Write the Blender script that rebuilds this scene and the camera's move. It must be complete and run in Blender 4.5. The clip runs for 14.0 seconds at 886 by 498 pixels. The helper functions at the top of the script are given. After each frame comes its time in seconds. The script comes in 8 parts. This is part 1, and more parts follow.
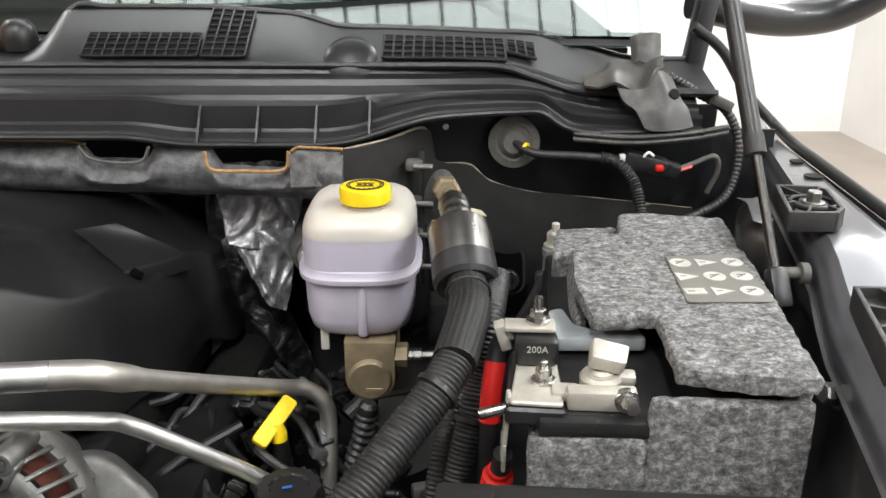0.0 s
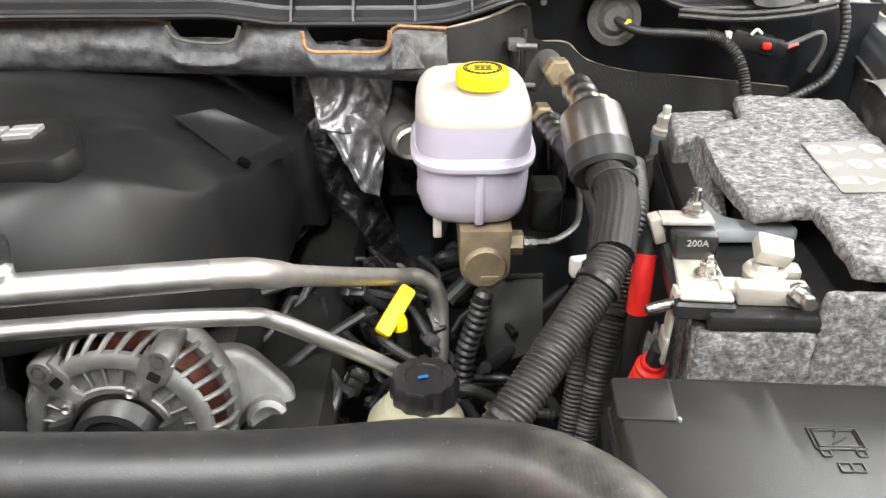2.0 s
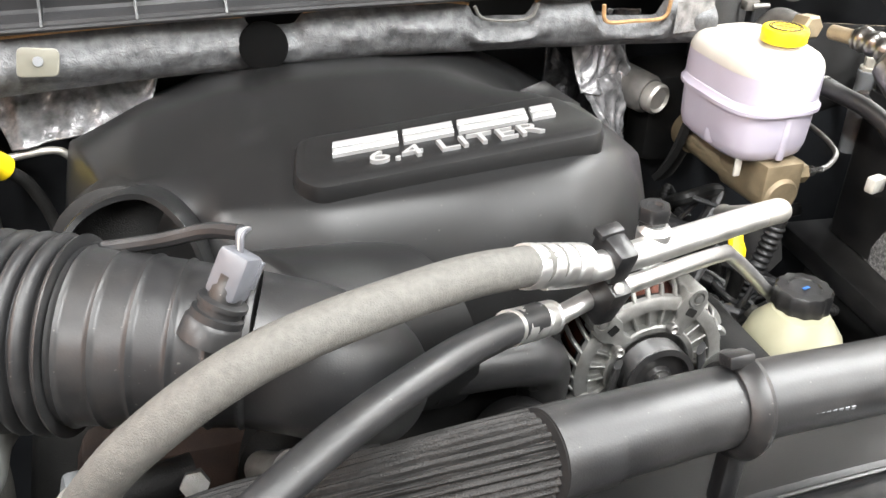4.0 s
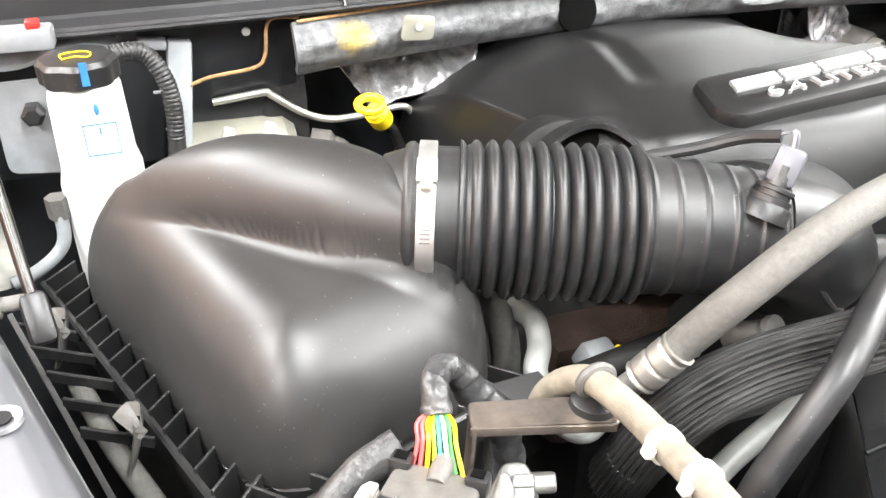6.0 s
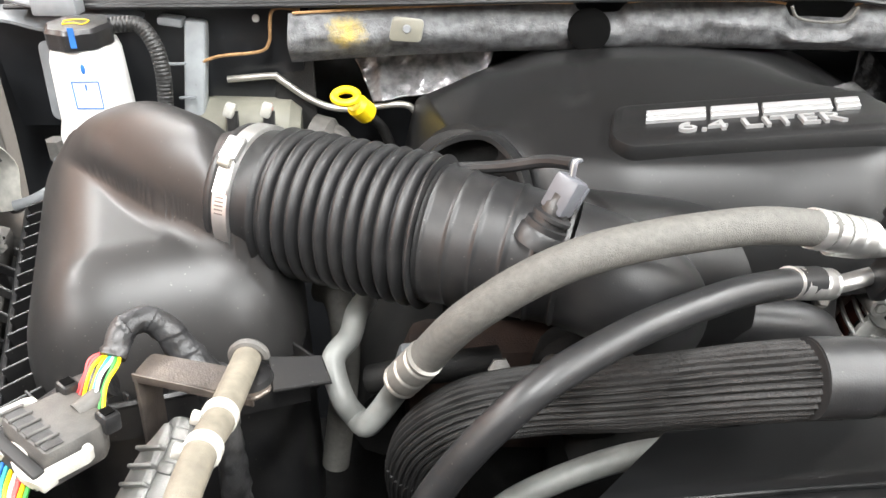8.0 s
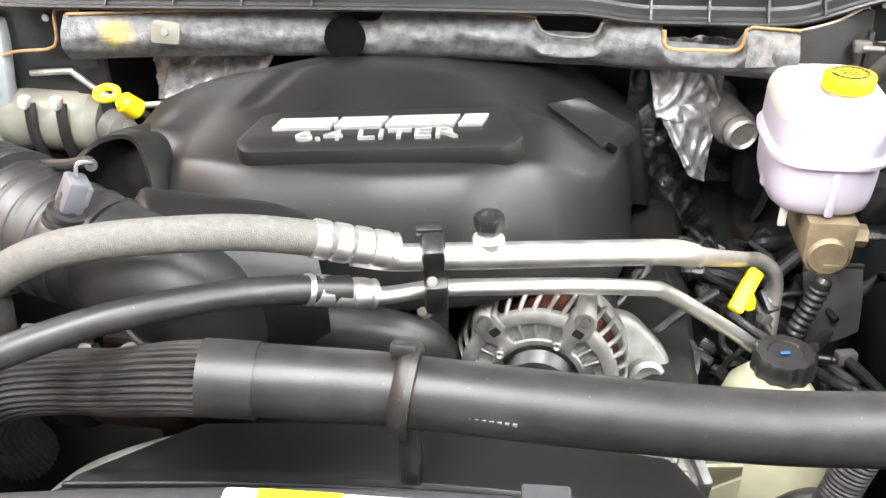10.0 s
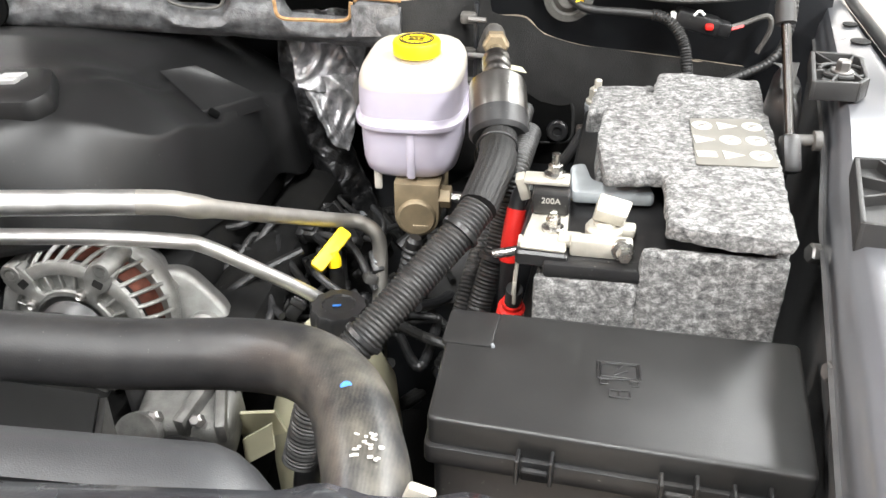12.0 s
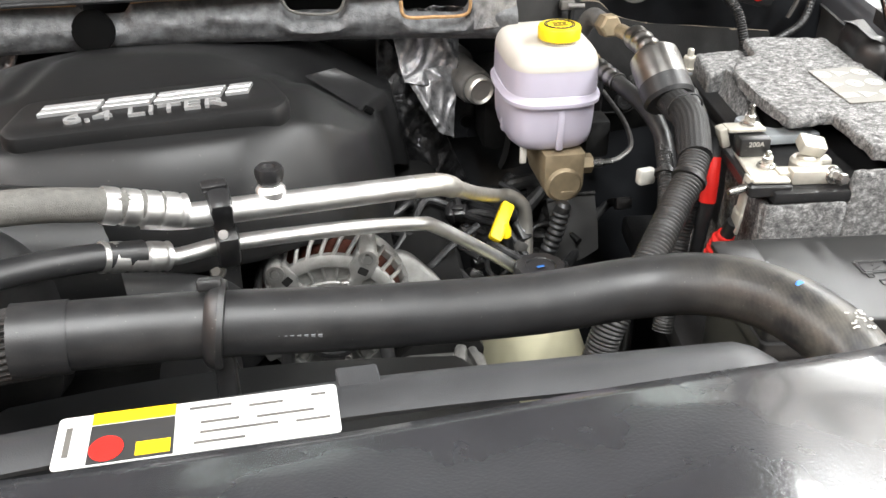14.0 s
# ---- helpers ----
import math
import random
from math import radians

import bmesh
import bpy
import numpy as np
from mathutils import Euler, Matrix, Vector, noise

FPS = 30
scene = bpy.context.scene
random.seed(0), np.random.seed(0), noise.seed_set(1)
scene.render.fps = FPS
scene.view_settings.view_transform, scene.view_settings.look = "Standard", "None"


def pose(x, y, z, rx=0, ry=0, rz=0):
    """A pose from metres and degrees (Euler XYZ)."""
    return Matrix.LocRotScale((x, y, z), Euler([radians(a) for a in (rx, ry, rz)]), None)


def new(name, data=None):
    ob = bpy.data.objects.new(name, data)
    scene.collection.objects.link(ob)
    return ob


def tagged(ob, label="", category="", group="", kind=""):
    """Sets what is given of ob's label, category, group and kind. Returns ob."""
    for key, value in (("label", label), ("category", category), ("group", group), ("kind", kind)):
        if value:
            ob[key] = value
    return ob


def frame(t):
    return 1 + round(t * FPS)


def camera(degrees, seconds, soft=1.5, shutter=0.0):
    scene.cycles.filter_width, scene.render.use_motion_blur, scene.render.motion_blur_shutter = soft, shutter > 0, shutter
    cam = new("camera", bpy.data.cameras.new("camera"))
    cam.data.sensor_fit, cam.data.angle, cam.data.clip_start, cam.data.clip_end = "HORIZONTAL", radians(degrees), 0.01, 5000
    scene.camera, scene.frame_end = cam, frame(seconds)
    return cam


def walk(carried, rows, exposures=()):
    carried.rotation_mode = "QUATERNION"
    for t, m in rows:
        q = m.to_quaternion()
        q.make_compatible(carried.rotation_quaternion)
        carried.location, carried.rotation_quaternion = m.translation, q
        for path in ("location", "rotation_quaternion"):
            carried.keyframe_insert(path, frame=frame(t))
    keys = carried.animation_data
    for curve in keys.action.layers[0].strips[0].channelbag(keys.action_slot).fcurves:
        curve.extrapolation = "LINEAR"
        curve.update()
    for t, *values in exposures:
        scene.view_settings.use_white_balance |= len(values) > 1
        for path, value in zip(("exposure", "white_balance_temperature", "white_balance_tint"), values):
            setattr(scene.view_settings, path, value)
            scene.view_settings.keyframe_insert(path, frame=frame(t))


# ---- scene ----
cam = camera(54.2, 14.0)
METRES, EYE, TILT, LEAN, TURN = 2.75, 1.5, -20.0, 0.0, 0.0
ROWS = [
    (0.0, 0.0, 0.0, 0.0, 0.0, 0.0, -0.0),
    (0.5, 0.0125, 0.0159, 0.0044, -0.62, -1.33, 0.17),
    (1.0, 0.0135, 0.0249, -0.0009, -0.7, -3.85, 0.23),
    (1.5, 0.0006, 0.0218, 0.0045, -0.68, -6.94, 0.26),
    (2.0, -0.043, 0.0066, 0.0062, -0.97, -8.73, 0.31),
    (4.5, -0.2951, 0.0056, 0.0202, -20.95, -12.84, 5.8),
    (5.0, -0.3381, 0.0052, 0.0215, -22.83, -13.33, 6.3),
    (5.5, -0.3701, 0.0042, 0.0215, -23.82, -13.49, 6.23),
    (6.0, -0.3827, -0.0068, 0.0199, -18.21, -12.86, 6.33),
    (6.5, -0.3731, -0.0173, 0.0137, -12.51, -12.19, 4.99),
    (7.0, -0.3483, -0.0252, 0.0099, -7.27, -11.34, 3.4),
    (7.5, -0.3065, -0.0332, 0.008, -2.66, -10.98, 1.63),
    (10.0, -0.1164, -0.0328, 0.0157, 8.83, -11.32, -1.85),
    (10.5, -0.0726, -0.0252, 0.0161, 9.03, -11.35, -1.8),
    (11.0, -0.0288, -0.021, 0.0144, 8.76, -11.28, -1.88),
    (11.5, 0.0029, -0.0232, 0.0108, 8.4, -11.28, -1.92),
    (12.0, 0.0194, -0.0275, 0.0075, 6.41, -11.12, -2.06),
    (12.5, 0.0041, -0.0379, 0.007, 2.62, -10.95, -1.45),
    (13.0, -0.0343, -0.0543, 0.0098, -1.47, -10.93, 0.18),
    (13.5, -0.0712, -0.0662, 0.0032, -4.98, -10.88, 2.12),
    (14.0, -0.1192, -0.0611, 0.0019, -7.49, -11.05, 3.12),
]
EXPOSURES = [(0.0, -0.75), (0.5, -0.42), (1.0, -0.27), (2.0, 0.02), (4.5, 0.76), (5.0, 0.92), (5.5, 1.02), (6.0, 1.05), (6.5, 0.5), (7.0, 0.5), (7.5, 0.44), (10.0, 0.84), (10.5, 0.76), (11.0, 0.5), (12.0, 0.28), (12.5, 0.08), (13.0, 0.05), (14.0, 0.0)]
walk(cam, [(t, pose(0, 0, EYE, TILT, LEAN, TURN) @ pose(METRES * x, METRES * y, METRES * z, 90 + pitch, roll, yaw)) for t, x, y, z, yaw, pitch, roll in ROWS], EXPOSURES)

# ---- light: a workshop with white walls, strip lights under the ceiling ----
world = bpy.data.worlds.new("world")
scene.world = world
world.use_nodes = True
world.node_tree.nodes["Background"].inputs[0].default_value = (0.9, 0.95, 1.0, 1)
world.node_tree.nodes["Background"].inputs[1].default_value = 0.1
STRIPS = [(2.5, -2.6), (2.5, 0.6), (2.5, 3.8), (-3.3, -2.6), (-3.3, 0.6), (-3.3, 3.8), (-0.4, -1.3)]
STRIP_POWER = 150.0
for sx, sy in STRIPS:
    strip = bpy.data.lights.new("strip_light", "AREA")
    strip.shape, strip.size, strip.size_y, strip.energy, strip.color = "RECTANGLE", 0.22, 2.4, STRIP_POWER * (1.5 if sx > 1 else 1.15), (0.975, 0.99, 0.99)
    new("strip_light", strip).matrix_world = pose(sx, sy, 4.02)


# ---- materials ----
def mat(name, color, rough=0.5, metal=0.0, vary=0.15, scale=60.0, bump=0.1, fine=900.0, coat=0.0, spec=0.5, sss=0.0, dirt=None, dirt_amount=0.0, trans=0.0, specks=0.0):
    """Base colour with two scales of noise in colour, roughness and relief."""
    m = bpy.data.materials.new(name)
    m.use_nodes = True
    nt = m.node_tree
    b = nt.nodes["Principled BSDF"]
    co = nt.nodes.new("ShaderNodeTexCoord")
    n1 = nt.nodes.new("ShaderNodeTexNoise")
    n1.inputs["Scale"].default_value, n1.inputs["Detail"].default_value = scale, 6
    n2 = nt.nodes.new("ShaderNodeTexNoise")
    n2.inputs["Scale"].default_value, n2.inputs["Detail"].default_value = fine, 3
    for n in (n1, n2):
        nt.links.new(co.outputs["Object"], n.inputs["Vector"])
    ramp = nt.nodes.new("ShaderNodeMapRange")
    ramp.inputs["From Min"].default_value, ramp.inputs["From Max"].default_value = 0.3, 0.7
    ramp.inputs["To Min"].default_value, ramp.inputs["To Max"].default_value = 1 - vary, 1 + vary
    nt.links.new(n1.outputs["Fac"], ramp.inputs["Value"])
    mul = nt.nodes.new("ShaderNodeMix")
    mul.data_type, mul.blend_type = "RGBA", "MULTIPLY"
    mul.inputs["Factor"].default_value = 1.0
    mul.inputs["A"].default_value = (*color, 1)
    nt.links.new(ramp.outputs["Result"], mul.inputs["B"])
    out = mul.outputs["Result"]
    if dirt:
        n3 = nt.nodes.new("ShaderNodeTexNoise")
        n3.inputs["Scale"].default_value, n3.inputs["Detail"].default_value, n3.inputs["Roughness"].default_value = scale * 0.35, 8, 0.7
        nt.links.new(co.outputs["Object"], n3.inputs["Vector"])
        r3 = nt.nodes.new("ShaderNodeMapRange")
        r3.inputs["From Min"].default_value, r3.inputs["From Max"].default_value = 0.45, 0.75
        r3.inputs["To Max"].default_value = dirt_amount
        nt.links.new(n3.outputs["Fac"], r3.inputs["Value"])
        mx = nt.nodes.new("ShaderNodeMix")
        mx.data_type = "RGBA"
        mx.inputs["B"].default_value = (*dirt, 1)
        nt.links.new(out, mx.inputs["A"])
        nt.links.new(r3.outputs["Result"], mx.inputs["Factor"])
        out = mx.outputs["Result"]
    if specks:
        n4 = nt.nodes.new("ShaderNodeTexNoise")
        n4.inputs["Scale"].default_value, n4.inputs["Detail"].default_value = 420, 1
        nt.links.new(co.outputs["Object"], n4.inputs["Vector"])
        r4 = nt.nodes.new("ShaderNodeMapRange")
        r4.inputs["From Min"].default_value, r4.inputs["From Max"].default_value = 0.74, 0.80
        r4.inputs["To Max"].default_value = specks
        nt.links.new(n4.outputs["Fac"], r4.inputs["Value"])
        m4 = nt.nodes.new("ShaderNodeMix")
        m4.data_type = "RGBA"
        m4.inputs["B"].default_value = (0.4, 0.38, 0.34, 1)
        nt.links.new(out, m4.inputs["A"])
        nt.links.new(r4.outputs["Result"], m4.inputs["Factor"])
        out = m4.outputs["Result"]
    nt.links.new(out, b.inputs["Base Color"])
    rr = nt.nodes.new("ShaderNodeMapRange")
    rr.inputs["To Min"].default_value, rr.inputs["To Max"].default_value = max(0.03, rough - 0.06), min(1.0, rough + 0.06)
    nt.links.new(n1.outputs["Fac"], rr.inputs["Value"])
    nt.links.new(rr.outputs["Result"], b.inputs["Roughness"])
    b.inputs["Metallic"].default_value = metal
    b.inputs["Specular IOR Level"].default_value = spec
    b.inputs["Coat Weight"].default_value = coat
    b.inputs["Coat Roughness"].default_value = 0.12
    b.inputs["Transmission Weight"].default_value = trans
    if sss:
        b.inputs["Subsurface Weight"].default_value = sss
        b.inputs["Subsurface Radius"].default_value = (0.02, 0.02, 0.022)
        b.inputs["Subsurface Scale"].default_value = 0.5
    bp = nt.nodes.new("ShaderNodeBump")
    bp.inputs["Strength"].default_value, bp.inputs["Distance"].default_value = bump, 0.001
    nt.links.new(n2.outputs["Fac"], bp.inputs["Height"])
    nt.links.new(bp.outputs["Normal"], b.inputs["Normal"])
    return m


def felt_material():
    """Grey recycled felt: light and dark fibre flecks at two scales, deep fuzzy relief."""
    m = mat("felt", (0.2, 0.2, 0.2), 0.95, vary=0.2, scale=40, bump=0.0, spec=0.1)
    nt = m.node_tree
    b = nt.nodes["Principled BSDF"]
    co = nt.nodes.new("ShaderNodeTexCoord")
    mp = nt.nodes.new("ShaderNodeMapping")
    mp.inputs["Scale"].default_value = (0.8, 1.0, 1.0)
    nt.links.new(co.outputs["Object"], mp.inputs["Vector"])
    big = nt.nodes.new("ShaderNodeTexNoise")
    big.inputs["Scale"].default_value, big.inputs["Detail"].default_value, big.inputs["Roughness"].default_value = 190, 9, 0.82
    big.inputs["Distortion"].default_value = 0.3
    nt.links.new(mp.outputs["Vector"], big.inputs["Vector"])
    cr = nt.nodes.new("ShaderNodeValToRGB")
    cr.color_ramp.elements[0].position, cr.color_ramp.elements[0].color = 0.34, (0.03, 0.03, 0.031, 1)
    cr.color_ramp.elements[1].position, cr.color_ramp.elements[1].color = 0.66, (0.47, 0.465, 0.455, 1)
    mid = cr.color_ramp.elements.new(0.5)
    mid.color = (0.165, 0.163, 0.16, 1)
    nt.links.new(big.outputs["Fac"], cr.inputs["Fac"])
    nt.links.new(cr.outputs["Color"], b.inputs["Base Color"])
    bp = nt.nodes.new("ShaderNodeBump")
    bp.inputs["Strength"].default_value, bp.inputs["Distance"].default_value = 0.8, 0.002
    nt.links.new(big.outputs["Fac"], bp.inputs["Height"])
    nt.links.new(bp.outputs["Normal"], b.inputs["Normal"])
    return m


def foil_material(name, color, rough, crinkle, strength, stain=None, metal=0.85):
    """Crumpled foil over dark insulation: metal with sharp creases at two sizes; stain: (place, reach, colour) of a splash of paint."""
    # the specks paint bright glints into the foil's colour
    m = mat(name, color, rough, metal=metal, vary=0.45, scale=90, bump=0.0, specks=0.35)
    nt = m.node_tree
    b = nt.nodes["Principled BSDF"]
    co = nt.nodes.new("ShaderNodeTexCoord")
    heights = []
    for size, weight in ((crinkle, 1.0), (crinkle * 3.1, 0.35)):
        nz = nt.nodes.new("ShaderNodeTexNoise")
        nz.inputs["Scale"].default_value, nz.inputs["Detail"].default_value, nz.inputs["Distortion"].default_value = size, 2, 1.2
        nt.links.new(co.outputs["Object"], nz.inputs["Vector"])
        fold = nt.nodes.new("ShaderNodeMath")
        fold.operation = "PINGPONG"
        fold.inputs[1].default_value = 0.12
        nt.links.new(nz.outputs["Fac"], fold.inputs[0])
        mul = nt.nodes.new("ShaderNodeMath")
        mul.operation = "MULTIPLY"
        mul.inputs[1].default_value = weight
        nt.links.new(fold.outputs[0], mul.inputs[0])
        heights.append(mul)
    add = nt.nodes.new("ShaderNodeMath")
    add.operation = "ADD"
    nt.links.new(heights[0].outputs[0], add.inputs[0])
    nt.links.new(heights[1].outputs[0], add.inputs[1])
    bp = nt.nodes.new("ShaderNodeBump")
    bp.inputs["Strength"].default_value, bp.inputs["Distance"].default_value = strength, 0.05
    nt.links.new(add.outputs[0], bp.inputs["Height"])
    nt.links.new(bp.outputs["Normal"], b.inputs["Normal"])
    if stain:
        # a fuzzy splash of paint round one spot
        at, reach, tint = stain
        far = nt.nodes.new("ShaderNodeVectorMath")
        far.operation = "DISTANCE"
        far.inputs[1].default_value = at
        nt.links.new(co.outputs["Object"], far.inputs[0])
        nz = nt.nodes.new("ShaderNodeTexNoise")
        nz.inputs["Scale"].default_value, nz.inputs["Detail"].default_value, nz.inputs["Roughness"].default_value = 55, 8, 0.75
        nt.links.new(co.outputs["Object"], nz.inputs["Vector"])
        ra = nt.nodes.new("ShaderNodeMapRange")
        ra.inputs["From Min"].default_value, ra.inputs["From Max"].default_value = reach, 0.0
        ra.inputs["To Min"].default_value, ra.inputs["To Max"].default_value = -0.55, 0.45
        nt.links.new(far.outputs["Value"], ra.inputs["Value"])
        both = nt.nodes.new("ShaderNodeMath")
        both.operation = "ADD"
        nt.links.new(nz.outputs["Fac"], both.inputs[0])
        nt.links.new(ra.outputs["Result"], both.inputs[1])
        sharp = nt.nodes.new("ShaderNodeMapRange")
        sharp.inputs["From Min"].default_value, sharp.inputs["From Max"].default_value = 0.42, 0.85
        nt.links.new(both.outputs[0], sharp.inputs["Value"])
        mx = nt.nodes.new("ShaderNodeMix")
        mx.data_type = "RGBA"
        mx.inputs["B"].default_value = (*tint, 1)
        nt.links.new(b.inputs["Base Color"].links[0].from_socket, mx.inputs["A"])
        nt.links.new(sharp.outputs["Result"], mx.inputs["Factor"])
        nt.links.new(mx.outputs["Result"], b.inputs["Base Color"])
    return m


def weave_material(name, color, stretch):
    """Braided or ribbed hose sleeve."""
    m = mat(name, color, 0.6, vary=0.3, scale=80, bump=0.0)
    nt = m.node_tree
    b = nt.nodes["Principled BSDF"]
    co = nt.nodes.new("ShaderNodeTexCoord")
    vo = nt.nodes.new("ShaderNodeTexVoronoi")
    vo.inputs["Scale"].default_value = stretch
    nt.links.new(co.outputs["Object"], vo.inputs["Vector"])
    bp = nt.nodes.new("ShaderNodeBump")
    bp.inputs["Strength"].default_value, bp.inputs["Distance"].default_value = 0.35, 0.0012
    nt.links.new(vo.outputs["Distance"], bp.inputs["Height"])
    nt.links.new(bp.outputs["Normal"], b.inputs["Normal"])
    return m


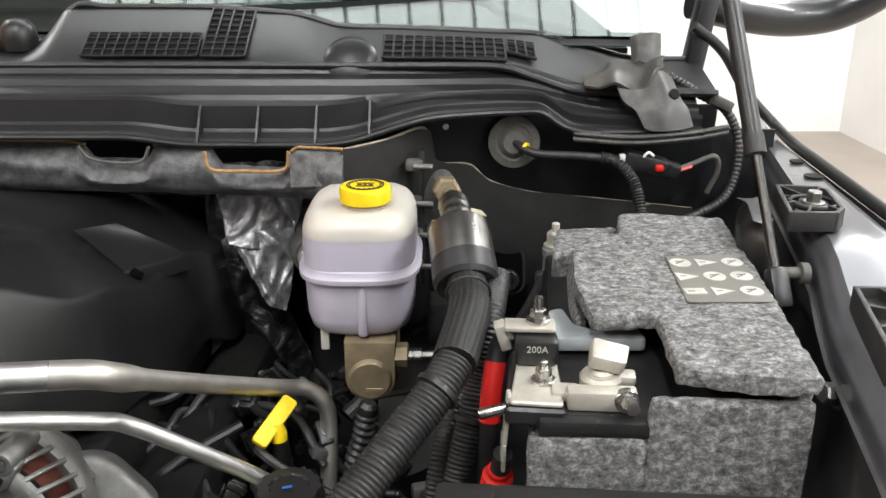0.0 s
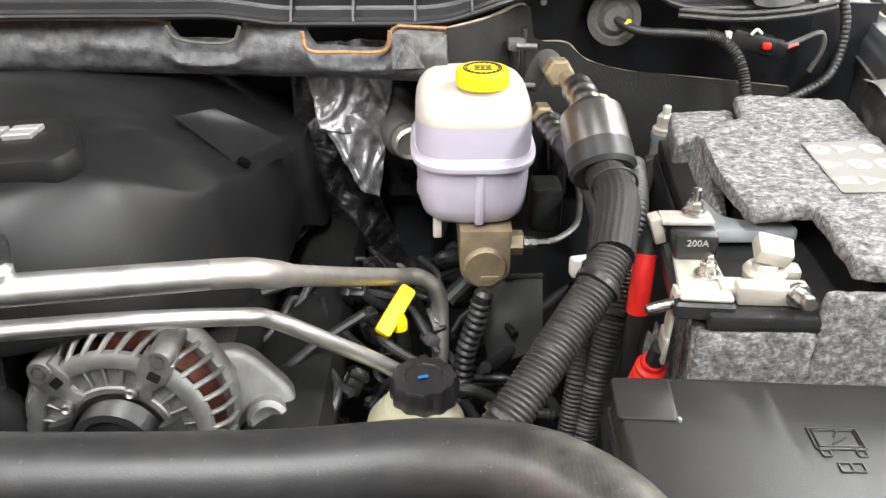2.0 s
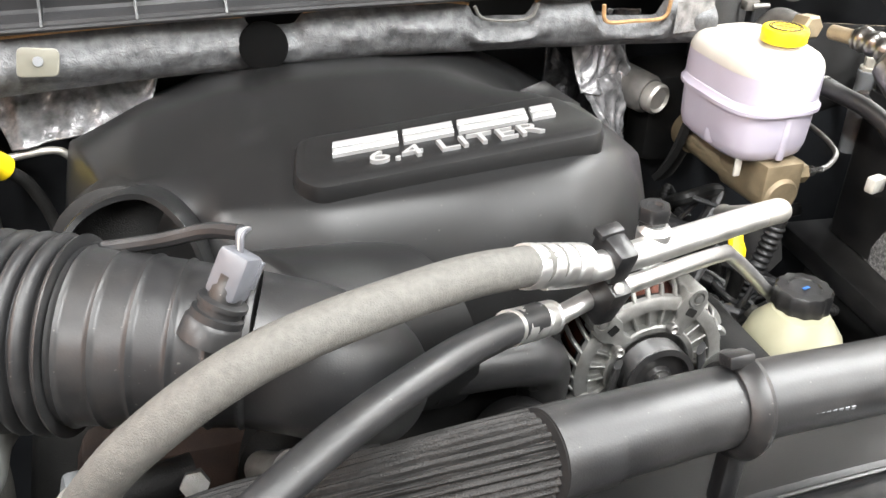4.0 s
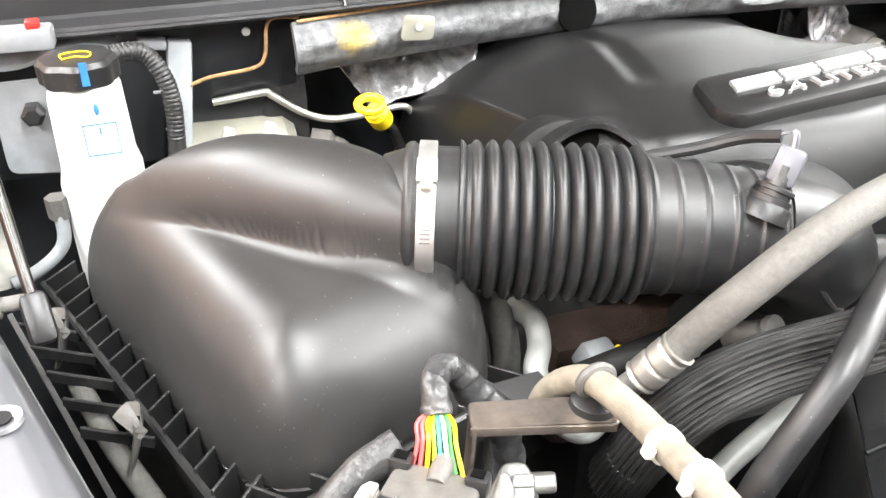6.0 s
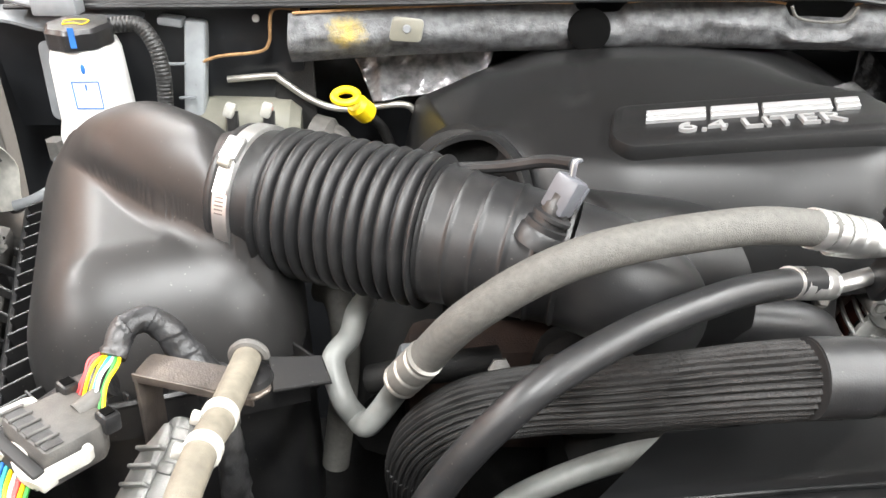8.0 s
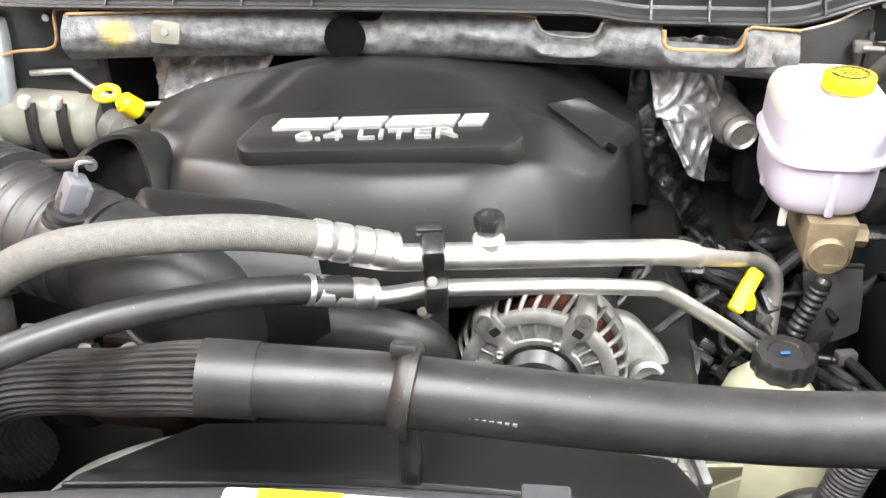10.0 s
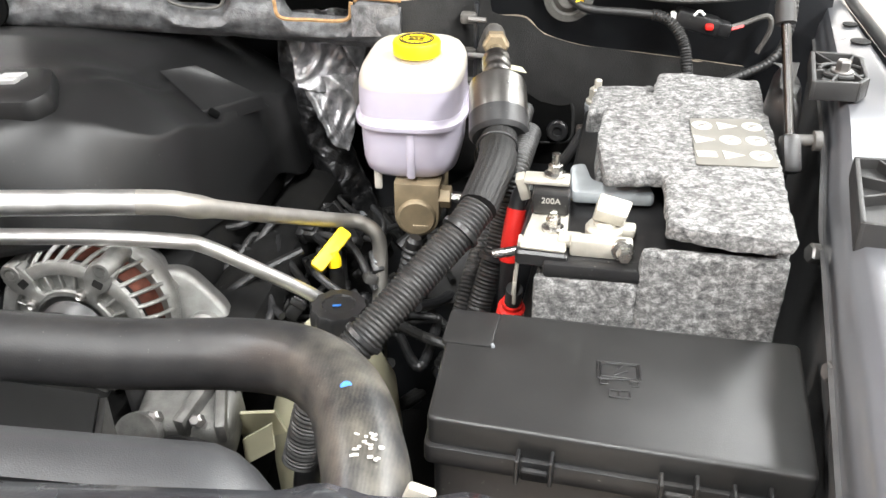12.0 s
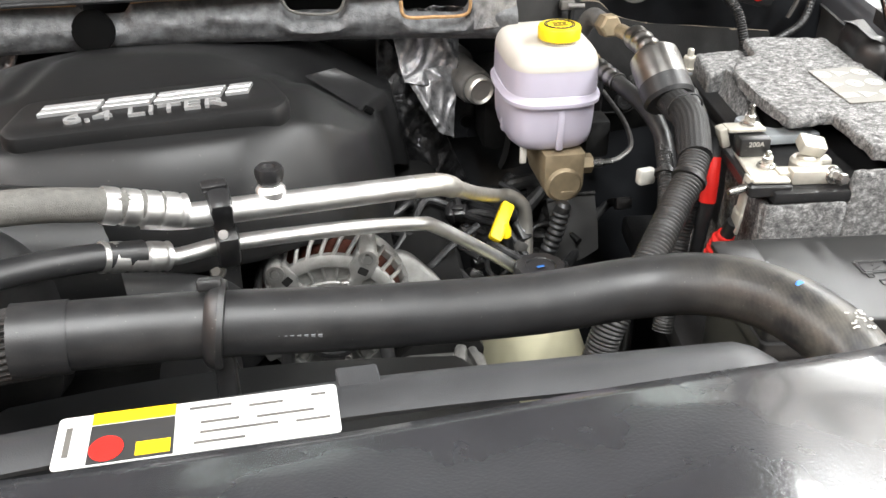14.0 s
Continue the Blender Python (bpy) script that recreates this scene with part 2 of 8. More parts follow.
M = dict(
    plastic=mat("black_plastic", (0.013, 0.013, 0.0137), 0.31, vary=0.15, scale=30, bump=0.18, fine=1600, specks=0.25, dirt=(0.06, 0.056, 0.05), dirt_amount=0.35),
    cover=mat("cover_plastic", (0.0085, 0.0086, 0.0088), 0.38, vary=0.12, scale=15, bump=0.12, fine=2200, specks=0.1, spec=0.36),
    airbox=mat("airbox_plastic", (0.022, 0.0212, 0.0208), 0.4, vary=0.25, scale=8, bump=0.08, fine=1600, specks=0.2),
    rubber=mat("black_rubber", (0.015, 0.0152, 0.016), 0.41, vary=0.2, scale=50, bump=0.1, dirt=(0.1, 0.093, 0.085), dirt_amount=0.18, specks=0.2),
    dusty=mat("dusty_rubber", (0.095, 0.092, 0.084), 0.68, vary=0.18, scale=260, bump=0.7, fine=1100, dirt=(0.17, 0.163, 0.147), dirt_amount=0.35),
    tanhose=mat("tan_rubber_hose", (0.17, 0.152, 0.118), 0.7, vary=0.25, scale=110, bump=0.4, dirt=(0.1, 0.09, 0.07), dirt_amount=0.5),
    loom=mat("corrugated_loom", (0.018, 0.018, 0.018), 0.42, vary=0.3, scale=90, bump=0.3, dirt=(0.1, 0.095, 0.085), dirt_amount=0.2),
    braid=weave_material("braided_sleeve", (0.011, 0.0107, 0.0104), 900),
    alu=mat("aluminium_tube", (0.76, 0.755, 0.74), 0.42, metal=1.0, vary=0.1, scale=60, bump=0.08, fine=1500),
    dullalu=mat("dull_aluminium_tube", (0.52, 0.50, 0.46), 0.45, metal=0.85, vary=0.12, scale=60, bump=0.15),
    cast=mat("cast_aluminium", (0.3, 0.3, 0.288), 0.4, metal=0.8, vary=0.22, scale=70, bump=0.6, fine=1500, dirt=(0.12, 0.11, 0.1), dirt_amount=0.5),
    dullcast=mat("grimy_cast_aluminium", (0.17, 0.168, 0.16), 0.5, metal=0.7, vary=0.3, scale=70, bump=0.6, fine=900, dirt=(0.05, 0.046, 0.04), dirt_amount=0.6),
    steel=mat("steel", (0.5, 0.49, 0.47), 0.27, metal=1.0, vary=0.12, scale=80, bump=0.05),
    zinc=mat("tinned_metal", (0.47, 0.445, 0.385), 0.42, metal=0.35, vary=0.12, scale=90, bump=0.25),
    bolt=mat("bolt_steel", (0.3, 0.29, 0.28), 0.4, metal=0.9, vary=0.2, scale=100, bump=0.2),
    felt=felt_material(),
    res=mat("milky_plastic", (0.47, 0.44, 0.52), 0.34, vary=0.05, scale=20, bump=0.05, sss=0.35),
    restop=mat("milky_plastic_aged", (0.52, 0.49, 0.44), 0.38, vary=0.08, scale=25, bump=0.08, sss=0.35),
    cream=mat("cream_plastic", (0.42, 0.40, 0.28), 0.4, vary=0.1, scale=25, bump=0.08, sss=0.3),
    sensorgrey=mat("smoky_grey_plastic", (0.10, 0.103, 0.115), 0.35, vary=0.12, scale=60, bump=0.1),
    agedtank=mat("aged_translucent_tank", (0.2, 0.195, 0.16), 0.36, vary=0.15, scale=25, bump=0.08, sss=0.25),
    rawcast=mat("plain_cast_aluminium", (0.25, 0.25, 0.242), 0.42, metal=0.8, vary=0.25, scale=70, bump=0.6, fine=1500, dirt=(0.1, 0.09, 0.08), dirt_amount=0.5),
    white=mat("white_plastic", (0.68, 0.68, 0.66), 0.4, vary=0.05, scale=20, bump=0.05, sss=0.2),
    dirtywhite=mat("dirty_white_plastic", (0.46, 0.45, 0.41), 0.5, vary=0.2, scale=90, bump=0.2),
    yellow=mat("yellow_plastic", (0.85, 0.6, 0.01), 0.4, vary=0.08, scale=60, bump=0.1, fine=1500),
    red=mat("red_sleeve", (0.62, 0.02, 0.015), 0.38, vary=0.12, scale=60, bump=0.12),
    blue=mat("blue_ink", (0.03, 0.16, 0.5), 0.5, bump=0.0),
    brown=mat("anodised_casting", (0.24, 0.19, 0.12), 0.42, metal=0.35, vary=0.2, scale=60, bump=0.35, fine=1400),
    greyplastic=mat("grey_plastic", (0.2, 0.21, 0.22), 0.45, vary=0.12, scale=60, bump=0.15),
    darkgrey=mat("dark_grey_plastic", (0.075, 0.072, 0.068), 0.55, vary=0.25, scale=80, bump=0.3, dirt=(0.2, 0.18, 0.15), dirt_amount=0.4),
    sheet=mat("black_painted_sheet", (0.015, 0.016, 0.018), 0.35, vary=0.2, scale=25, bump=0.1, coat=0.3),
    insul=mat("black_insulation", (0.011, 0.0105, 0.01), 0.85, vary=0.3, scale=60, bump=0.7, fine=700),
    fibre=mat("brown_fibre_edge", (0.34, 0.2, 0.09), 0.9, vary=0.3, scale=150, bump=0.5),
    foil=foil_material("foil_insulation", (0.098, 0.1, 0.103), 0.46, 90, 0.2, ((-0.852, 0.836, 1.279), 0.045, (0.34, 0.25, 0.05)), 0.25),
    brightfoil=foil_material("bright_foil", (0.27, 0.27, 0.277), 0.24, 45, 0.16, None, 0.6),
    skirt=foil_material("black_foil_skirt", (0.05, 0.05, 0.052), 0.34, 20, 0.22),
    dustywall=mat("dusty_inner_fender", (0.07, 0.07, 0.071), 0.5, vary=0.3, scale=30, bump=0.2, dirt=(0.13, 0.125, 0.115), dirt_amount=0.45),
    paint=mat("grey_blue_body_paint", (0.18, 0.183, 0.198), 0.3, metal=0.55, vary=0.06, scale=15, bump=0.02, coat=1.0),
    bracket=mat("dark_moulded_bracket", (0.024, 0.0235, 0.023), 0.5, vary=0.15, scale=60, bump=0.25, fine=1500),
    brownplate=mat("dusty_brown_steel", (0.085, 0.072, 0.064), 0.36, metal=0.4, vary=0.3, scale=80, bump=0.3, dirt=(0.25, 0.2, 0.15), dirt_amount=0.4),
    # tone of the unseen hood underside, set to darken reflections in surfaces below
    hoodtone=mat("hood_reflection_brown", (0.06, 0.042, 0.036), 0.6, vary=0.2, scale=10, bump=0.1),
    cowl=mat("cowl_plastic", (0.017, 0.017, 0.018), 0.34, vary=0.15, scale=25, bump=0.15, fine=1800),
    closure=mat("closure_panel_plastic", (0.024, 0.025, 0.028), 0.27, vary=0.3, scale=14, bump=0.2, fine=500, coat=0.6, spec=0.6),
    gunmetal=mat("dull_steel_canister", (0.24, 0.235, 0.225), 0.3, metal=1.0, vary=0.15, scale=70, bump=0.1),
    lidplastic=mat("fuse_box_lid_plastic", (0.019, 0.0188, 0.0185), 0.36, vary=0.15, scale=20, bump=0.2, fine=1800),
    greypipe=mat("painted_grey_pipe", (0.22, 0.225, 0.215), 0.5, metal=0.2, vary=0.15, scale=60, bump=0.2),
    rust=mat("rusty_casting", (0.032, 0.017, 0.012), 0.7, metal=0.1, vary=0.4, scale=60, bump=0.7, fine=700),
    rod=mat("strut_rod_steel", (0.06, 0.058, 0.056), 0.25, metal=1.0, vary=0.08, scale=60, bump=0.03),
    tank=mat("radiator_tank_plastic", (0.034, 0.035, 0.037), 0.42, vary=0.15, scale=20, bump=0.2, fine=1200),
    shroudplastic=mat("fan_shroud_plastic", (0.007, 0.0072, 0.0075), 0.3, vary=0.2, scale=12, bump=0.08, fine=900, spec=0.35),
    palefibre=mat("pale_fibre_edge", (0.3, 0.25, 0.19), 0.9, vary=0.3, scale=150, bump=0.5),
    tape=mat("cloth_tape", (0.03, 0.03, 0.031), 0.38, vary=0.5, scale=60, bump=0.8, fine=260, dirt=(0.14, 0.13, 0.12), dirt_amount=0.4),
    drape=mat("grey_cowl_plastic", (0.04, 0.0395, 0.038), 0.4, vary=0.2, scale=50, bump=0.25, dirt=(0.3, 0.27, 0.22), dirt_amount=0.35),
    # grimy castings; the same black paints the shade in openings
    dark=mat("grime_and_hole_shade", (0.006, 0.006, 0.006), 0.6, vary=0.4, scale=50, bump=0.5, dirt=(0.028, 0.026, 0.023), dirt_amount=0.45, spec=0.25),
    copper=mat("copper_winding", (0.085, 0.028, 0.018), 0.4, metal=0.8, vary=0.3, scale=200, bump=0.4),
    # near-black that paints the shade inside holes and recesses
    void=mat("painted_hole_shade", (0.003, 0.003, 0.003), 0.95, bump=0.0, spec=0.05),
    ink=mat("black_ink", (0.02, 0.02, 0.02), 0.6, bump=0.0),
    labelgrey=mat("smoked_label_film", (0.15, 0.143, 0.125), 0.5, vary=0.08, bump=0.05),
    chrome=mat("satin_badge", (0.5, 0.5, 0.5), 0.35, metal=0.6, vary=0.05, bump=0.05),
    wall=mat("white_wall_paint", (0.86, 0.86, 0.85), 0.8, vary=0.03, scale=2, bump=0.1, fine=200),
    brownwall=mat("brown_wall_paint", (0.36, 0.21, 0.145), 0.7, vary=0.1, scale=2, bump=0.1, fine=200),
    darkwall=mat("dark_grey_wall_paint", (0.12, 0.12, 0.125), 0.7, vary=0.1, scale=2, bump=0.1, fine=200),
    ceil=mat("grey_ceiling_sheet", (0.3, 0.3, 0.3), 0.7, vary=0.1, scale=2, bump=0.1, fine=100),
    floor=mat("sealed_concrete", (0.36, 0.315, 0.27), 0.5, vary=0.12, scale=2, bump=0.1, fine=80),
    teal=mat("teal_wire", (0.05, 0.4, 0.4), 0.5, bump=0.0),
    green=mat("green_wire", (0.05, 0.3, 0.06), 0.5, bump=0.0),
    pink=mat("red_wire", (0.7, 0.08, 0.08), 0.5, bump=0.0),
    clearplastic=mat("translucent_grey_plastic", (0.3, 0.32, 0.33), 0.3, vary=0.1, bump=0.1, sss=0.2),
)
# the radiator hose: chalky wear with a weave showing through towards its bend
worn_hose = mat("worn_radiator_hose", (0.015, 0.0152, 0.016), 0.4, vary=0.2, scale=50, bump=0.1, dirt=(0.1, 0.093, 0.085), dirt_amount=0.15, specks=0.15)
wn = worn_hose.node_tree
wear_co = wn.nodes.new("ShaderNodeTexCoord")
wear_split = wn.nodes.new("ShaderNodeSeparateXYZ")
wn.links.new(wear_co.outputs["Object"], wear_split.inputs[0])
wear_run = wn.nodes.new("ShaderNodeMapRange")
wear_run.inputs["From Min"].default_value, wear_run.inputs["From Max"].default_value = -0.11, -0.02
wn.links.new(wear_split.outputs["X"], wear_run.inputs["Value"])
wear_noise = wn.nodes.new("ShaderNodeTexNoise")
wear_noise.inputs["Scale"].default_value, wear_noise.inputs["Detail"].default_value, wear_noise.inputs["Roughness"].default_value = 34, 7, 0.65
wn.links.new(wear_co.outputs["Object"], wear_noise.inputs["Vector"])
wear_weave = wn.nodes.new("ShaderNodeTexWave")
wear_weave.inputs["Scale"].default_value, wear_weave.inputs["Distortion"].default_value = 150, 4.0
wn.links.new(wear_co.outputs["Object"], wear_weave.inputs["Vector"])
wear_sum = wn.nodes.new("ShaderNodeMath")
wear_sum.operation = "MULTIPLY_ADD"
wear_sum.inputs[1].default_value = 0.05
wn.links.new(wear_weave.outputs["Fac"], wear_sum.inputs[0])
wn.links.new(wear_noise.outputs["Fac"], wear_sum.inputs[2])
wear_cut = wn.nodes.new("ShaderNodeMapRange")
wear_cut.inputs["From Min"].default_value, wear_cut.inputs["From Max"].default_value = 0.42, 0.78
wn.links.new(wear_sum.outputs[0], wear_cut.inputs["Value"])
wear_both = wn.nodes.new("ShaderNodeMath")
wear_both.operation = "MULTIPLY"
wn.links.new(wear_run.outputs["Result"], wear_both.inputs[0])
wn.links.new(wear_cut.outputs["Result"], wear_both.inputs[1])
wear_mix = wn.nodes.new("ShaderNodeMix")
wear_mix.data_type = "RGBA"
wear_mix.inputs["B"].default_value = (0.12, 0.11, 0.09, 1)
hose_bsdf = wn.nodes["Principled BSDF"]
wn.links.new(hose_bsdf.inputs["Base Color"].links[0].from_socket, wear_mix.inputs["A"])
wn.links.new(wear_both.outputs[0], wear_mix.inputs["Factor"])
wn.links.new(wear_mix.outputs["Result"], hose_bsdf.inputs["Base Color"])
glass = bpy.data.materials.new("windshield_glass")
glass.use_nodes = True
gb = glass.node_tree.nodes["Principled BSDF"]
gb.inputs["Base Color"].default_value, gb.inputs["Roughness"].default_value = (0.75, 0.85, 0.83, 1), 0.03
gb.inputs["Transmission Weight"].default_value, gb.inputs["IOR"].default_value = 1.0, 1.45
roof_glow = bpy.data.materials.new("translucent_roof_sheet")
roof_glow.use_nodes = True
roof_glow.node_tree.nodes["Principled BSDF"].inputs["Emission Color"].default_value = (0.93, 1.0, 0.98, 1)
roof_glow.node_tree.nodes["Principled BSDF"].inputs["Emission Strength"].default_value = 9.0
lamp_white = bpy.data.materials.new("lamp_diffuser")
lamp_white.use_nodes = True
lamp_white.node_tree.nodes["Principled BSDF"].inputs["Emission Color"].default_value = (1, 0.98, 0.95, 1)
lamp_white.node_tree.nodes["Principled BSDF"].inputs["Emission Strength"].default_value = 6.0


# ---- building helpers ----
def thing(name, at, label, category, group="", kind=""):
    ob = new(name)
    ob.empty_display_size = 0.02
    ob.location = at
    return tagged(ob, label, category, group, kind)


def part(name, bm, material, parent=None, label="", sharp=35, kind="", category=""):
    """Link a bmesh, built in world metres, as one mesh object."""
    me = bpy.data.meshes.new(name)
    bmesh.ops.recalc_face_normals(bm, faces=bm.faces)
    bm.to_mesh(me)
    bm.free()
    for p in me.polygons:
        p.use_smooth = True
    me.set_sharp_from_angle(angle=radians(sharp))
    me.materials.append(M[material] if isinstance(material, str) else material)
    ob = new(name, me)
    if parent is not None:
        ob.parent = parent
        if parent.type == "EMPTY":
            ob.matrix_parent_inverse = Matrix.Translation(parent.location).inverted()
    return tagged(ob, label, category, "", kind)


def spline(points, n):
    """Catmull-Rom through the points, n samples."""
    c = [Vector(p) for p in points]
    if len(c) == 2:
        return [c[0].lerp(c[1], i / (n - 1)) for i in range(n)]
    c = [2 * c[0] - c[1]] + c + [2 * c[-1] - c[-2]]
    m = len(c) - 3
    out = []
    for k in range(n):
        s = min(k / (n - 1) * m, m - 1e-6)
        i = int(s)
        u = s - i
        p, q, r, t = c[i:i + 4]
        out.append(0.5 * ((2 * q) + (r - p) * u + (2 * p - 5 * q + 4 * r - t) * u * u + (3 * q - p - 3 * r + t) * u ** 3))
    return out


def sweep(points, radius, n=40, seg=16, caps=True, bm=None, squash=1.0):
    """A round tube along a spline; radius is a number or a function of (share of the length, metres along, angle)."""
    bm = bm or bmesh.new()
    path = spline(points, n)
    d = [0.0]
    for a, b in zip(path, path[1:]):
        d.append(d[-1] + (b - a).length)
    rings = []
    tan = (path[1] - path[0]).normalized()
    side = tan.orthogonal().normalized()
    for i, p in enumerate(path):
        t2 = (path[min(i + 1, n - 1)] - path[max(i - 1, 0)]).normalized()
        side = tan.rotation_difference(t2) @ side
        side = (side - t2 * side.dot(t2)).normalized()
        up = t2.cross(side)
        tan = t2
        ring = []
        for k in range(seg):
            a = 2 * math.pi * k / seg
            r = radius(d[i] / d[-1], d[i], a) if callable(radius) else radius
            ring.append(bm.verts.new(p + side * math.cos(a) * r + up * math.sin(a) * r * squash))
        rings.append(ring)
    for r0, r1 in zip(rings, rings[1:]):
        for k in range(seg):
            bm.faces.new((r0[k], r0[(k + 1) % seg], r1[(k + 1) % seg], r1[k]))
    if caps:
        bm.faces.new(rings[0][::-1])
        bm.faces.new(rings[-1])
    return bm


def ribbed(r, pitch, depth):
    return lambda s, d, a: r + depth * (0.5 + 0.5 * math.sin(2 * math.pi * d / pitch)) ** 0.6 - depth


def box(size, m, bevel=0.0, seg=2, bm=None, taper=1.0):
    bm = bm or bmesh.new()
    got = bmesh.ops.create_cube(bm, size=1.0)["verts"]
    for v in got:
        k = taper if v.co.z > 0 else 1.0
        v.co = Vector((v.co.x * size[0] * k, v.co.y * size[1] * k, v.co.z * size[2]))
    if bevel:
        es = list({e for v in got for e in v.link_edges})
        res = bmesh.ops.bevel(bm, geom=es, offset=bevel, segments=seg, affect="EDGES", profile=0.5)
        got = list({v for f in res["faces"] for v in f.verts} | {v for v in got if v.is_valid})
    bmesh.ops.transform(bm, matrix=m, verts=got)
    return bm


def lathe(profile, m, seg=32, bm=None, wobble=None):
    """Turn (radius, height) pairs round z, then place by m."""
    bm = bm or bmesh.new()
    rings = []
    for r, z in profile:
        ring = []
        for k in range(seg):
            a = 2 * math.pi * k / seg
            q = r * (wobble(a, z) if wobble else 1.0)
            ring.append(bm.verts.new(m @ Vector((q * math.cos(a), q * math.sin(a), z))))
        rings.append(ring)
    for r0, r1 in zip(rings, rings[1:]):
        for k in range(seg):
            bm.faces.new((r0[k], r0[(k + 1) % seg], r1[(k + 1) % seg], r1[k]))
    bm.faces.new(rings[0][::-1])
    bm.faces.new(rings[-1])
    return bm


def rounded(poly, radius, n=5):
    """The polygon with its corners rounded."""
    out = []
    k = len(poly)
    for i in range(k):
        p, a, b = Vector(poly[i]), Vector(poly[i - 1]), Vector(poly[(i + 1) % k])
        da, db = (a - p), (b - p)
        r = min(radius, da.length * 0.45, db.length * 0.45)
        a, b = p + da.normalized() * r, p + db.normalized() * r
        for j in range(n + 1):
            u = j / n
            out.append((a * (1 - u) ** 2 + p * 2 * u * (1 - u) + b * u * u))
    return out


def prism(poly, z0, z1, bevel=0.0, seg=2, m=None, bm=None):
    """Extrude a flat polygon from z0 to z1, bevel its rims, then place by m."""
    bm = bm or bmesh.new()
    vs = [bm.verts.new((p[0], p[1], z0)) for p in poly]
    f = bm.faces.new(vs)
    got = bmesh.ops.extrude_face_region(bm, geom=[f])["geom"]
    top = [g for g in got if isinstance(g, bmesh.types.BMVert)]
    for v in top:
        v.co.z = z1
    allv = vs + top
    if bevel:
        es = [e for e in {e for v in allv for e in v.link_edges} if abs(e.verts[0].co.z - e.verts[1].co.z) < 1e-7]
        res = bmesh.ops.bevel(bm, geom=es, offset=bevel, segments=seg, affect="EDGES", profile=0.5)
        allv = [v for v in list({v for fc in res["faces"] for v in fc.verts}) + allv if v.is_valid]
        allv = list(set(allv))
    if m is not None:
        bmesh.ops.transform(bm, matrix=m, verts=allv)
    return bm


def resampled(poly, n):
    """The closed polygon with n evenly spaced points."""
    pts = [Vector((p[0], p[1])) for p in poly]
    pts.append(pts[0])
    d = [0.0]
    for a, b in zip(pts, pts[1:]):
        d.append(d[-1] + (b - a).length)
    out, i = [], 0
    for k in range(n):
        s = d[-1] * k / n
        while d[i + 1] < s:
            i += 1
        out.append(pts[i].lerp(pts[i + 1], (s - d[i]) / max(d[i + 1] - d[i], 1e-9)))
    return out


def inside_distance(poly):
    """A function giving the distance of a plan point from the polygon's rim."""
    segs = [(poly[i - 1], poly[i]) for i in range(len(poly))]

    def dist(x, y):
        best = 9.0
        for a, b in segs:
            dx, dy = b[0] - a[0], b[1] - a[1]
            u = max(0, min(1, ((x - a[0]) * dx + (y - a[1]) * dy) / (dx * dx + dy * dy + 1e-12)))
            best = min(best, math.hypot(x - a[0] - dx * u, y - a[1] - dy * u))
        return best
    return dist


def dome(outline, centre, roof, base, rim, rings=22, power=2.0):
    """A moulded shell over a rounded outline: height roof(x, y), falling to base over the distance rim at the edge."""
    bm = bmesh.new()
    dist = inside_distance(outline)
    rows = []
    for i in range(rings + 1):
        rho = 1 - (i / rings) ** 1.6 if i else 1.0
        row = []
        for p in outline:
            x, y = centre[0] + (p[0] - centre[0]) * rho, centre[1] + (p[1] - centre[1]) * rho
            e = min(dist(x, y) / rim, 1.0)
            k = (1 - (1 - e) ** power) ** (1 / power)
            row.append(bm.verts.new((x, y, base + (roof(x, y) - base) * k)))
            if i == rings:
                break
        rows.append(row)
    n = len(outline)
    for a, b in zip(rows, rows[1:]):
        for k in range(n):
            if len(b) == 1:
                bm.faces.new((a[k], a[(k + 1) % n], b[0]))
            else:
                bm.faces.new((a[k], a[(k + 1) % n], b[(k + 1) % n], b[k]))
    return bm


def sheet(nx, ny, place, thick=0.0):
    """A curved sheet, place(u, v) for u, v in 0..1, with a thickness."""
    bm = bmesh.new()
    g = [[bm.verts.new(place(i / nx, j / ny)) for j in range(ny + 1)] for i in range(nx + 1)]
    for i in range(nx):
        for j in range(ny):
            bm.faces.new((g[i][j], g[i + 1][j], g[i + 1][j + 1], g[i][j + 1]))
    if thick:
        bmesh.ops.recalc_face_normals(bm, faces=bm.faces)
        bmesh.ops.solidify(bm, geom=bm.faces[:], thickness=thick)
    return bm


def along(a, b, up=(0, 0, 1)):
    """The pose at a whose z axis points to b."""
    d = Vector(b) - Vector(a)
    return Matrix.Translation(a) @ d.to_track_quat("Z", "Y").to_matrix().to_4x4()


def hexhead(a, b, r, parent, material="bolt", name="bolt", washer=1.5):
    """A hex-head bolt on a washer from a towards b."""
    m = along(a, b)
    h = (Vector(b) - Vector(a)).length
    bm = lathe([(r * washer, 0), (r * washer, h * 0.2), (r * washer * 0.9, h * 0.25)], m, 20)
    lathe([(r, h * 0.22), (r, h * 0.9), (r * 0.85, h)], m, 6, bm)
    return part(name, bm, material, parent, sharp=25)


def smooth(a, b, x):
    t = max(0.0, min(1.0, (x - a) / (b - a)))
    return t * t * (3 - 2 * t)


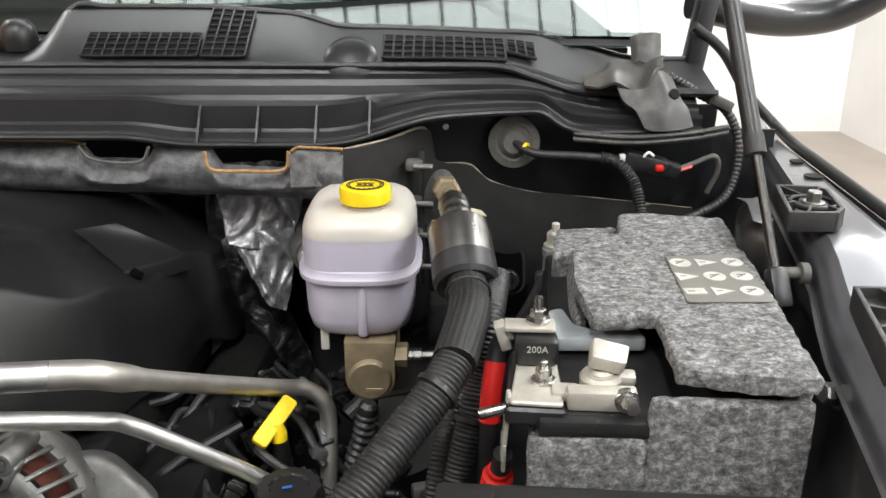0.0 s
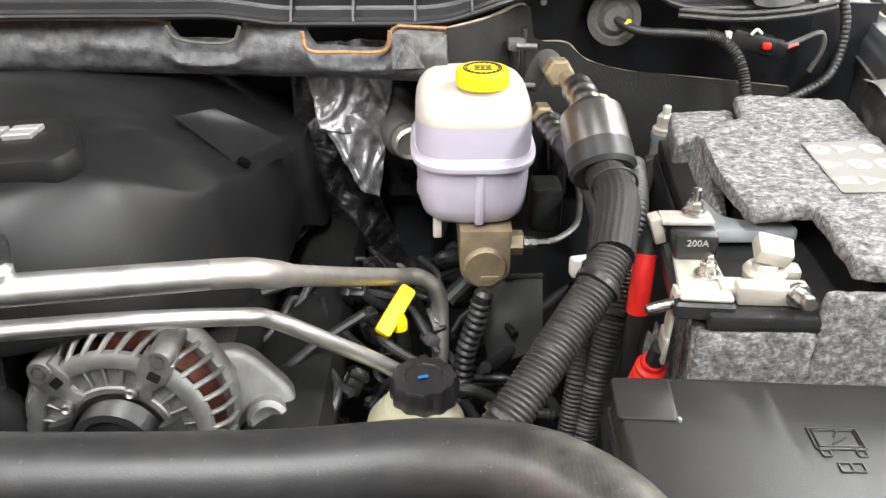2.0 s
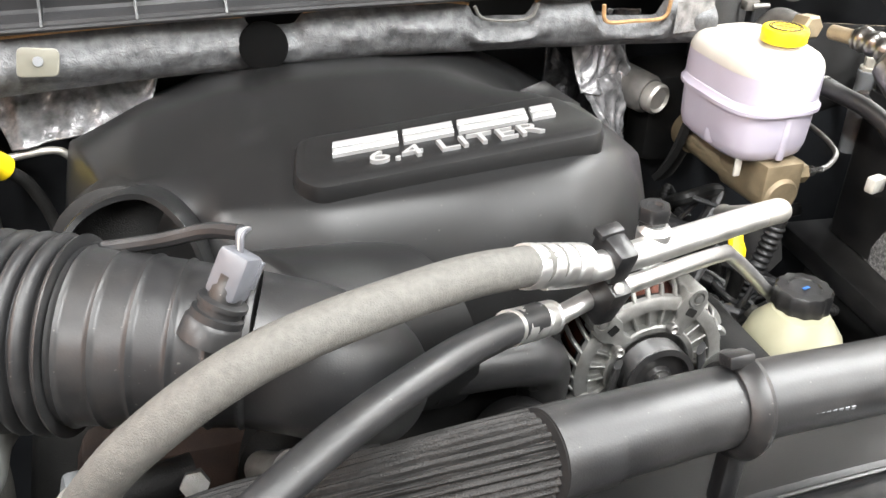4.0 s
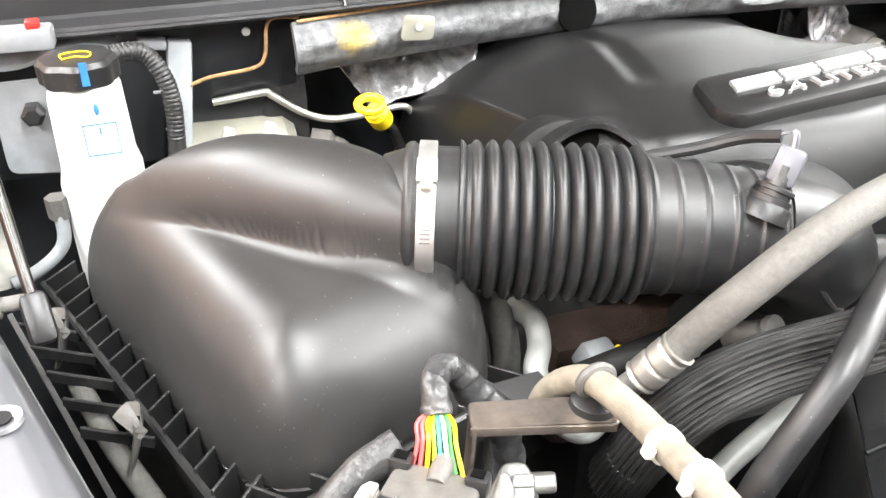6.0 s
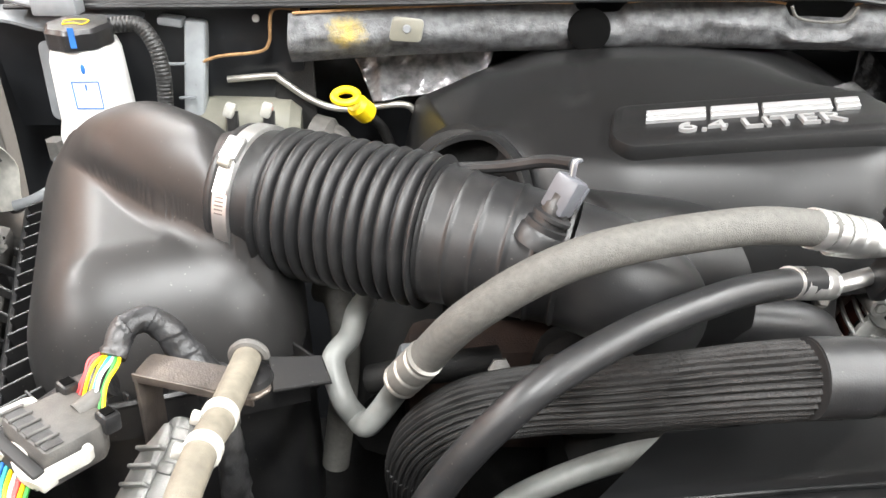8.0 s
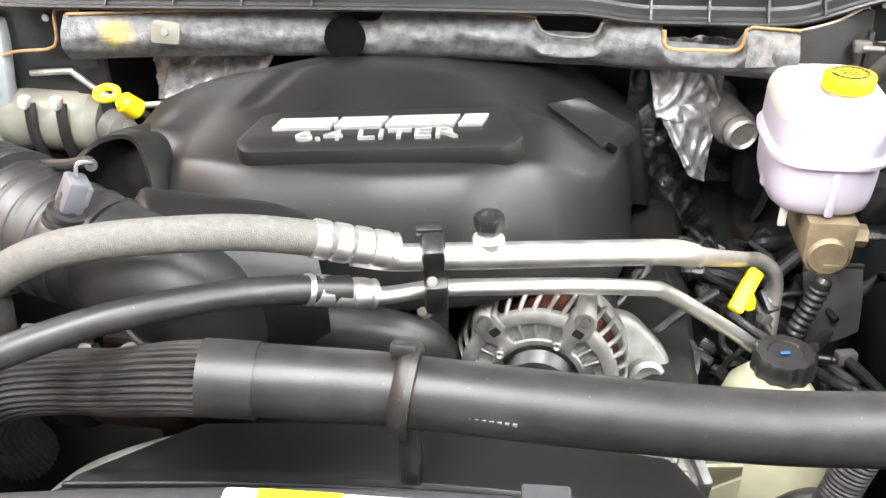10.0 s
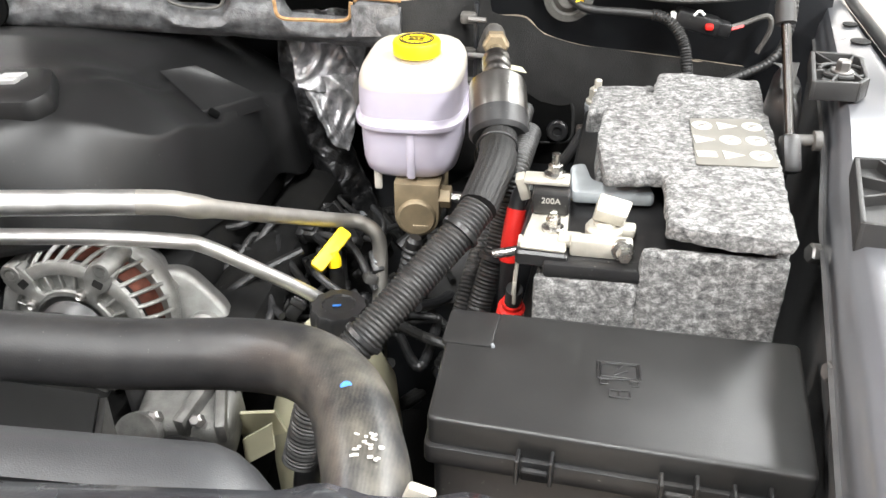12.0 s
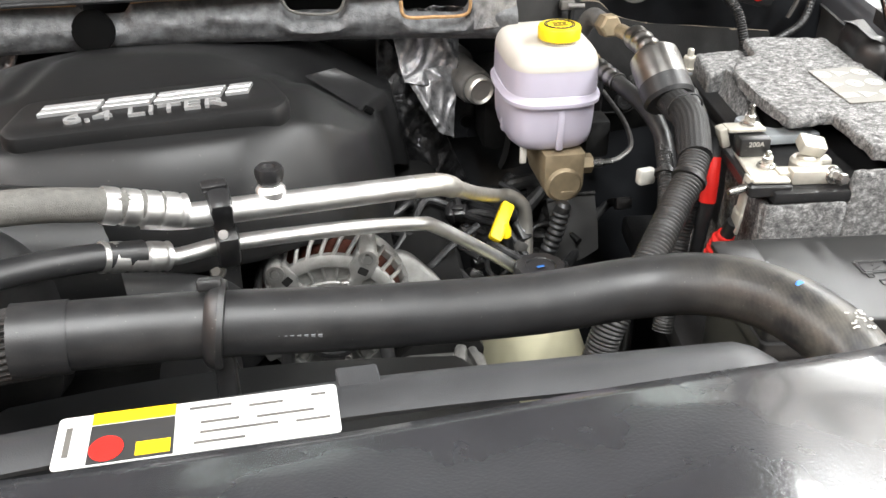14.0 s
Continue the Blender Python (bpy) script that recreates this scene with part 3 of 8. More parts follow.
def lettering(text, size, m, material, parent, name="lettering", thick=0.0006):
    cu = bpy.data.curves.new(name, "FONT")
    cu.body, cu.size, cu.extrude, cu.align_x, cu.resolution_u = text, size, thick, "CENTER", 3
    tmp = new(name, cu)
    me = bpy.data.meshes.new_from_object(tmp.evaluated_get(bpy.context.evaluated_depsgraph_get()))
    bpy.data.objects.remove(tmp)
    bm = bmesh.new()
    bm.from_mesh(me)
    bpy.data.meshes.remove(me)
    bmesh.ops.transform(bm, matrix=m, verts=bm.verts)
    return part(name, bm, material, parent)


# ---- the workshop ----
def slab(name, a, b, material, label, category):
    """A wall, floor or ceiling between two corners."""
    c = [(p + q) / 2 for p, q in zip(a, b)]
    ob = part(name, box([abs(q - p) for p, q in zip(a, b)], pose(*c)), material, None, label, kind="structure", category=category)
    return ob


slab("floor", (-4.2, -5.2, -0.1), (3.4, 7.1, 0.0), "floor", "smooth tan sealed concrete workshop floor", "floor")
slab("wall_north", (-4.2, 6.9, 0.0), (3.4, 7.1, 4.2), "wall", "plain white painted workshop wall", "wall")
slab("wall_south", (-4.2, -5.2, 0.0), (3.4, -5.0, 4.2), "darkwall", "plain dark grey painted workshop wall", "wall")
slab("wall_east", (3.2, -5.0, 0.0), (3.4, 6.9, 4.2), "wall", "plain white painted workshop wall", "wall")
slab("wall_west", (-4.2, -5.0, 0.0), (-4.0, 6.9, 4.2), "brownwall", "plain reddish brown painted workshop wall", "wall")
slab("ceiling", (-4.2, -5.2, 4.2), (3.4, 7.1, 4.3), "ceil", "plain grey workshop ceiling", "ceiling")
for sx, sy in STRIPS:
    lamp = thing("ceiling_light", (sx, sy, 4.2), "long white fluorescent strip light under the ceiling", "ceiling light", "strip lights under the ceiling")
    part("housing", box((0.30, 2.5, 0.1), pose(sx, sy, 4.14), 0.01), "white", lamp)
    part("diffuser", box((0.24, 2.42, 0.04), pose(sx, sy, 4.07), 0.01), lamp_white, lamp)

skylight = thing("roof_light", (-0.2, 2.4, 4.19), "corrugated translucent roof light letting daylight in", "roof light", kind="structure")
part("sheet", sheet(96, 2, lambda u, v: Vector((-1.6 + 3.0 * u, 1.5 + 1.8 * v, 4.16 + 0.02 * math.cos(u * 96 * math.pi / 4))), 0.004), roof_glow, skylight)
for k in range(25):
    part("rib", box((0.014, 1.8, 0.02), pose(-1.6 + 0.125 * k, 2.4, 4.13), 0.004), "greyplastic", skylight)

# ---- the truck's shell round the engine bay ----
# firewall: black sheet, bowed forward at its ends
def firewall_y(x):
    return 0.965 + 0.03 * smooth(-0.1, 0.3, x) - 0.03 * ((x + 0.43) / 0.7) ** 2


firewall = thing("firewall", (-0.43, 0.97, 0.6), "black painted sheet-metal firewall behind the engine", "firewall", kind="structure")
part("panel", sheet(60, 24, lambda u, v: Vector((-1.3 + 1.68 * u, firewall_y(-1.3 + 1.68 * u) + 0.025 * smooth(0.45, 0.8, v), 0.55 + 0.74 * v)), 0.004), "sheet", firewall)


# foil-faced insulation: a long padded roll along the top with two notches, crumpled skirts below
def strip_y(x):
    return 0.845 + 0.045 * (1 - ((x + 0.5) / 0.42) ** 2) if -0.92 < x < -0.08 else 0.845


def strip_top(x):
    z = 1.297
    for a, b, low in ((-0.368, -0.303, 1.280), (-0.233, -0.157, 1.276), (-0.60, -0.55, 1.285)):
        z -= (z - low) * smooth(a - 0.008, a + 0.006, x) * (1 - smooth(b - 0.006, b + 0.008, x))
    return z


def strip_place(u, v):
    x = -0.915 + 0.815 * u
    top, low = strip_top(x), 1.245
    z = low + (top - low) * v
    bulge = 0.018 * math.sin(math.pi * min(1, v * 0.9 + 0.1)) + 0.004 * noise.noise((x * 25, v * 4, 1))
    return Vector((x, strip_y(x) - bulge, z))


insulation = thing("firewall_insulation", (-0.5, 0.93, 1.2), "crumpled foil-faced insulation roll along the top of the firewall", "insulation", kind="structure")
part("foil_roll", sheet(160, 14, strip_place, 0.006), "foil", insulation)
for a, b in ((-0.91, -0.605), (-0.545, -0.372), (-0.299, -0.237), (-0.153, -0.1)):
    part("fibre_edge", sweep([(a + (b - a) * k / 8, strip_y(a + (b - a) * k / 8) - 0.003, strip_top(a + (b - a) * k / 8) + 0.001) for k in range(9)], 0.0017, 24, 6), "fibre", insulation, "torn brown fibre edge")
part("fibre_edge", sweep([(-0.237, 0.84, 1.297), (-0.232, 0.84, 1.279), (-0.2, 0.842, 1.2765), (-0.16, 0.845, 1.277), (-0.154, 0.845, 1.296)], 0.0022, 24, 6), "fibre", insulation, "torn brown fibre edge")
part("fibre_edge", sweep([(-0.372, 0.865, 1.297), (-0.362, 0.865, 1.284), (-0.33, 0.865, 1.279), (-0.308, 0.865, 1.282), (-0.3, 0.865, 1.296)], 0.0018, 24, 6), "dusty", insulation, "frayed grey fibre edge")


def crumple(name, corners, material, amount, seed, n=44):
    """A creased foil flap between four corners."""
    a, b, c, d = [Vector(p) for p in corners]

    def place(u, v):
        p = a.lerp(b, u).lerp(d.lerp(c, u), v)
        k = noise.noise((p.x * 13 + seed, p.z * 7, seed))
        r = 1 - abs(noise.noise((p.x * 22 + p.z * 9 + seed, p.z * 8, seed * 2)))
        s = 1 - abs(noise.noise((p.x * 45 - p.z * 30, p.z * 20 + p.x * 12, seed)))
        return p + Vector((0, -amount * (k * 0.8 + 0.9 * r ** 3 + 0.35 * s ** 3), amount * 0.3 * r))
    return part(name, sheet(n, n, place, 0.002), material, insulation, "crumpled bright foil flap", sharp=180)


crumple("foil_flap", [(-0.25, 0.915, 1.266), (-0.15, 0.93, 1.262), (-0.165, 0.915, 1.165), (-0.232, 0.90, 1.178)], "brightfoil", 0.02, 3, 56)
crumple("foil_flap", [(-0.234, 0.902, 1.192), (-0.158, 0.93, 1.19), (-0.172, 0.885, 1.108), (-0.190, 0.88, 1.118)], "brightfoil", 0.016, 7, 48)
crumple("foil_flap", [(-0.45, 0.90, 1.262), (-0.255, 0.90, 1.264), (-0.25, 0.93, 1.226), (-0.45, 0.94, 1.226)], "brightfoil", 0.012, 31, 40)
skirt = crumple("insulation_skirt", [(-0.262, 0.93, 1.24), (-0.215, 0.93, 1.19), (-0.13, 0.90, 0.99), (-0.27, 0.90, 0.99)], "skirt", 0.014, 21, 40)
skirt["label"] = "dark crumpled insulation skirt"
crumple("foil_flap", [(-0.87, 0.955, 1.24), (-0.68, 0.955, 1.255), (-0.705, 0.885, 1.200), (-0.832, 0.885, 1.184)], "brightfoil", 0.014, 11, 48)
crumple("foil_flap", [(-0.70, 0.90, 1.30), (-0.60, 0.90, 1.305), (-0.60, 0.90, 1.245), (-0.72, 0.90, 1.245)], "brightfoil", 0.008, 15, 24)
# solid black disc in place of the shade inside the round hole
part("hole_shade_disc", lathe([(0.024, 0), (0.024, 0.004), (0.018, 0.006)], along((-0.588, 0.872, 1.270), (-0.588, 0.8, 1.29)), 32), "void", insulation, "round hole with a rubber rim, its shade painted black")
part("retainer_patch", prism(rounded([(-0.019, -0.012), (0.016, -0.014), (0.020, 0.010), (-0.014, 0.014)], 0.006), 0, 0.004, 0.0015, m=Matrix.Translation((-0.788, 0.838, 1.282)) @ pose(0, 0, 0, 80, 0, 0)), "agedtank", insulation, "cloudy plastic retainer patch")
part("retainer_pin", lathe([(0.005, 0), (0.004, 0.003)], along((-0.787, 0.835, 1.283), (-0.787, 0.8, 1.29)), 14), "greyplastic", insulation)
part("tape", sheet(12, 8, lambda u, v: Vector((-0.152 + 0.05 * u, strip_y(-0.13) - 0.021 + 0.006 * u, 1.262 + 0.034 * v))), "brightfoil", insulation, "square of shiny foil tape")

# dark fibre blanket that steps down towards the grommet
blanket = thing("firewall_blanket", (0.0, 0.96, 1.15), "dark fibre blanket with a pale cut edge on the firewall", "insulation", kind="structure")
EDGE = [(-0.102, 1.296), (-0.06, 1.301), (-0.02, 1.305), (-0.015, 1.27), (0.0, 1.262), (0.03, 1.258), (0.052, 1.24), (0.1, 1.226), (0.18, 1.214), (0.29, 1.198)]


def edge_z(x):
    for (x0, z0), (x1, z1) in zip(EDGE, EDGE[1:]):
        if x0 <= x <= x1:
            return z0 + (z1 - z0) * (x - x0) / (x1 - x0)
    return EDGE[-1][1]


def blanket_place(u, v):
    x = -0.104 + 0.394 * u
    top = edge_z(x)
    y = 0.855 + 0.085 * smooth(-0.1, 0.02, x) + 0.03 * smooth(0.05, 0.28, x)
    return Vector((x, y - 0.012 * math.sin(math.pi * v) + 0.05 * (1 - v) ** 2 + 0.004 * noise.noise((x * 18, v * 3, 5)), 1.05 + (top - 1.05) * v))


part("pad", sheet(70, 16, blanket_place, 0.008), "insul", blanket)
part("cut_edge", sweep([blanket_place((x + 0.104) / 0.394, 1.0) - Vector((0, 0.004, 0)) for x, z in EDGE], 0.0018, 60, 6), "palefibre", blanket, "pale cut edge")
LEFT_EDGE = [(-0.905, 1.297), (-0.935, 1.296), (-0.942, 1.262), (-0.955, 1.25), (-1.0, 1.245), (-1.03, 1.235)]
part("pad", sheet(20, 10, lambda u, v: Vector((-1.05 + 0.15 * u, 0.9 - 0.01 * math.sin(math.pi * v), 1.08 + (1.15 + 0.075 * u + 0.07 * smooth(0.7, 0.76, u) - 1.08) * v)), 0.008), "insul", blanket)
part("cut_edge", sweep([(x, 0.862, z) for x, z in LEFT_EDGE], 0.002, 40, 6), "fibre", blanket, "pale brown cut edge")

# upper firewall sheet above the blanket, with grommet
upper = thing("upper_firewall_panel", (0.1, 0.99, 1.2), "black upper firewall sheet with a rubber grommet", "firewall", kind="structure")
part("panel", sheet(30, 8, lambda u, v: Vector((-0.05 + 0.36 * u, 0.955 + 0.04 * u - 0.02 * v, 1.19 + 0.13 * v)), 0.003), "sheet", upper)
part("grommet", lathe([(0.033, 0), (0.033, 0.004), (0.024, 0.007), (0.021, 0.005), (0.014, 0.012), (0.012, 0.012)], along((0.078, 0.936, 1.285), (0.078, 0.8, 1.30)) @ Matrix.Scale(0.86, 4), 36), "dusty", upper, "round dusty grey rubber grommet")
part("dot", lathe([(0.0035, 0), (0.003, 0.002)], along((0.003, 0.935, 1.302), (0.003, 0.8, 1.30)), 14), "white", upper, "small white hole plug")
part("panel", sheet(30, 8, lambda u, v: Vector((-1.26 + 0.35 * u, 0.895 - 0.02 * v, 1.15 + 0.165 * v)), 0.003), "sheet", upper)
part("dot", lathe([(0.0045, 0), (0.004, 0.002)], along((-0.957, 0.874, 1.284), (-0.957, 0.8, 1.29)), 14), "white", upper, "small white hole plug")

# cowl: ribbed front shelf, recess, vented top panel
cowl = thing("cowl_panel", (-0.43, 1.0, 1.3), "black plastic cowl with ribs and vent grilles under the windshield", "cowl", kind="structure")


def lip_z(x):
    return 1.306 - 0.008 * smooth(-0.33, -0.25, x) * (1 - smooth(-0.13, -0.05, x)) + 0.016 * smooth(-0.1, 0.0, x) - 0.022 * smooth(0.1, 0.145, x)


def lip_y(x):
    return 0.865 + 0.05 * smooth(-0.1, 0.1, x) - 0.02 * smooth(-0.45, -1.0, x)


# (setback, rise) from the front lip to the foot of the vented panel
CROSS = [(0.0, 0.0), (0.002, 0.006), (0.018, 0.009), (0.021, 0.012), (0.023, 0.034), (0.028, 0.037), (0.052, 0.030), (0.056, 0.034), (0.074, 0.040), (0.078, 0.046), (0.094, 0.050), (0.1, 0.060)]


def cowl_place(u, v):
    x = -1.22 + 1.5 * u
    s = v * (len(CROSS) - 1)
    i = min(int(s), len(CROSS) - 2)
    w = s - i
    dy = CROSS[i][0] * (1 - w) + CROSS[i + 1][0] * w
    dz = CROSS[i][1] * (1 - w) + CROSS[i + 1][1] * w
    k = smooth(0.2, 0.75, v)
    # the raised ledge ends in a step on the driver's side
    ledge = smooth(0.30, 0.42, v) * smooth(0.62, 0.5, v)
    dz -= 0.014 * ledge * smooth(-0.078, -0.066, x)
    z = lip_z(x) * (1 - k) + 1.306 * k + dz - 0.03 * smooth(0.06, 0.2, x) * v
    y = lip_y(x) + dy * (0.965 - lip_y(x)) / 0.1
    return Vector((x, y, z))


part("front_shelf", sheet(200, 44, cowl_place, 0.003), "cowl", cowl, sharp=30)
part("lip", sweep([(-1.22 + 1.5 * k / 60, lip_y(-1.22 + 1.5 * k / 60), lip_z(-1.22 + 1.5 * k / 60)) for k in range(61)], 0.0032, 180, 8), "cowl", cowl)
for x in (-0.25, -0.19, -0.13, -0.075, -0.62, -0.7, -0.78, -0.86):
    rib = prism([(0, 0), (0.028, 0.004), (0.028, 0.034)], -0.0012, 0.0012, m=Matrix.Translation((x, lip_y(x) - 0.004, lip_z(x) + 0.003)) @ Matrix(((0, 0, 1, 0), (1, 0, 0, 0), (0, 1, 0, 0), (0, 0, 0, 1))))
    part("rib", rib, "cowl", cowl)


def top_place(u, v):
    """Steep vented panel, its upper edge dipping round the wiper pivots."""
    x = -1.25 + 1.55 * u
    back = 1.419 - 0.006 * smooth(-0.3, -0.18, x) - 0.017 * smooth(-0.19, -0.11, x) - 0.006 * smooth(-0.1, 0.12, x) - 0.03 * smooth(0.1, 0.24, x)
    back -= 0.045 * smooth(-0.44, -0.485, x) * (1 - smooth(-0.56, -0.6, x))
    front = 1.3645 - 0.028 * smooth(0.05, 0.16, x)
    return Vector((x, 0.965 + 0.095 * v - 0.02 * abs((x + 0.43) / 0.75) ** 2, front + (back - front) * v ** 0.92))


part("top_panel", sheet(180, 12, top_place, 0.003), "cowl", cowl)
part("front_bead", sweep([top_place(k / 40, 0) for k in range(41)], 0.004, 120, 8), "cowl", cowl)
part("rear_bead", sweep([top_place(k / 40, 1) for k in range(41)], 0.004, 120, 8), "cowl", cowl, "grey rubber rear seal of the cowl")


def grille(x0, x1, v0, v1, cols, rows):
    # black sheet under the slats stands for the shade in the vent
    g = part("vent_grille", sheet(8, 4, lambda u, v: top_place((x0 + (x1 - x0) * u + 1.25) / 1.55, v0 + (v1 - v0) * v) + Vector((0, 0, 0.0042)), 0.001), "dark", cowl, "vent opening in the cowl, its shade a black sheet")
    for i in range(cols + 1):
        x = x0 + (x1 - x0) * i / cols
        part("slat", sweep([top_place((x + 1.25) / 1.55, v0 + (v1 - v0) * k / 2) + Vector((0, 0, 0.006)) for k in range(3)], 0.0013, 4, 6), "cowl", g)
    for j in range(rows + 1):
        v = v0 + (v1 - v0) * j / rows
        part("slat", sweep([top_place((x0 + (x1 - x0) * k / 2 + 1.25) / 1.55, v) + Vector((0, 0, 0.0058)) for k in range(3)], 0.0012, 6, 6), "cowl", g)


grille(-0.40, -0.272, 0.05, 0.42, 11, 4)
grille(-0.268, -0.219, 0.05, 0.88, 4, 8)
grille(-0.067, 0.069, 0.05, 0.62, 12, 4)
grille(0.072, 0.104, 0.28, 0.62, 3, 3)
part("domed_cap", lathe([(0.030, 0), (0.028, 0.003), (0.018, 0.007), (0.002, 0.009)], along((-0.103, 0.974, 1.37), (-0.103, 0.92, 1.42)), 28), "cowl", cowl)

windshield = thing("windshield", (-0.43, 1.2, 1.4), "tinted laminated windshield reflecting a pale workshop", "windshield", kind="structure")
part("pane", sheet(30, 10, lambda u, v: Vector((-1.2 + 1.44 * u, 1.085 - 0.06 * ((u - 0.5) * 2) ** 2 + 0.75 * v, 1.388 + 0.5 * v)), 0.005), glass, windshield)
part("dark_band", sheet(30, 2, lambda u, v: Vector((-1.2 + 1.44 * u, 1.078 - 0.06 * ((u - 0.5) * 2) ** 2 + 0.02 * v, 1.378 + 0.012 * v)), 0.001), "ink", windshield)
cabin = thing("dashboard", (-0.43, 1.3, 1.3), "dark dashboard top behind the windshield", "dashboard", kind="structure")
part("top", sheet(20, 6, lambda u, v: Vector((-1.18 + 1.4 * u, 1.11 - 0.06 * ((u - 0.5) * 2) ** 2 + 0.7 * v, 1.372 + 0.03 * v)), 0.006), "insul", cabin)
# upright black sheet paints the cabin's shade behind the glass
part("seat_shadow", sheet(20, 8, lambda u, v: Vector((-1.18 + 1.4 * u, 1.8 + 0.02 * v, 1.3 + 0.75 * v)), 0.02), "insul", cabin, "black sheet standing in for the shaded cabin")
wiper = thing("windshield_wiper", (-0.1, 1.17, 1.41), "black wiper arm and blade lying on the windshield", "wiper")
part("arm", sweep([(0.16, 1.09, 1.385), (0.10, 1.10, 1.398), (0.068, 1.11, 1.408), (0.045, 1.115, 1.42), (-0.05, 1.12, 1.428), (-0.3, 1.125, 1.436)], 0.006, 40, 10), "plastic", wiper)
part("blade", sweep([(-0.10, 1.12, 1.426), (-0.3, 1.125, 1.430), (-0.75, 1.12, 1.43)], 0.005, 20, 8), "rubber", wiper)
part("pivot_cap", lathe([(0.014, 0), (0.014, 0.012), (0.008, 0.02)], pose(0.165, 1.085, 1.37), 20), "plastic", wiper)
pivot = thing("wiper_pivot", (-0.51, 1.03, 1.365), "black domed wiper pivot on the cowl", "wiper")
part("hub", lathe([(0.019, 0), (0.021, 0.012), (0.019, 0.026), (0.012, 0.034), (0.004, 0.036)], pose(-0.495, 1.035, 1.372), 24), "plastic", pivot)
part("arm", sweep([(-0.495, 1.035, 1.385), (-0.53, 1.03, 1.38), (-0.56, 1.04, 1.378)], 0.011, 16, 12), "plastic", pivot)

# bent grey end bracket of the cowl on the driver's side
endbr = thing("cowl_end_bracket", (0.22, 0.95, 1.29), "bent grey plastic end bracket beside the cowl", "bracket")


def draped(rows, n, m, thick):
    """A smooth sheet through rows of points, front to back."""
    lines = [spline(r, n + 1) for r in rows]
    cols = [spline([ln[i] for ln in lines], m + 1) for i in range(n + 1)]
    return sheet(n, m, lambda u, v: cols[round(u * n)][round(v * m)], thick)


part("upper_fold", draped([
    [(0.150, 0.925, 1.349), (0.167, 0.925, 1.347), (0.182, 0.925, 1.352), (0.197, 0.926, 1.346), (0.207, 0.928, 1.339), (0.218, 0.93, 1.348), (0.226, 0.935, 1.364), (0.236, 0.94, 1.368)],
    [(0.152, 0.94, 1.354), (0.170, 0.945, 1.357), (0.186, 0.95, 1.361), (0.2, 0.955, 1.356), (0.212, 0.955, 1.352), (0.223, 0.96, 1.358), (0.233, 0.965, 1.368), (0.243, 0.97, 1.370)],
    [(0.158, 0.975, 1.352), (0.177, 0.985, 1.356), (0.188, 0.99, 1.365), (0.201, 0.99, 1.367), (0.215, 0.99, 1.366), (0.228, 0.99, 1.366), (0.24, 0.99, 1.370), (0.249, 0.99, 1.372)]], 40, 14, 0.003), "drape", endbr)
part("tab", draped([
    [(0.212, 0.985, 1.360), (0.220, 0.982, 1.366), (0.233, 0.982, 1.362), (0.244, 0.985, 1.366)],
    [(0.212, 0.995, 1.376), (0.219, 0.988, 1.380), (0.235, 0.988, 1.378), (0.246, 0.995, 1.380)],
    [(0.212, 1.005, 1.390), (0.218, 1.0, 1.394), (0.236, 1.0, 1.396), (0.247, 1.005, 1.394)]], 24, 14, 0.003), "drape", endbr)
part("lower_fold", draped([
    [(0.186, 0.93, 1.346), (0.200, 0.925, 1.344), (0.218, 0.93, 1.346), (0.232, 0.94, 1.362), (0.249, 0.95, 1.354)],
    [(0.192, 0.918, 1.333), (0.208, 0.915, 1.328), (0.224, 0.915, 1.332), (0.242, 0.92, 1.338), (0.256, 0.93, 1.334)],
    [(0.204, 0.912, 1.324), (0.216, 0.91, 1.320), (0.232, 0.908, 1.322), (0.250, 0.912, 1.322), (0.262, 0.92, 1.324)],
    [(0.214, 0.905, 1.306), (0.222, 0.903, 1.304), (0.236, 0.902, 1.304), (0.252, 0.905, 1.305), (0.267, 0.912, 1.307)]], 40, 24, 0.003), "drape", endbr)
for k, dz in enumerate((0.0, -0.006)):
    part("ledge", sweep([(0.14, 0.915, 1.299 + dz), (0.2, 0.905, 1.297 + dz), (0.26, 0.91, 1.300 + dz), (0.31, 0.93, 1.303 + dz)], 0.0028, 40, 8), "drape", endbr)
# black disc painting the shade of a slot
part("fold_slot", lathe([(0.006, 0), (0.005, 0.002)], along((0.246, 0.921, 1.34), (0.25, 0.86, 1.36)), 16), "dark", endbr)

# hood held open above, hinge and corner
hood = thing("hood", (-0.43, 1.1, 1.45), "open dark grey hood with its stamped black underside", "hood")
def hood_place(u, v):
    x = -1.2 + 1.54 * u
    e = abs(u - 0.5) * 2
    return Vector((x, 1.05 - 0.52 * v, 1.50 - 0.03 * e ** 6 + 1.02 * v + 0.07 * math.sin(v * math.pi)))


part("outer_panel", sheet(40, 20, hood_place, 0.03), "paint", hood)
# underside out of view; its invented colour only shapes the reflections
part("inner_stamping", sheet(40, 20, lambda u, v: hood_place(u, v) + Vector((0, -0.03 - 0.015 * math.sin(u * 19) ** 2 * math.sin(v * 9) ** 2, -0.02)), 0.004), "hoodtone", hood, "unseen stamped underside, toned dark brown for reflections")
part("corner", sweep([(0.30, 1.08, 1.425), (0.37, 1.09, 1.408), (0.43, 1.1, 1.402), (0.49, 1.1, 1.412), (0.54, 1.08, 1.45), (0.56, 1.0, 1.53)], 0.022, 40, 14), "sheet", hood, "black rounded rear corner of the hood")
part("hinge_arm", box((0.022, 0.03, 0.19), Matrix.Translation((0.305, 1.05, 1.40)) @ pose(0, 0, 0, -6, 10, 0), 0.004), "sheet", hood, "black painted steel hinge arm")
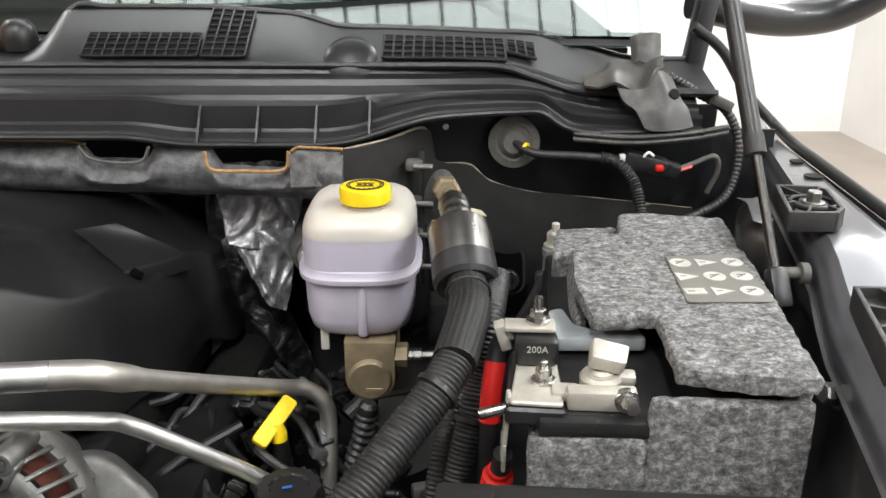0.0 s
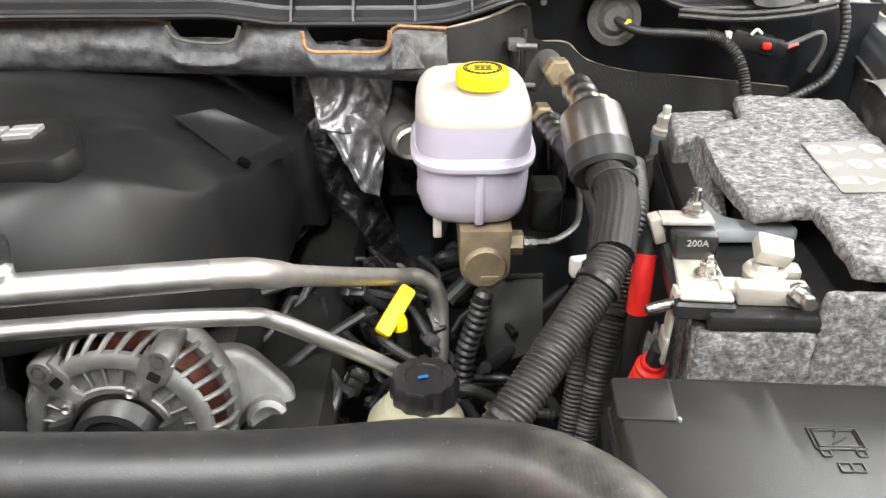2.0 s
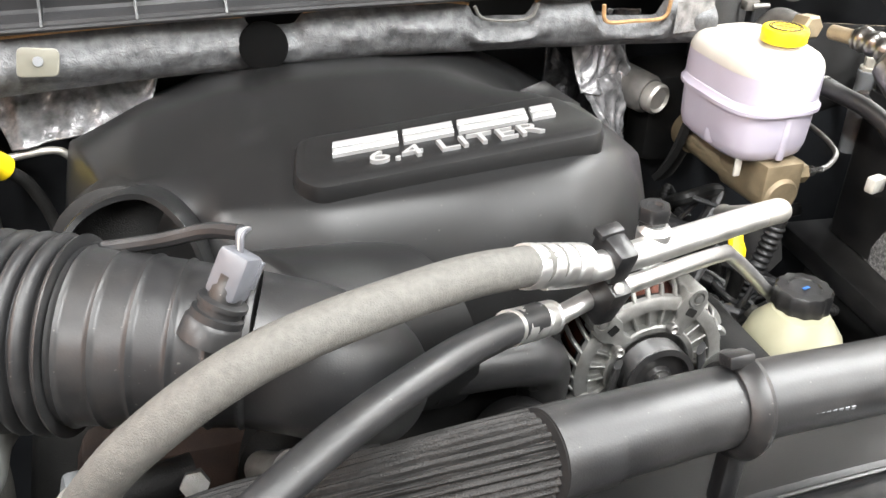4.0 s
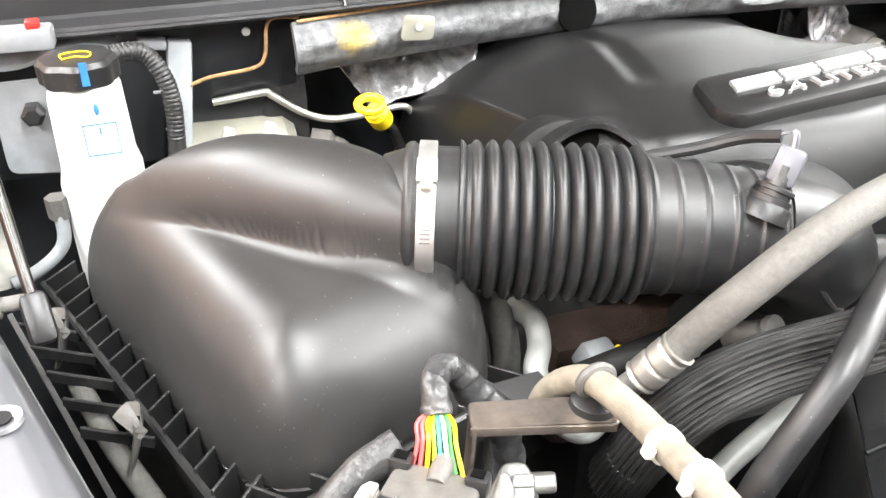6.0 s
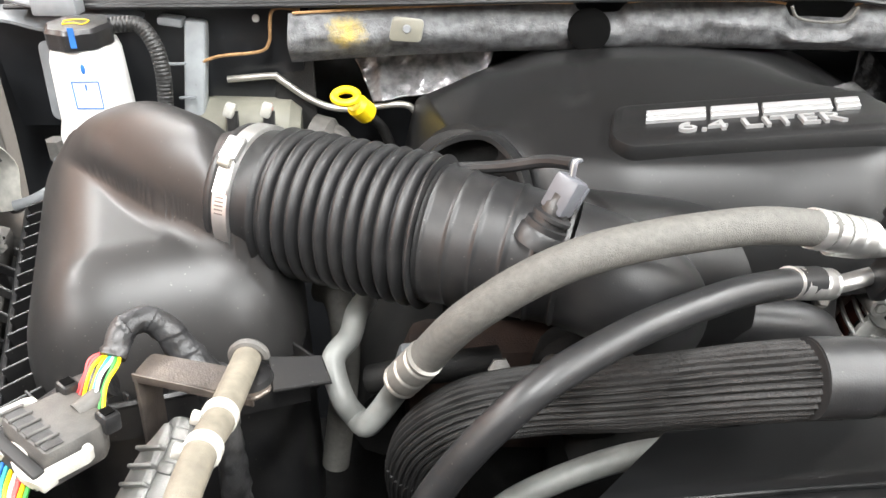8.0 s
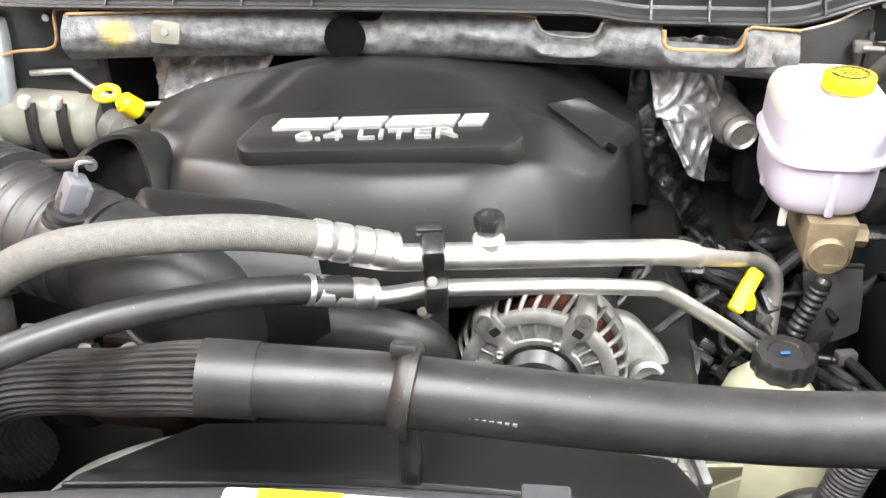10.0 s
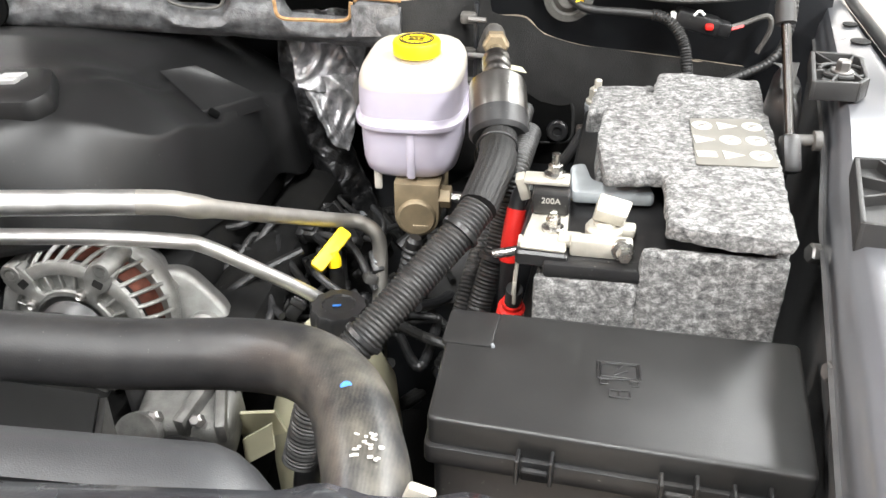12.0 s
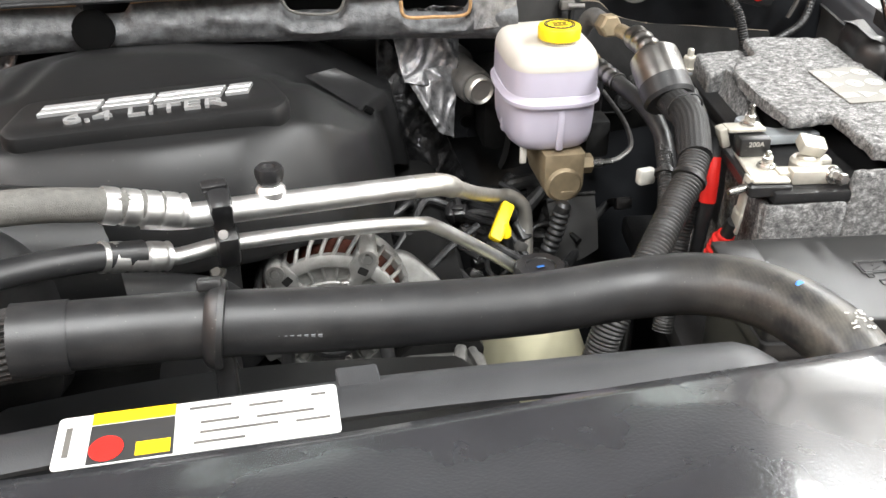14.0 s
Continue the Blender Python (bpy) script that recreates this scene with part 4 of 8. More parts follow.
# ---- fender rails on both sides ----
def rail_right(y):
    return 0.213 + 0.213 * (y - 0.231)


def rail_left(y):
    return -1.099 - 0.345 * (y - 0.28)


def seal_x(y):
    """Outer edge of the right-hand rail, where the rubber seal lies."""
    k = smooth(0.56, 0.66, y)
    return (0.403 + 0.08 * (y - 0.736)) * (1 - k) + (0.387 + 0.073 * (y - 0.775)) * k


def rail(name, inner, sign, label, tail, width, lift):
    """Inner fender: wall, rolled edge, top flange with a step, gutter and outer fender skin."""
    prof = [(-0.05, 0.62), (-0.01, 0.95), (0.004, 1.10), (0.004, 1.19), (-0.004, 1.208), (-0.003, 1.226), (0.004, 1.238), (0.014, 1.2445), (0.05, 1.246), (0.1, 1.247), (0.108, 1.240), (0.118, 1.236), (0.124, 1.243)] + tail
    ob = thing(name, (inner(0.6) + sign * 0.1, 0.6, 0.62), label, "fender", kind="structure")

    def lay(k0, k1):
        def place(u, v):
            y = 0.0 + 1.2 * u
            s = k0 + (k1 - k0) * v
            i = min(int(s), len(prof) - 2)
            w = s - i
            off = prof[i][0] * (1 - w) + prof[i + 1][0] * w
            z = prof[i][1] * (1 - w) + prof[i + 1][1] * w
            off = off * width(y) if off > 0 else off
            return Vector((inner(y) + sign * off, y, z + lift * smooth(0.56, 0.66, y) * (z > 1.1)))
        return place
    part("inner_wall", sheet(30, 16, lay(0, 4), 0.003), "dustywall", ob, "dark inner wall")
    part("top_flange", sheet(40, 28, lay(4, 10), 0.002), "paint", ob)
    part("gutter", sheet(30, 6, lay(10, 12), 0.002), "sheet", ob)
    part("outer_skin", sheet(40, 24, lay(12, len(prof) - 1), 0.002), "paint", ob)
    return ob


fender_r = rail("inner_fender", rail_right, 1, "dark grey-blue painted fender rail beside the battery", [(0.128, 1.236), (0.133, 1.225), (0.137, 1.18), (0.14, 1.0), (0.14, 0.7)], lambda y: max(0.15, (seal_x(y) - 0.004 - rail_right(y)) / 0.118), 0.024)
fender_l = rail("inner_fender", rail_left, -1, "dark grey-blue painted fender rail beside the air box", [(0.135, 1.25), (0.18, 1.246), (0.25, 1.22), (0.32, 1.14), (0.35, 1.0), (0.36, 0.7)], lambda y: 1.0, 0.02)
seal = thing("fender_seal", (0.38, 1.0, 1.27), "black rubber weatherstrip along the fender edge", "seal")
part("bulb", sweep([(0.29, 1.03, 1.40), (0.33, 1.04, 1.37), (0.365, 1.04, 1.32), (0.398, 1.03, 1.285)] + [(seal_x(y), y, 1.250 + 0.024 * smooth(0.56, 0.66, y)) for y in (0.97, 0.9, 0.82, 0.74, 0.66, 0.61, 0.56, 0.45, 0.3, 0.1)], 0.0062, 160, 12), "rubber", seal)
for hx, hy, hr in ((0.378, 0.90, 0.008), (0.372, 0.84, 0.010), (0.365, 0.60, 0.006)):
    pit = thing("rail_hole", (hx, hy, 1.2655), "dark round hole in the fender rail", "hole", kind="structure")
    # black disc on the rail, the shade of the hole put into its colour
    part("bore", lathe([(hr, 0), (hr, 0.0012), (hr * 0.8, 0.0014)], pose(hx, hy, 1.2475 + 0.024 * smooth(0.56, 0.66, hy)), 24), "dark", pit)
pan = thing("splash_shield", (-0.43, 0.5, 0.55), "black plastic undertray closing the engine bay below", "undertray", kind="structure")
part("tray", sheet(20, 16, lambda u, v: Vector((-1.25 + 1.6 * u, -0.1 + 1.15 * v, 0.60 + 0.05 * math.sin(u * 12) * math.sin(v * 9))), 0.01), "dark", pan)


recess = thing("firewall_recess", (0.05, 0.925, 1.15), "dark pressed opening with a rolled rim in the firewall", "opening", kind="structure")
RIM = rounded([(0.018, 1.108), (0.094, 1.106), (0.092, 1.160), (0.064, 1.200), (0.014, 1.203)], 0.018, 6)
part("rim", sweep([(p[0], 0.931, p[1]) for p in RIM] + [(RIM[0][0], 0.931, RIM[0][1])], 0.0024, 200, 10), "bracket", recess)
# black sheet across the rim paints the depth of the opening as shade
part("hollow_shade", prism(RIM, -0.001, 0.003, 0.001, 1, Matrix.Translation((0, 0.932, 0)) @ pose(0, 0, 0, 90, 0, 0)), "void", recess)
part("seal_boss", lathe([(0.013, 0), (0.013, 0.010), (0.011, 0.012), (0.006, 0.012), (0.005, 0.009)], along((0.075, 0.931, 1.124), (0.075, 0.90, 1.128)), 24), "plastic", recess)

# ---- engine: block, cover, alternator ----
engine = thing("engine_block", (-0.48, 0.7, 0.65), "grimy dark engine block under the plastic cover", "engine")
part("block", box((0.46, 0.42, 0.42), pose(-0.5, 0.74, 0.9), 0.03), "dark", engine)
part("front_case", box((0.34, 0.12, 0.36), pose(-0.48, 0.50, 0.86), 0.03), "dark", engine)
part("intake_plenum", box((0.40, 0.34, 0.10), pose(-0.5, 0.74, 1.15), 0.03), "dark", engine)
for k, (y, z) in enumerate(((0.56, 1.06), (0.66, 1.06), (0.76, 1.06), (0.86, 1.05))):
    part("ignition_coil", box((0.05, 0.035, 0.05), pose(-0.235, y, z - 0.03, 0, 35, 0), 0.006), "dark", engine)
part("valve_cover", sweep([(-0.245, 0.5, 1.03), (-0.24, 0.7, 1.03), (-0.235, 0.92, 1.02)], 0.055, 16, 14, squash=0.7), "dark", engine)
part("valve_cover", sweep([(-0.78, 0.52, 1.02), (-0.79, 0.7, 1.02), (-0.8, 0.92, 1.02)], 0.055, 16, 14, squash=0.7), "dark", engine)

COVER_C = (-0.505, 0.72)


def cover_outline(n=160):
    pts = rounded([(-0.758, 0.64), (-0.70, 0.535), (-0.60, 0.503), (-0.48, 0.499), (-0.39, 0.511), (-0.312, 0.556), (-0.271, 0.64), (-0.256, 0.75), (-0.252, 0.846), (-0.229, 0.862), (-0.228, 0.94), (-0.27, 0.975), (-0.75, 0.975), (-0.808, 0.91), (-0.785, 0.76)], 0.022, 6)
    return resampled(pts, n)


def soft(x, k):
    """A ramp with a rounded start."""
    return 0.5 * (x + math.sqrt(x * x + k * k))


def cover_roof(x, y):
    rear = smooth(0.66, 0.77, y)
    z = 1.2905 - 0.26 * soft(y - 0.755, 0.015) * (1 - 0.95 * smooth(-0.46, -0.34, x)) - 0.06 * smooth(0.945, 0.975, y)
    # the lobe falls away past the badge, the other side slopes down in one plane
    z -= 0.86 * soft(x + 0.355, 0.022) * (1 - rear) + (0.55 * (soft(x + 0.44, 0.03) - soft(x + 0.34, 0.01)) + 0.59 * soft(x + 0.335, 0.02)) * rear
    z -= 0.60 * soft(-0.648 - x, 0.05) * (0.75 + 0.25 * smooth(0.78, 0.97, y))
    z -= 0.85 * soft(0.50 - y, 0.10) * smooth(-0.72, -0.66, x)
    # shallow swage lines running back from the badge
    for sx in (-0.62, -0.36):
        z -= 0.004 * smooth(0.02, 0.0, abs(x - sx - 0.15 * (y - 0.7))) * smooth(0.64, 0.68, y) * smooth(0.86, 0.80, y)
    # low corner in front of the side opening
    return z - 0.05 * smooth(-0.655, -0.715, x) * smooth(0.63, 0.56, y)


def cover_shell(outline, rings=110):
    """The moulded roof with a creased skirt folded down round its rim."""
    bm = bmesh.new()
    dist = inside_distance(outline)
    rows = []
    for i in range(rings):
        rho = 1 - (i / rings) ** 1.5
        row = []
        for p in outline:
            x, y = COVER_C[0] + (p[0] - COVER_C[0]) * rho, COVER_C[1] + (p[1] - COVER_C[1]) * rho
            wide = 0.021 + 0.03 * smooth(-0.27, -0.36, x) * smooth(0.66, 0.58, y)
            e = max(0.0, 1 - dist(x, y) / wide)
            row.append(bm.verts.new((x, y, cover_roof(x, y) - 0.082 * e ** (1.15 + 26 * (wide - 0.021)))))
        rows.append(row)
    rows.append([bm.verts.new((*COVER_C, cover_roof(*COVER_C)))] * len(outline))
    rim = [bm.verts.new(v.co + Vector((0, 0, -0.004))) for v in rows[0]]
    n = len(outline)
    for a, b in zip([rim] + rows, rows):
        for k in range(n):
            q = (a[k], a[(k + 1) % n], b[(k + 1) % n], b[k])
            bm.faces.new(q if len(set(q)) == 4 else q[:3])
    return bm


engine_cover = thing("engine_cover", (-0.51, 0.71, 1.15), "large moulded black plastic engine cover with a raised badge", "engine cover")
part("shell", cover_shell(cover_outline(360)), "cover", engine_cover, sharp=60)


FACET = [Vector(p) for p in ((-0.352, 0.782, 1.2345), (-0.3135, 0.802, 1.236), (-0.2525, 0.836, 1.191), (-0.292, 0.745, 1.2035))]


def facet_place(u, v):
    """A tilted lobe panel standing proud of the slope along its ridge and tip."""
    a, b, c, d = FACET
    p = a.lerp(b, v).lerp(d.lerp(c, v), u)
    rim = min(smooth(0, 0.06, 1 - u), smooth(0, 0.10, 1 - v))
    p.z -= 0.014 * (1 - rim)
    return p


part("facet_panel", sheet(48, 40, facet_place), "cover", engine_cover, sharp=60)
BADGE = Matrix.Translation((-0.487, 0.5905, 1.2800)) @ pose(0, 0, 0, 5, -2, 5)
part("badge_plinth", prism(rounded([(-0.112, -0.030), (0.114, -0.030), (0.126, -0.010), (0.108, 0.045), (-0.108, 0.045), (-0.124, -0.010)], 0.014, 6), -0.03, 0.0005, 0.008, 2, BADGE), "cover", engine_cover)
# raised satin blocks above the capacity
for k, (x0, w) in enumerate(((-0.091, 0.050), (-0.037, 0.040), (0.007, 0.058), (0.069, 0.020))):
    blk = bmesh.new()
    for c, d in ((0.0, 0.44), (0.56, 1.0)):
        h, sh = 0.0165, 0.3
        pts = [(x0 + c * h * sh, 0.0035 + c * h), (x0 + w + c * h * sh, 0.0035 + c * h), (x0 + w + d * h * sh, 0.0035 + d * h), (x0 + d * h * sh, 0.0035 + d * h)]
        prism(pts, 0.0, 0.0045, 0.0006, 1, BADGE, blk)
    part("badge_block", blk, "chrome", engine_cover, "satin silver raised block")
lettering("6.4 LITER", 0.0205, BADGE @ pose(0.0, -0.0155, 0.0018) @ Matrix.Diagonal((1.72, 0.95, 1, 1)), "chrome", engine_cover, "capacity_lettering", 0.0018)


def hooded(points, back, flare, thick, name, label=""):
    """A moulded hood running back from a curved front edge."""
    edge = spline(points, 41)
    mid = sum(edge, Vector()) / len(edge)

    def place(u, v):
        p = edge[round(u * 40)]
        out = (p - mid)
        out.y = 0
        return p + Vector(back) * v * (0.3 + 0.7 * smooth(0.0, 0.35, u)) + out * flare * v - out * 0.10 * smooth(0.12, 0.0, v)
    return part(name, sheet(40, 12, place, thick), "cover", engine_cover, label, sharp=60)


hooded([(-0.797, 0.565, 1.18), (-0.785, 0.562, 1.225), (-0.752, 0.585, 1.260), (-0.708, 0.583, 1.272), (-0.678, 0.556, 1.255), (-0.665, 0.535, 1.22)], (0.02, 0.13, -0.05), -0.1, 0.004, "side_arch")
# solid black plug paints the shade inside the side opening
part("throat", lathe([(0.052, -0.02), (0.052, 0.02), (0.044, 0.024)], along((-0.725, 0.625, 1.205), (-0.745, 0.50, 1.235)), 28), "dark", engine_cover, "side opening filled with a shade-black plug")


def elbow_hood(u, v):
    """A thick lip round the intake elbow that runs back into the cover."""
    a = radians(-10 + 250 * u)
    c = Vector((-0.650, 0.460, 1.219)) + Vector((0.112, 0.065, -0.052)) * v
    r = 0.046 + 0.015 * smooth(0.0, 0.11, v) + 0.006 * v
    return c + r * (math.cos(a) * Vector((-0.5, 0.86, 0)) + math.sin(a) * Vector((0, 0, 1)))


part("elbow_hood", sheet(60, 26, elbow_hood, 0.004), "cover", engine_cover, sharp=60)
# small black block gives the notch its painted shade
part("vent_notch", box((0.012, 0.006, 0.008), pose(-0.2845, 0.7485, 1.203, 0, 38, 20), 0.002), "void", engine_cover, "moulded notch with its shade painted black")
alternator = thing("alternator", (-0.335, 0.56, 1.02), "cast aluminium alternator with copper windings and black pulley", "alternator")
ALT = along((-0.338, 0.590, 1.090), (-0.341, 0.43, 1.101))
part("housing", lathe([(0.045, -0.02), (0.056, 0.0), (0.070, 0.022), (0.0755, 0.034), (0.0755, 0.046), (0.0735, 0.050), (0.066, 0.050), (0.06, 0.046)], ALT, 64), "cast", alternator)
part("winding", lathe([(0.03, 0.044), (0.0685, 0.046), (0.0655, 0.060), (0.060, 0.072), (0.03, 0.072)], ALT, 48), "copper", alternator, "copper windings behind the slots")
BRIDGES = [1.05 + 0.4 * math.pi * k for k in range(5)]
for k in range(35):
    a = 2 * math.pi * k / 35
    low_end, high_end = ALT @ (Matrix.Rotation(a - 0.10, 4, "Z") @ Vector((0.0742, 0, 0.046))), ALT @ (Matrix.Rotation(a + 0.06, 4, "Z") @ Vector((0.0655, 0, 0.0815)))
    part("fin", sweep([low_end, low_end.lerp(high_end, 0.6) + (low_end - ALT @ Vector((0, 0, 0.046))).normalized() * 0.0035, high_end], 0.0021, 8, 8), "cast", alternator)
# flat machined face: two rings, webs between them and broad bridges over the windows
part("face_ring", lathe([(0.0545, 0.078), (0.0545, 0.083), (0.0555, 0.0842), (0.0635, 0.0842), (0.0665, 0.0825), (0.0675, 0.079), (0.066, 0.077)], ALT, 72), "cast", alternator)
part("hub_ring", lathe([(0.0345, 0.076), (0.0345, 0.084), (0.0355, 0.0852), (0.0395, 0.0852), (0.041, 0.084), (0.041, 0.078)], ALT, 56), "cast", alternator)
for k in range(25):
    a = BRIDGES[0] + 2 * math.pi * (k + 0.5) / 25
    part("web", box((0.018, 0.0024, 0.008), ALT @ Matrix.Rotation(a, 4, "Z") @ pose(0.0475, 0, 0.0795), 0.0008, 1), "cast", alternator)
for a in BRIDGES:
    turn = ALT @ Matrix.Rotation(a, 4, "Z")
    part("bridge", prism(rounded([(0.036, -0.0095), (0.047, -0.0055), (0.056, -0.012), (0.073, -0.0115), (0.073, 0.0115), (0.056, 0.012), (0.047, 0.0055), (0.036, 0.0095)], 0.003), 0.072, 0.0858, 0.0016, 2, turn), "cast", alternator)
    part("screw", lathe([(0.0045, 0.085), (0.0045, 0.0905), (0.003, 0.0915), (0.0015, 0.0895)], turn @ pose(0.0405, 0.007, 0), 14), "bolt", alternator)
    # black tile painting the shade of a cast pocket
    part("pocket", prism(rounded([(0.0545, -0.0065), (0.0615, -0.0065), (0.0615, 0.0025), (0.0545, 0.0025)], 0.0015), 0.0859, 0.0864, m=turn), "dark", alternator)
for a in (BRIDGES[0], BRIDGES[1], BRIDGES[3]):
    part("ear", lathe([(0.0095, 0.046), (0.0095, 0.084), (0.0082, 0.087), (0.0055, 0.087), (0.005, 0.0845), (0.0035, 0.0845), (0.0035, 0.088), (0.001, 0.088)], ALT @ Matrix.Rotation(a, 4, "Z") @ pose(0.071, 0, 0), 20), "cast", alternator)
# black ring paints the shade seen through the face windows
part("vent_ring", lathe([(0.036, 0.066), (0.036, 0.073), (0.062, 0.073), (0.062, 0.066)], ALT, 40), "dark", alternator, "shade-black ring behind the vent openings")
part("pulley", lathe([(0.029, 0.080), (0.030, 0.084), (0.027, 0.087), (0.030, 0.090), (0.027, 0.093), (0.030, 0.096), (0.027, 0.099), (0.030, 0.103), (0.025, 0.104), (0.023, 0.098), (0.012, 0.098), (0.010, 0.102)], ALT, 40), "plastic", alternator, "black ribbed pulley")
part("pulley_nut", lathe([(0.008, 0.098), (0.008, 0.107), (0.006, 0.109)], ALT, 6), "steel", alternator)
bracket = thing("alternator_bracket", (-0.25, 0.60, 1.0), "cast aluminium mounting bracket beside the alternator", "bracket")
BRK = Matrix.Translation((-0.262, 0.575, 1.085)) @ pose(0, 0, 0, 76, 0, 8)
part("body", prism(rounded([(-0.045, 0.034), (0.0, 0.036), (0.038, -0.006), (0.036, -0.05), (-0.03, -0.055), (-0.05, 0.0)], 0.016, 6), -0.012, 0.012, 0.006, 3, BRK), "cast", bracket)
part("boss", lathe([(0.016, 0), (0.016, 0.012), (0.012, 0.016), (0.006, 0.014)], BRK @ pose(0.014, -0.02, 0.01), 28), "cast", bracket)
part("rib", box((0.006, 0.06, 0.012), BRK @ pose(-0.02, -0.004, 0.014, 0, 0, 18), 0.003), "cast", bracket)
part("bolt", lathe([(0.006, 0), (0.006, 0.008), (0.004, 0.009)], BRK @ pose(-0.012, 0.02, 0.012), 6), "bolt", bracket)
bypass = thing("bypass_hose", (-0.5, 0.49, 1.14), "glossy black moulded hose in front of the engine cover", "hose")
part("tube", sweep([(-0.60, 0.475, 1.150), (-0.555, 0.480, 1.156), (-0.504, 0.4875, 1.151), (-0.455, 0.497, 1.138), (-0.43, 0.515, 1.11), (-0.425, 0.53, 1.05)], 0.0205, 60, 22), "rubber", bypass)
part("band", sweep([Vector((-0.535, 0.483, 1.155)) + Matrix.Rotation(radians(98), 3, "Y") @ Vector((0.0215 * math.cos(k * math.pi / 14), 0.0215 * math.sin(k * math.pi / 14), 0)) for k in range(29)], 0.0028, 80, 8), "plastic", bypass)
stay = thing("engine_lift_bracket", (-0.438, 0.52, 1.1), "black folded steel bracket beside the alternator", "bracket")
part("plate", prism(rounded([(-0.016, -0.045), (0.018, -0.05), (0.022, 0.02), (0.004, 0.034), (-0.018, 0.026)], 0.006), -0.002, 0.002, 0.001, 1, Matrix.Translation((-0.438, 0.517, 1.145)) @ pose(0, 0, 0, 72, 0, 14)), "plastic", stay)
part("flange", box((0.012, 0.03, 0.003), pose(-0.425, 0.53, 1.165, 0, 12, 14), 0.001), "plastic", stay)
hexhead((-0.436, 0.512, 1.155), (-0.437, 0.503, 1.16), 0.005, stay, "darkgrey")
belt = thing("drive_belt", (-0.34, 0.49, 1.0), "black ribbed rubber belt round the pulley", "belt")
part("run", sweep([(-0.375, 0.497, 1.115), (-0.385, 0.495, 1.05), (-0.40, 0.49, 0.9)], 0.009, 16, 8, squash=0.35), "rubber", belt)
part("run", sweep([(-0.30, 0.497, 1.115), (-0.29, 0.495, 1.05), (-0.28, 0.49, 0.9)], 0.009, 16, 8, squash=0.35), "rubber", belt)

# ---- refrigerant lines ----
P1 = [(-0.475, 0.444, 1.250), (-0.445, 0.450, 1.244), (-0.40, 0.462, 1.241), (-0.33, 0.488, 1.232), (-0.262, 0.512, 1.224)]
P1B = [(-0.262, 0.512, 1.224), (-0.238, 0.521, 1.220), (-0.223, 0.540, 1.207), (-0.19, 0.62, 1.158), (-0.15, 0.695, 1.113), (-0.128, 0.716, 1.100), (-0.111, 0.718, 1.083), (-0.108, 0.712, 1.05), (-0.109, 0.70, 1.0), (-0.11, 0.69, 0.9)]
H1 = [(-0.455, 0.447, 1.253), (-0.50, 0.424, 1.272), (-0.559, 0.397, 1.287), (-0.653, 0.369, 1.284), (-0.719, 0.366, 1.245), (-0.764, 0.388, 1.178)]
P2 = [(-0.475, 0.446, 1.212), (-0.455, 0.456, 1.206), (-0.425, 0.468, 1.206), (-0.40, 0.478, 1.203), (-0.318, 0.516, 1.186), (-0.255, 0.552, 1.165), (-0.235, 0.567, 1.152), (-0.19, 0.59, 1.112), (-0.151, 0.610, 1.075), (-0.12, 0.62, 1.04), (-0.1, 0.62, 0.95)]
H2 = [(-0.478, 0.440, 1.220), (-0.52, 0.412, 1.234), (-0.566, 0.382, 1.243), (-0.635, 0.338, 1.244), (-0.699, 0.297, 1.226), (-0.754, 0.285, 1.150), (-0.77, 0.28, 1.06)]
line1 = thing("refrigerant_line", (-0.25, 0.55, 1.0), "thick polished aluminium refrigerant pipe joined to a grey hose", "pipe")
part("pipe", sweep(P1, 0.0102, 60, 20), "alu", line1)
part("thin_pipe", sweep(P1B, lambda s, d, a: 0.0102 - 0.0022 * smooth(0.10, 0.16, s), 120, 18), "dullalu", line1, "dull grey aluminium pipe bent down")
part("hose", sweep(H1, 0.0125, 90, 20), "dusty", line1, "dusty grey rubber hose")
part("crimp", sweep([(-0.445, 0.452, 1.2475), (-0.497, 0.427, 1.270)], lambda s, d, a: 0.0142 - 0.0013 * max(0.0, math.sin(d * 420)) ** 4, 90, 24), "alu", line1, "ribbed aluminium crimp sleeve")
part("crimp", sweep([(-0.753, 0.379, 1.198), (-0.771, 0.391, 1.168)], lambda s, d, a: 0.0136 - 0.0012 * max(0.0, math.sin(d * 420)) ** 4, 90, 24), "dullalu", line1, "ribbed aluminium crimp sleeve")
part("lower_pipe", sweep([(-0.77, 0.39, 1.17), (-0.780, 0.405, 1.141), (-0.798, 0.405, 1.115), (-0.809, 0.420, 1.109), (-0.818, 0.420, 1.128), (-0.826, 0.440, 1.147), (-0.815, 0.460, 1.155), (-0.811, 0.480, 1.164), (-0.808, 0.520, 1.149)], 0.0092, 80, 16), "greypipe", line1, "grey bent lower pipe")
line2 = thing("refrigerant_line", (-0.3, 0.5, 1.0), "thin polished aluminium refrigerant pipe joined to a black hose", "pipe")
part("pipe", sweep(P2, 0.0068, 120, 18), "alu", line2)
part("hose", sweep(H2, 0.0105, 90, 18), "rubber", line2, "black rubber hose")
part("crimp", sweep([(-0.463, 0.452, 1.209), (-0.505, 0.423, 1.229)], lambda s, d, a: 0.0119 - 0.0011 * max(0.0, math.sin(d * 420)) ** 4, 90, 22), "alu", line2, "ribbed aluminium crimp sleeve")
port = thing("service_port", (-0.379, 0.478, 1.245), "dark plastic cap on an aluminium service port", "valve cap")
part("saddle", lathe([(0.012, -0.006), (0.012, 0.006), (0.009, 0.010)], pose(-0.379, 0.474, 1.245), 20), "alu", port)
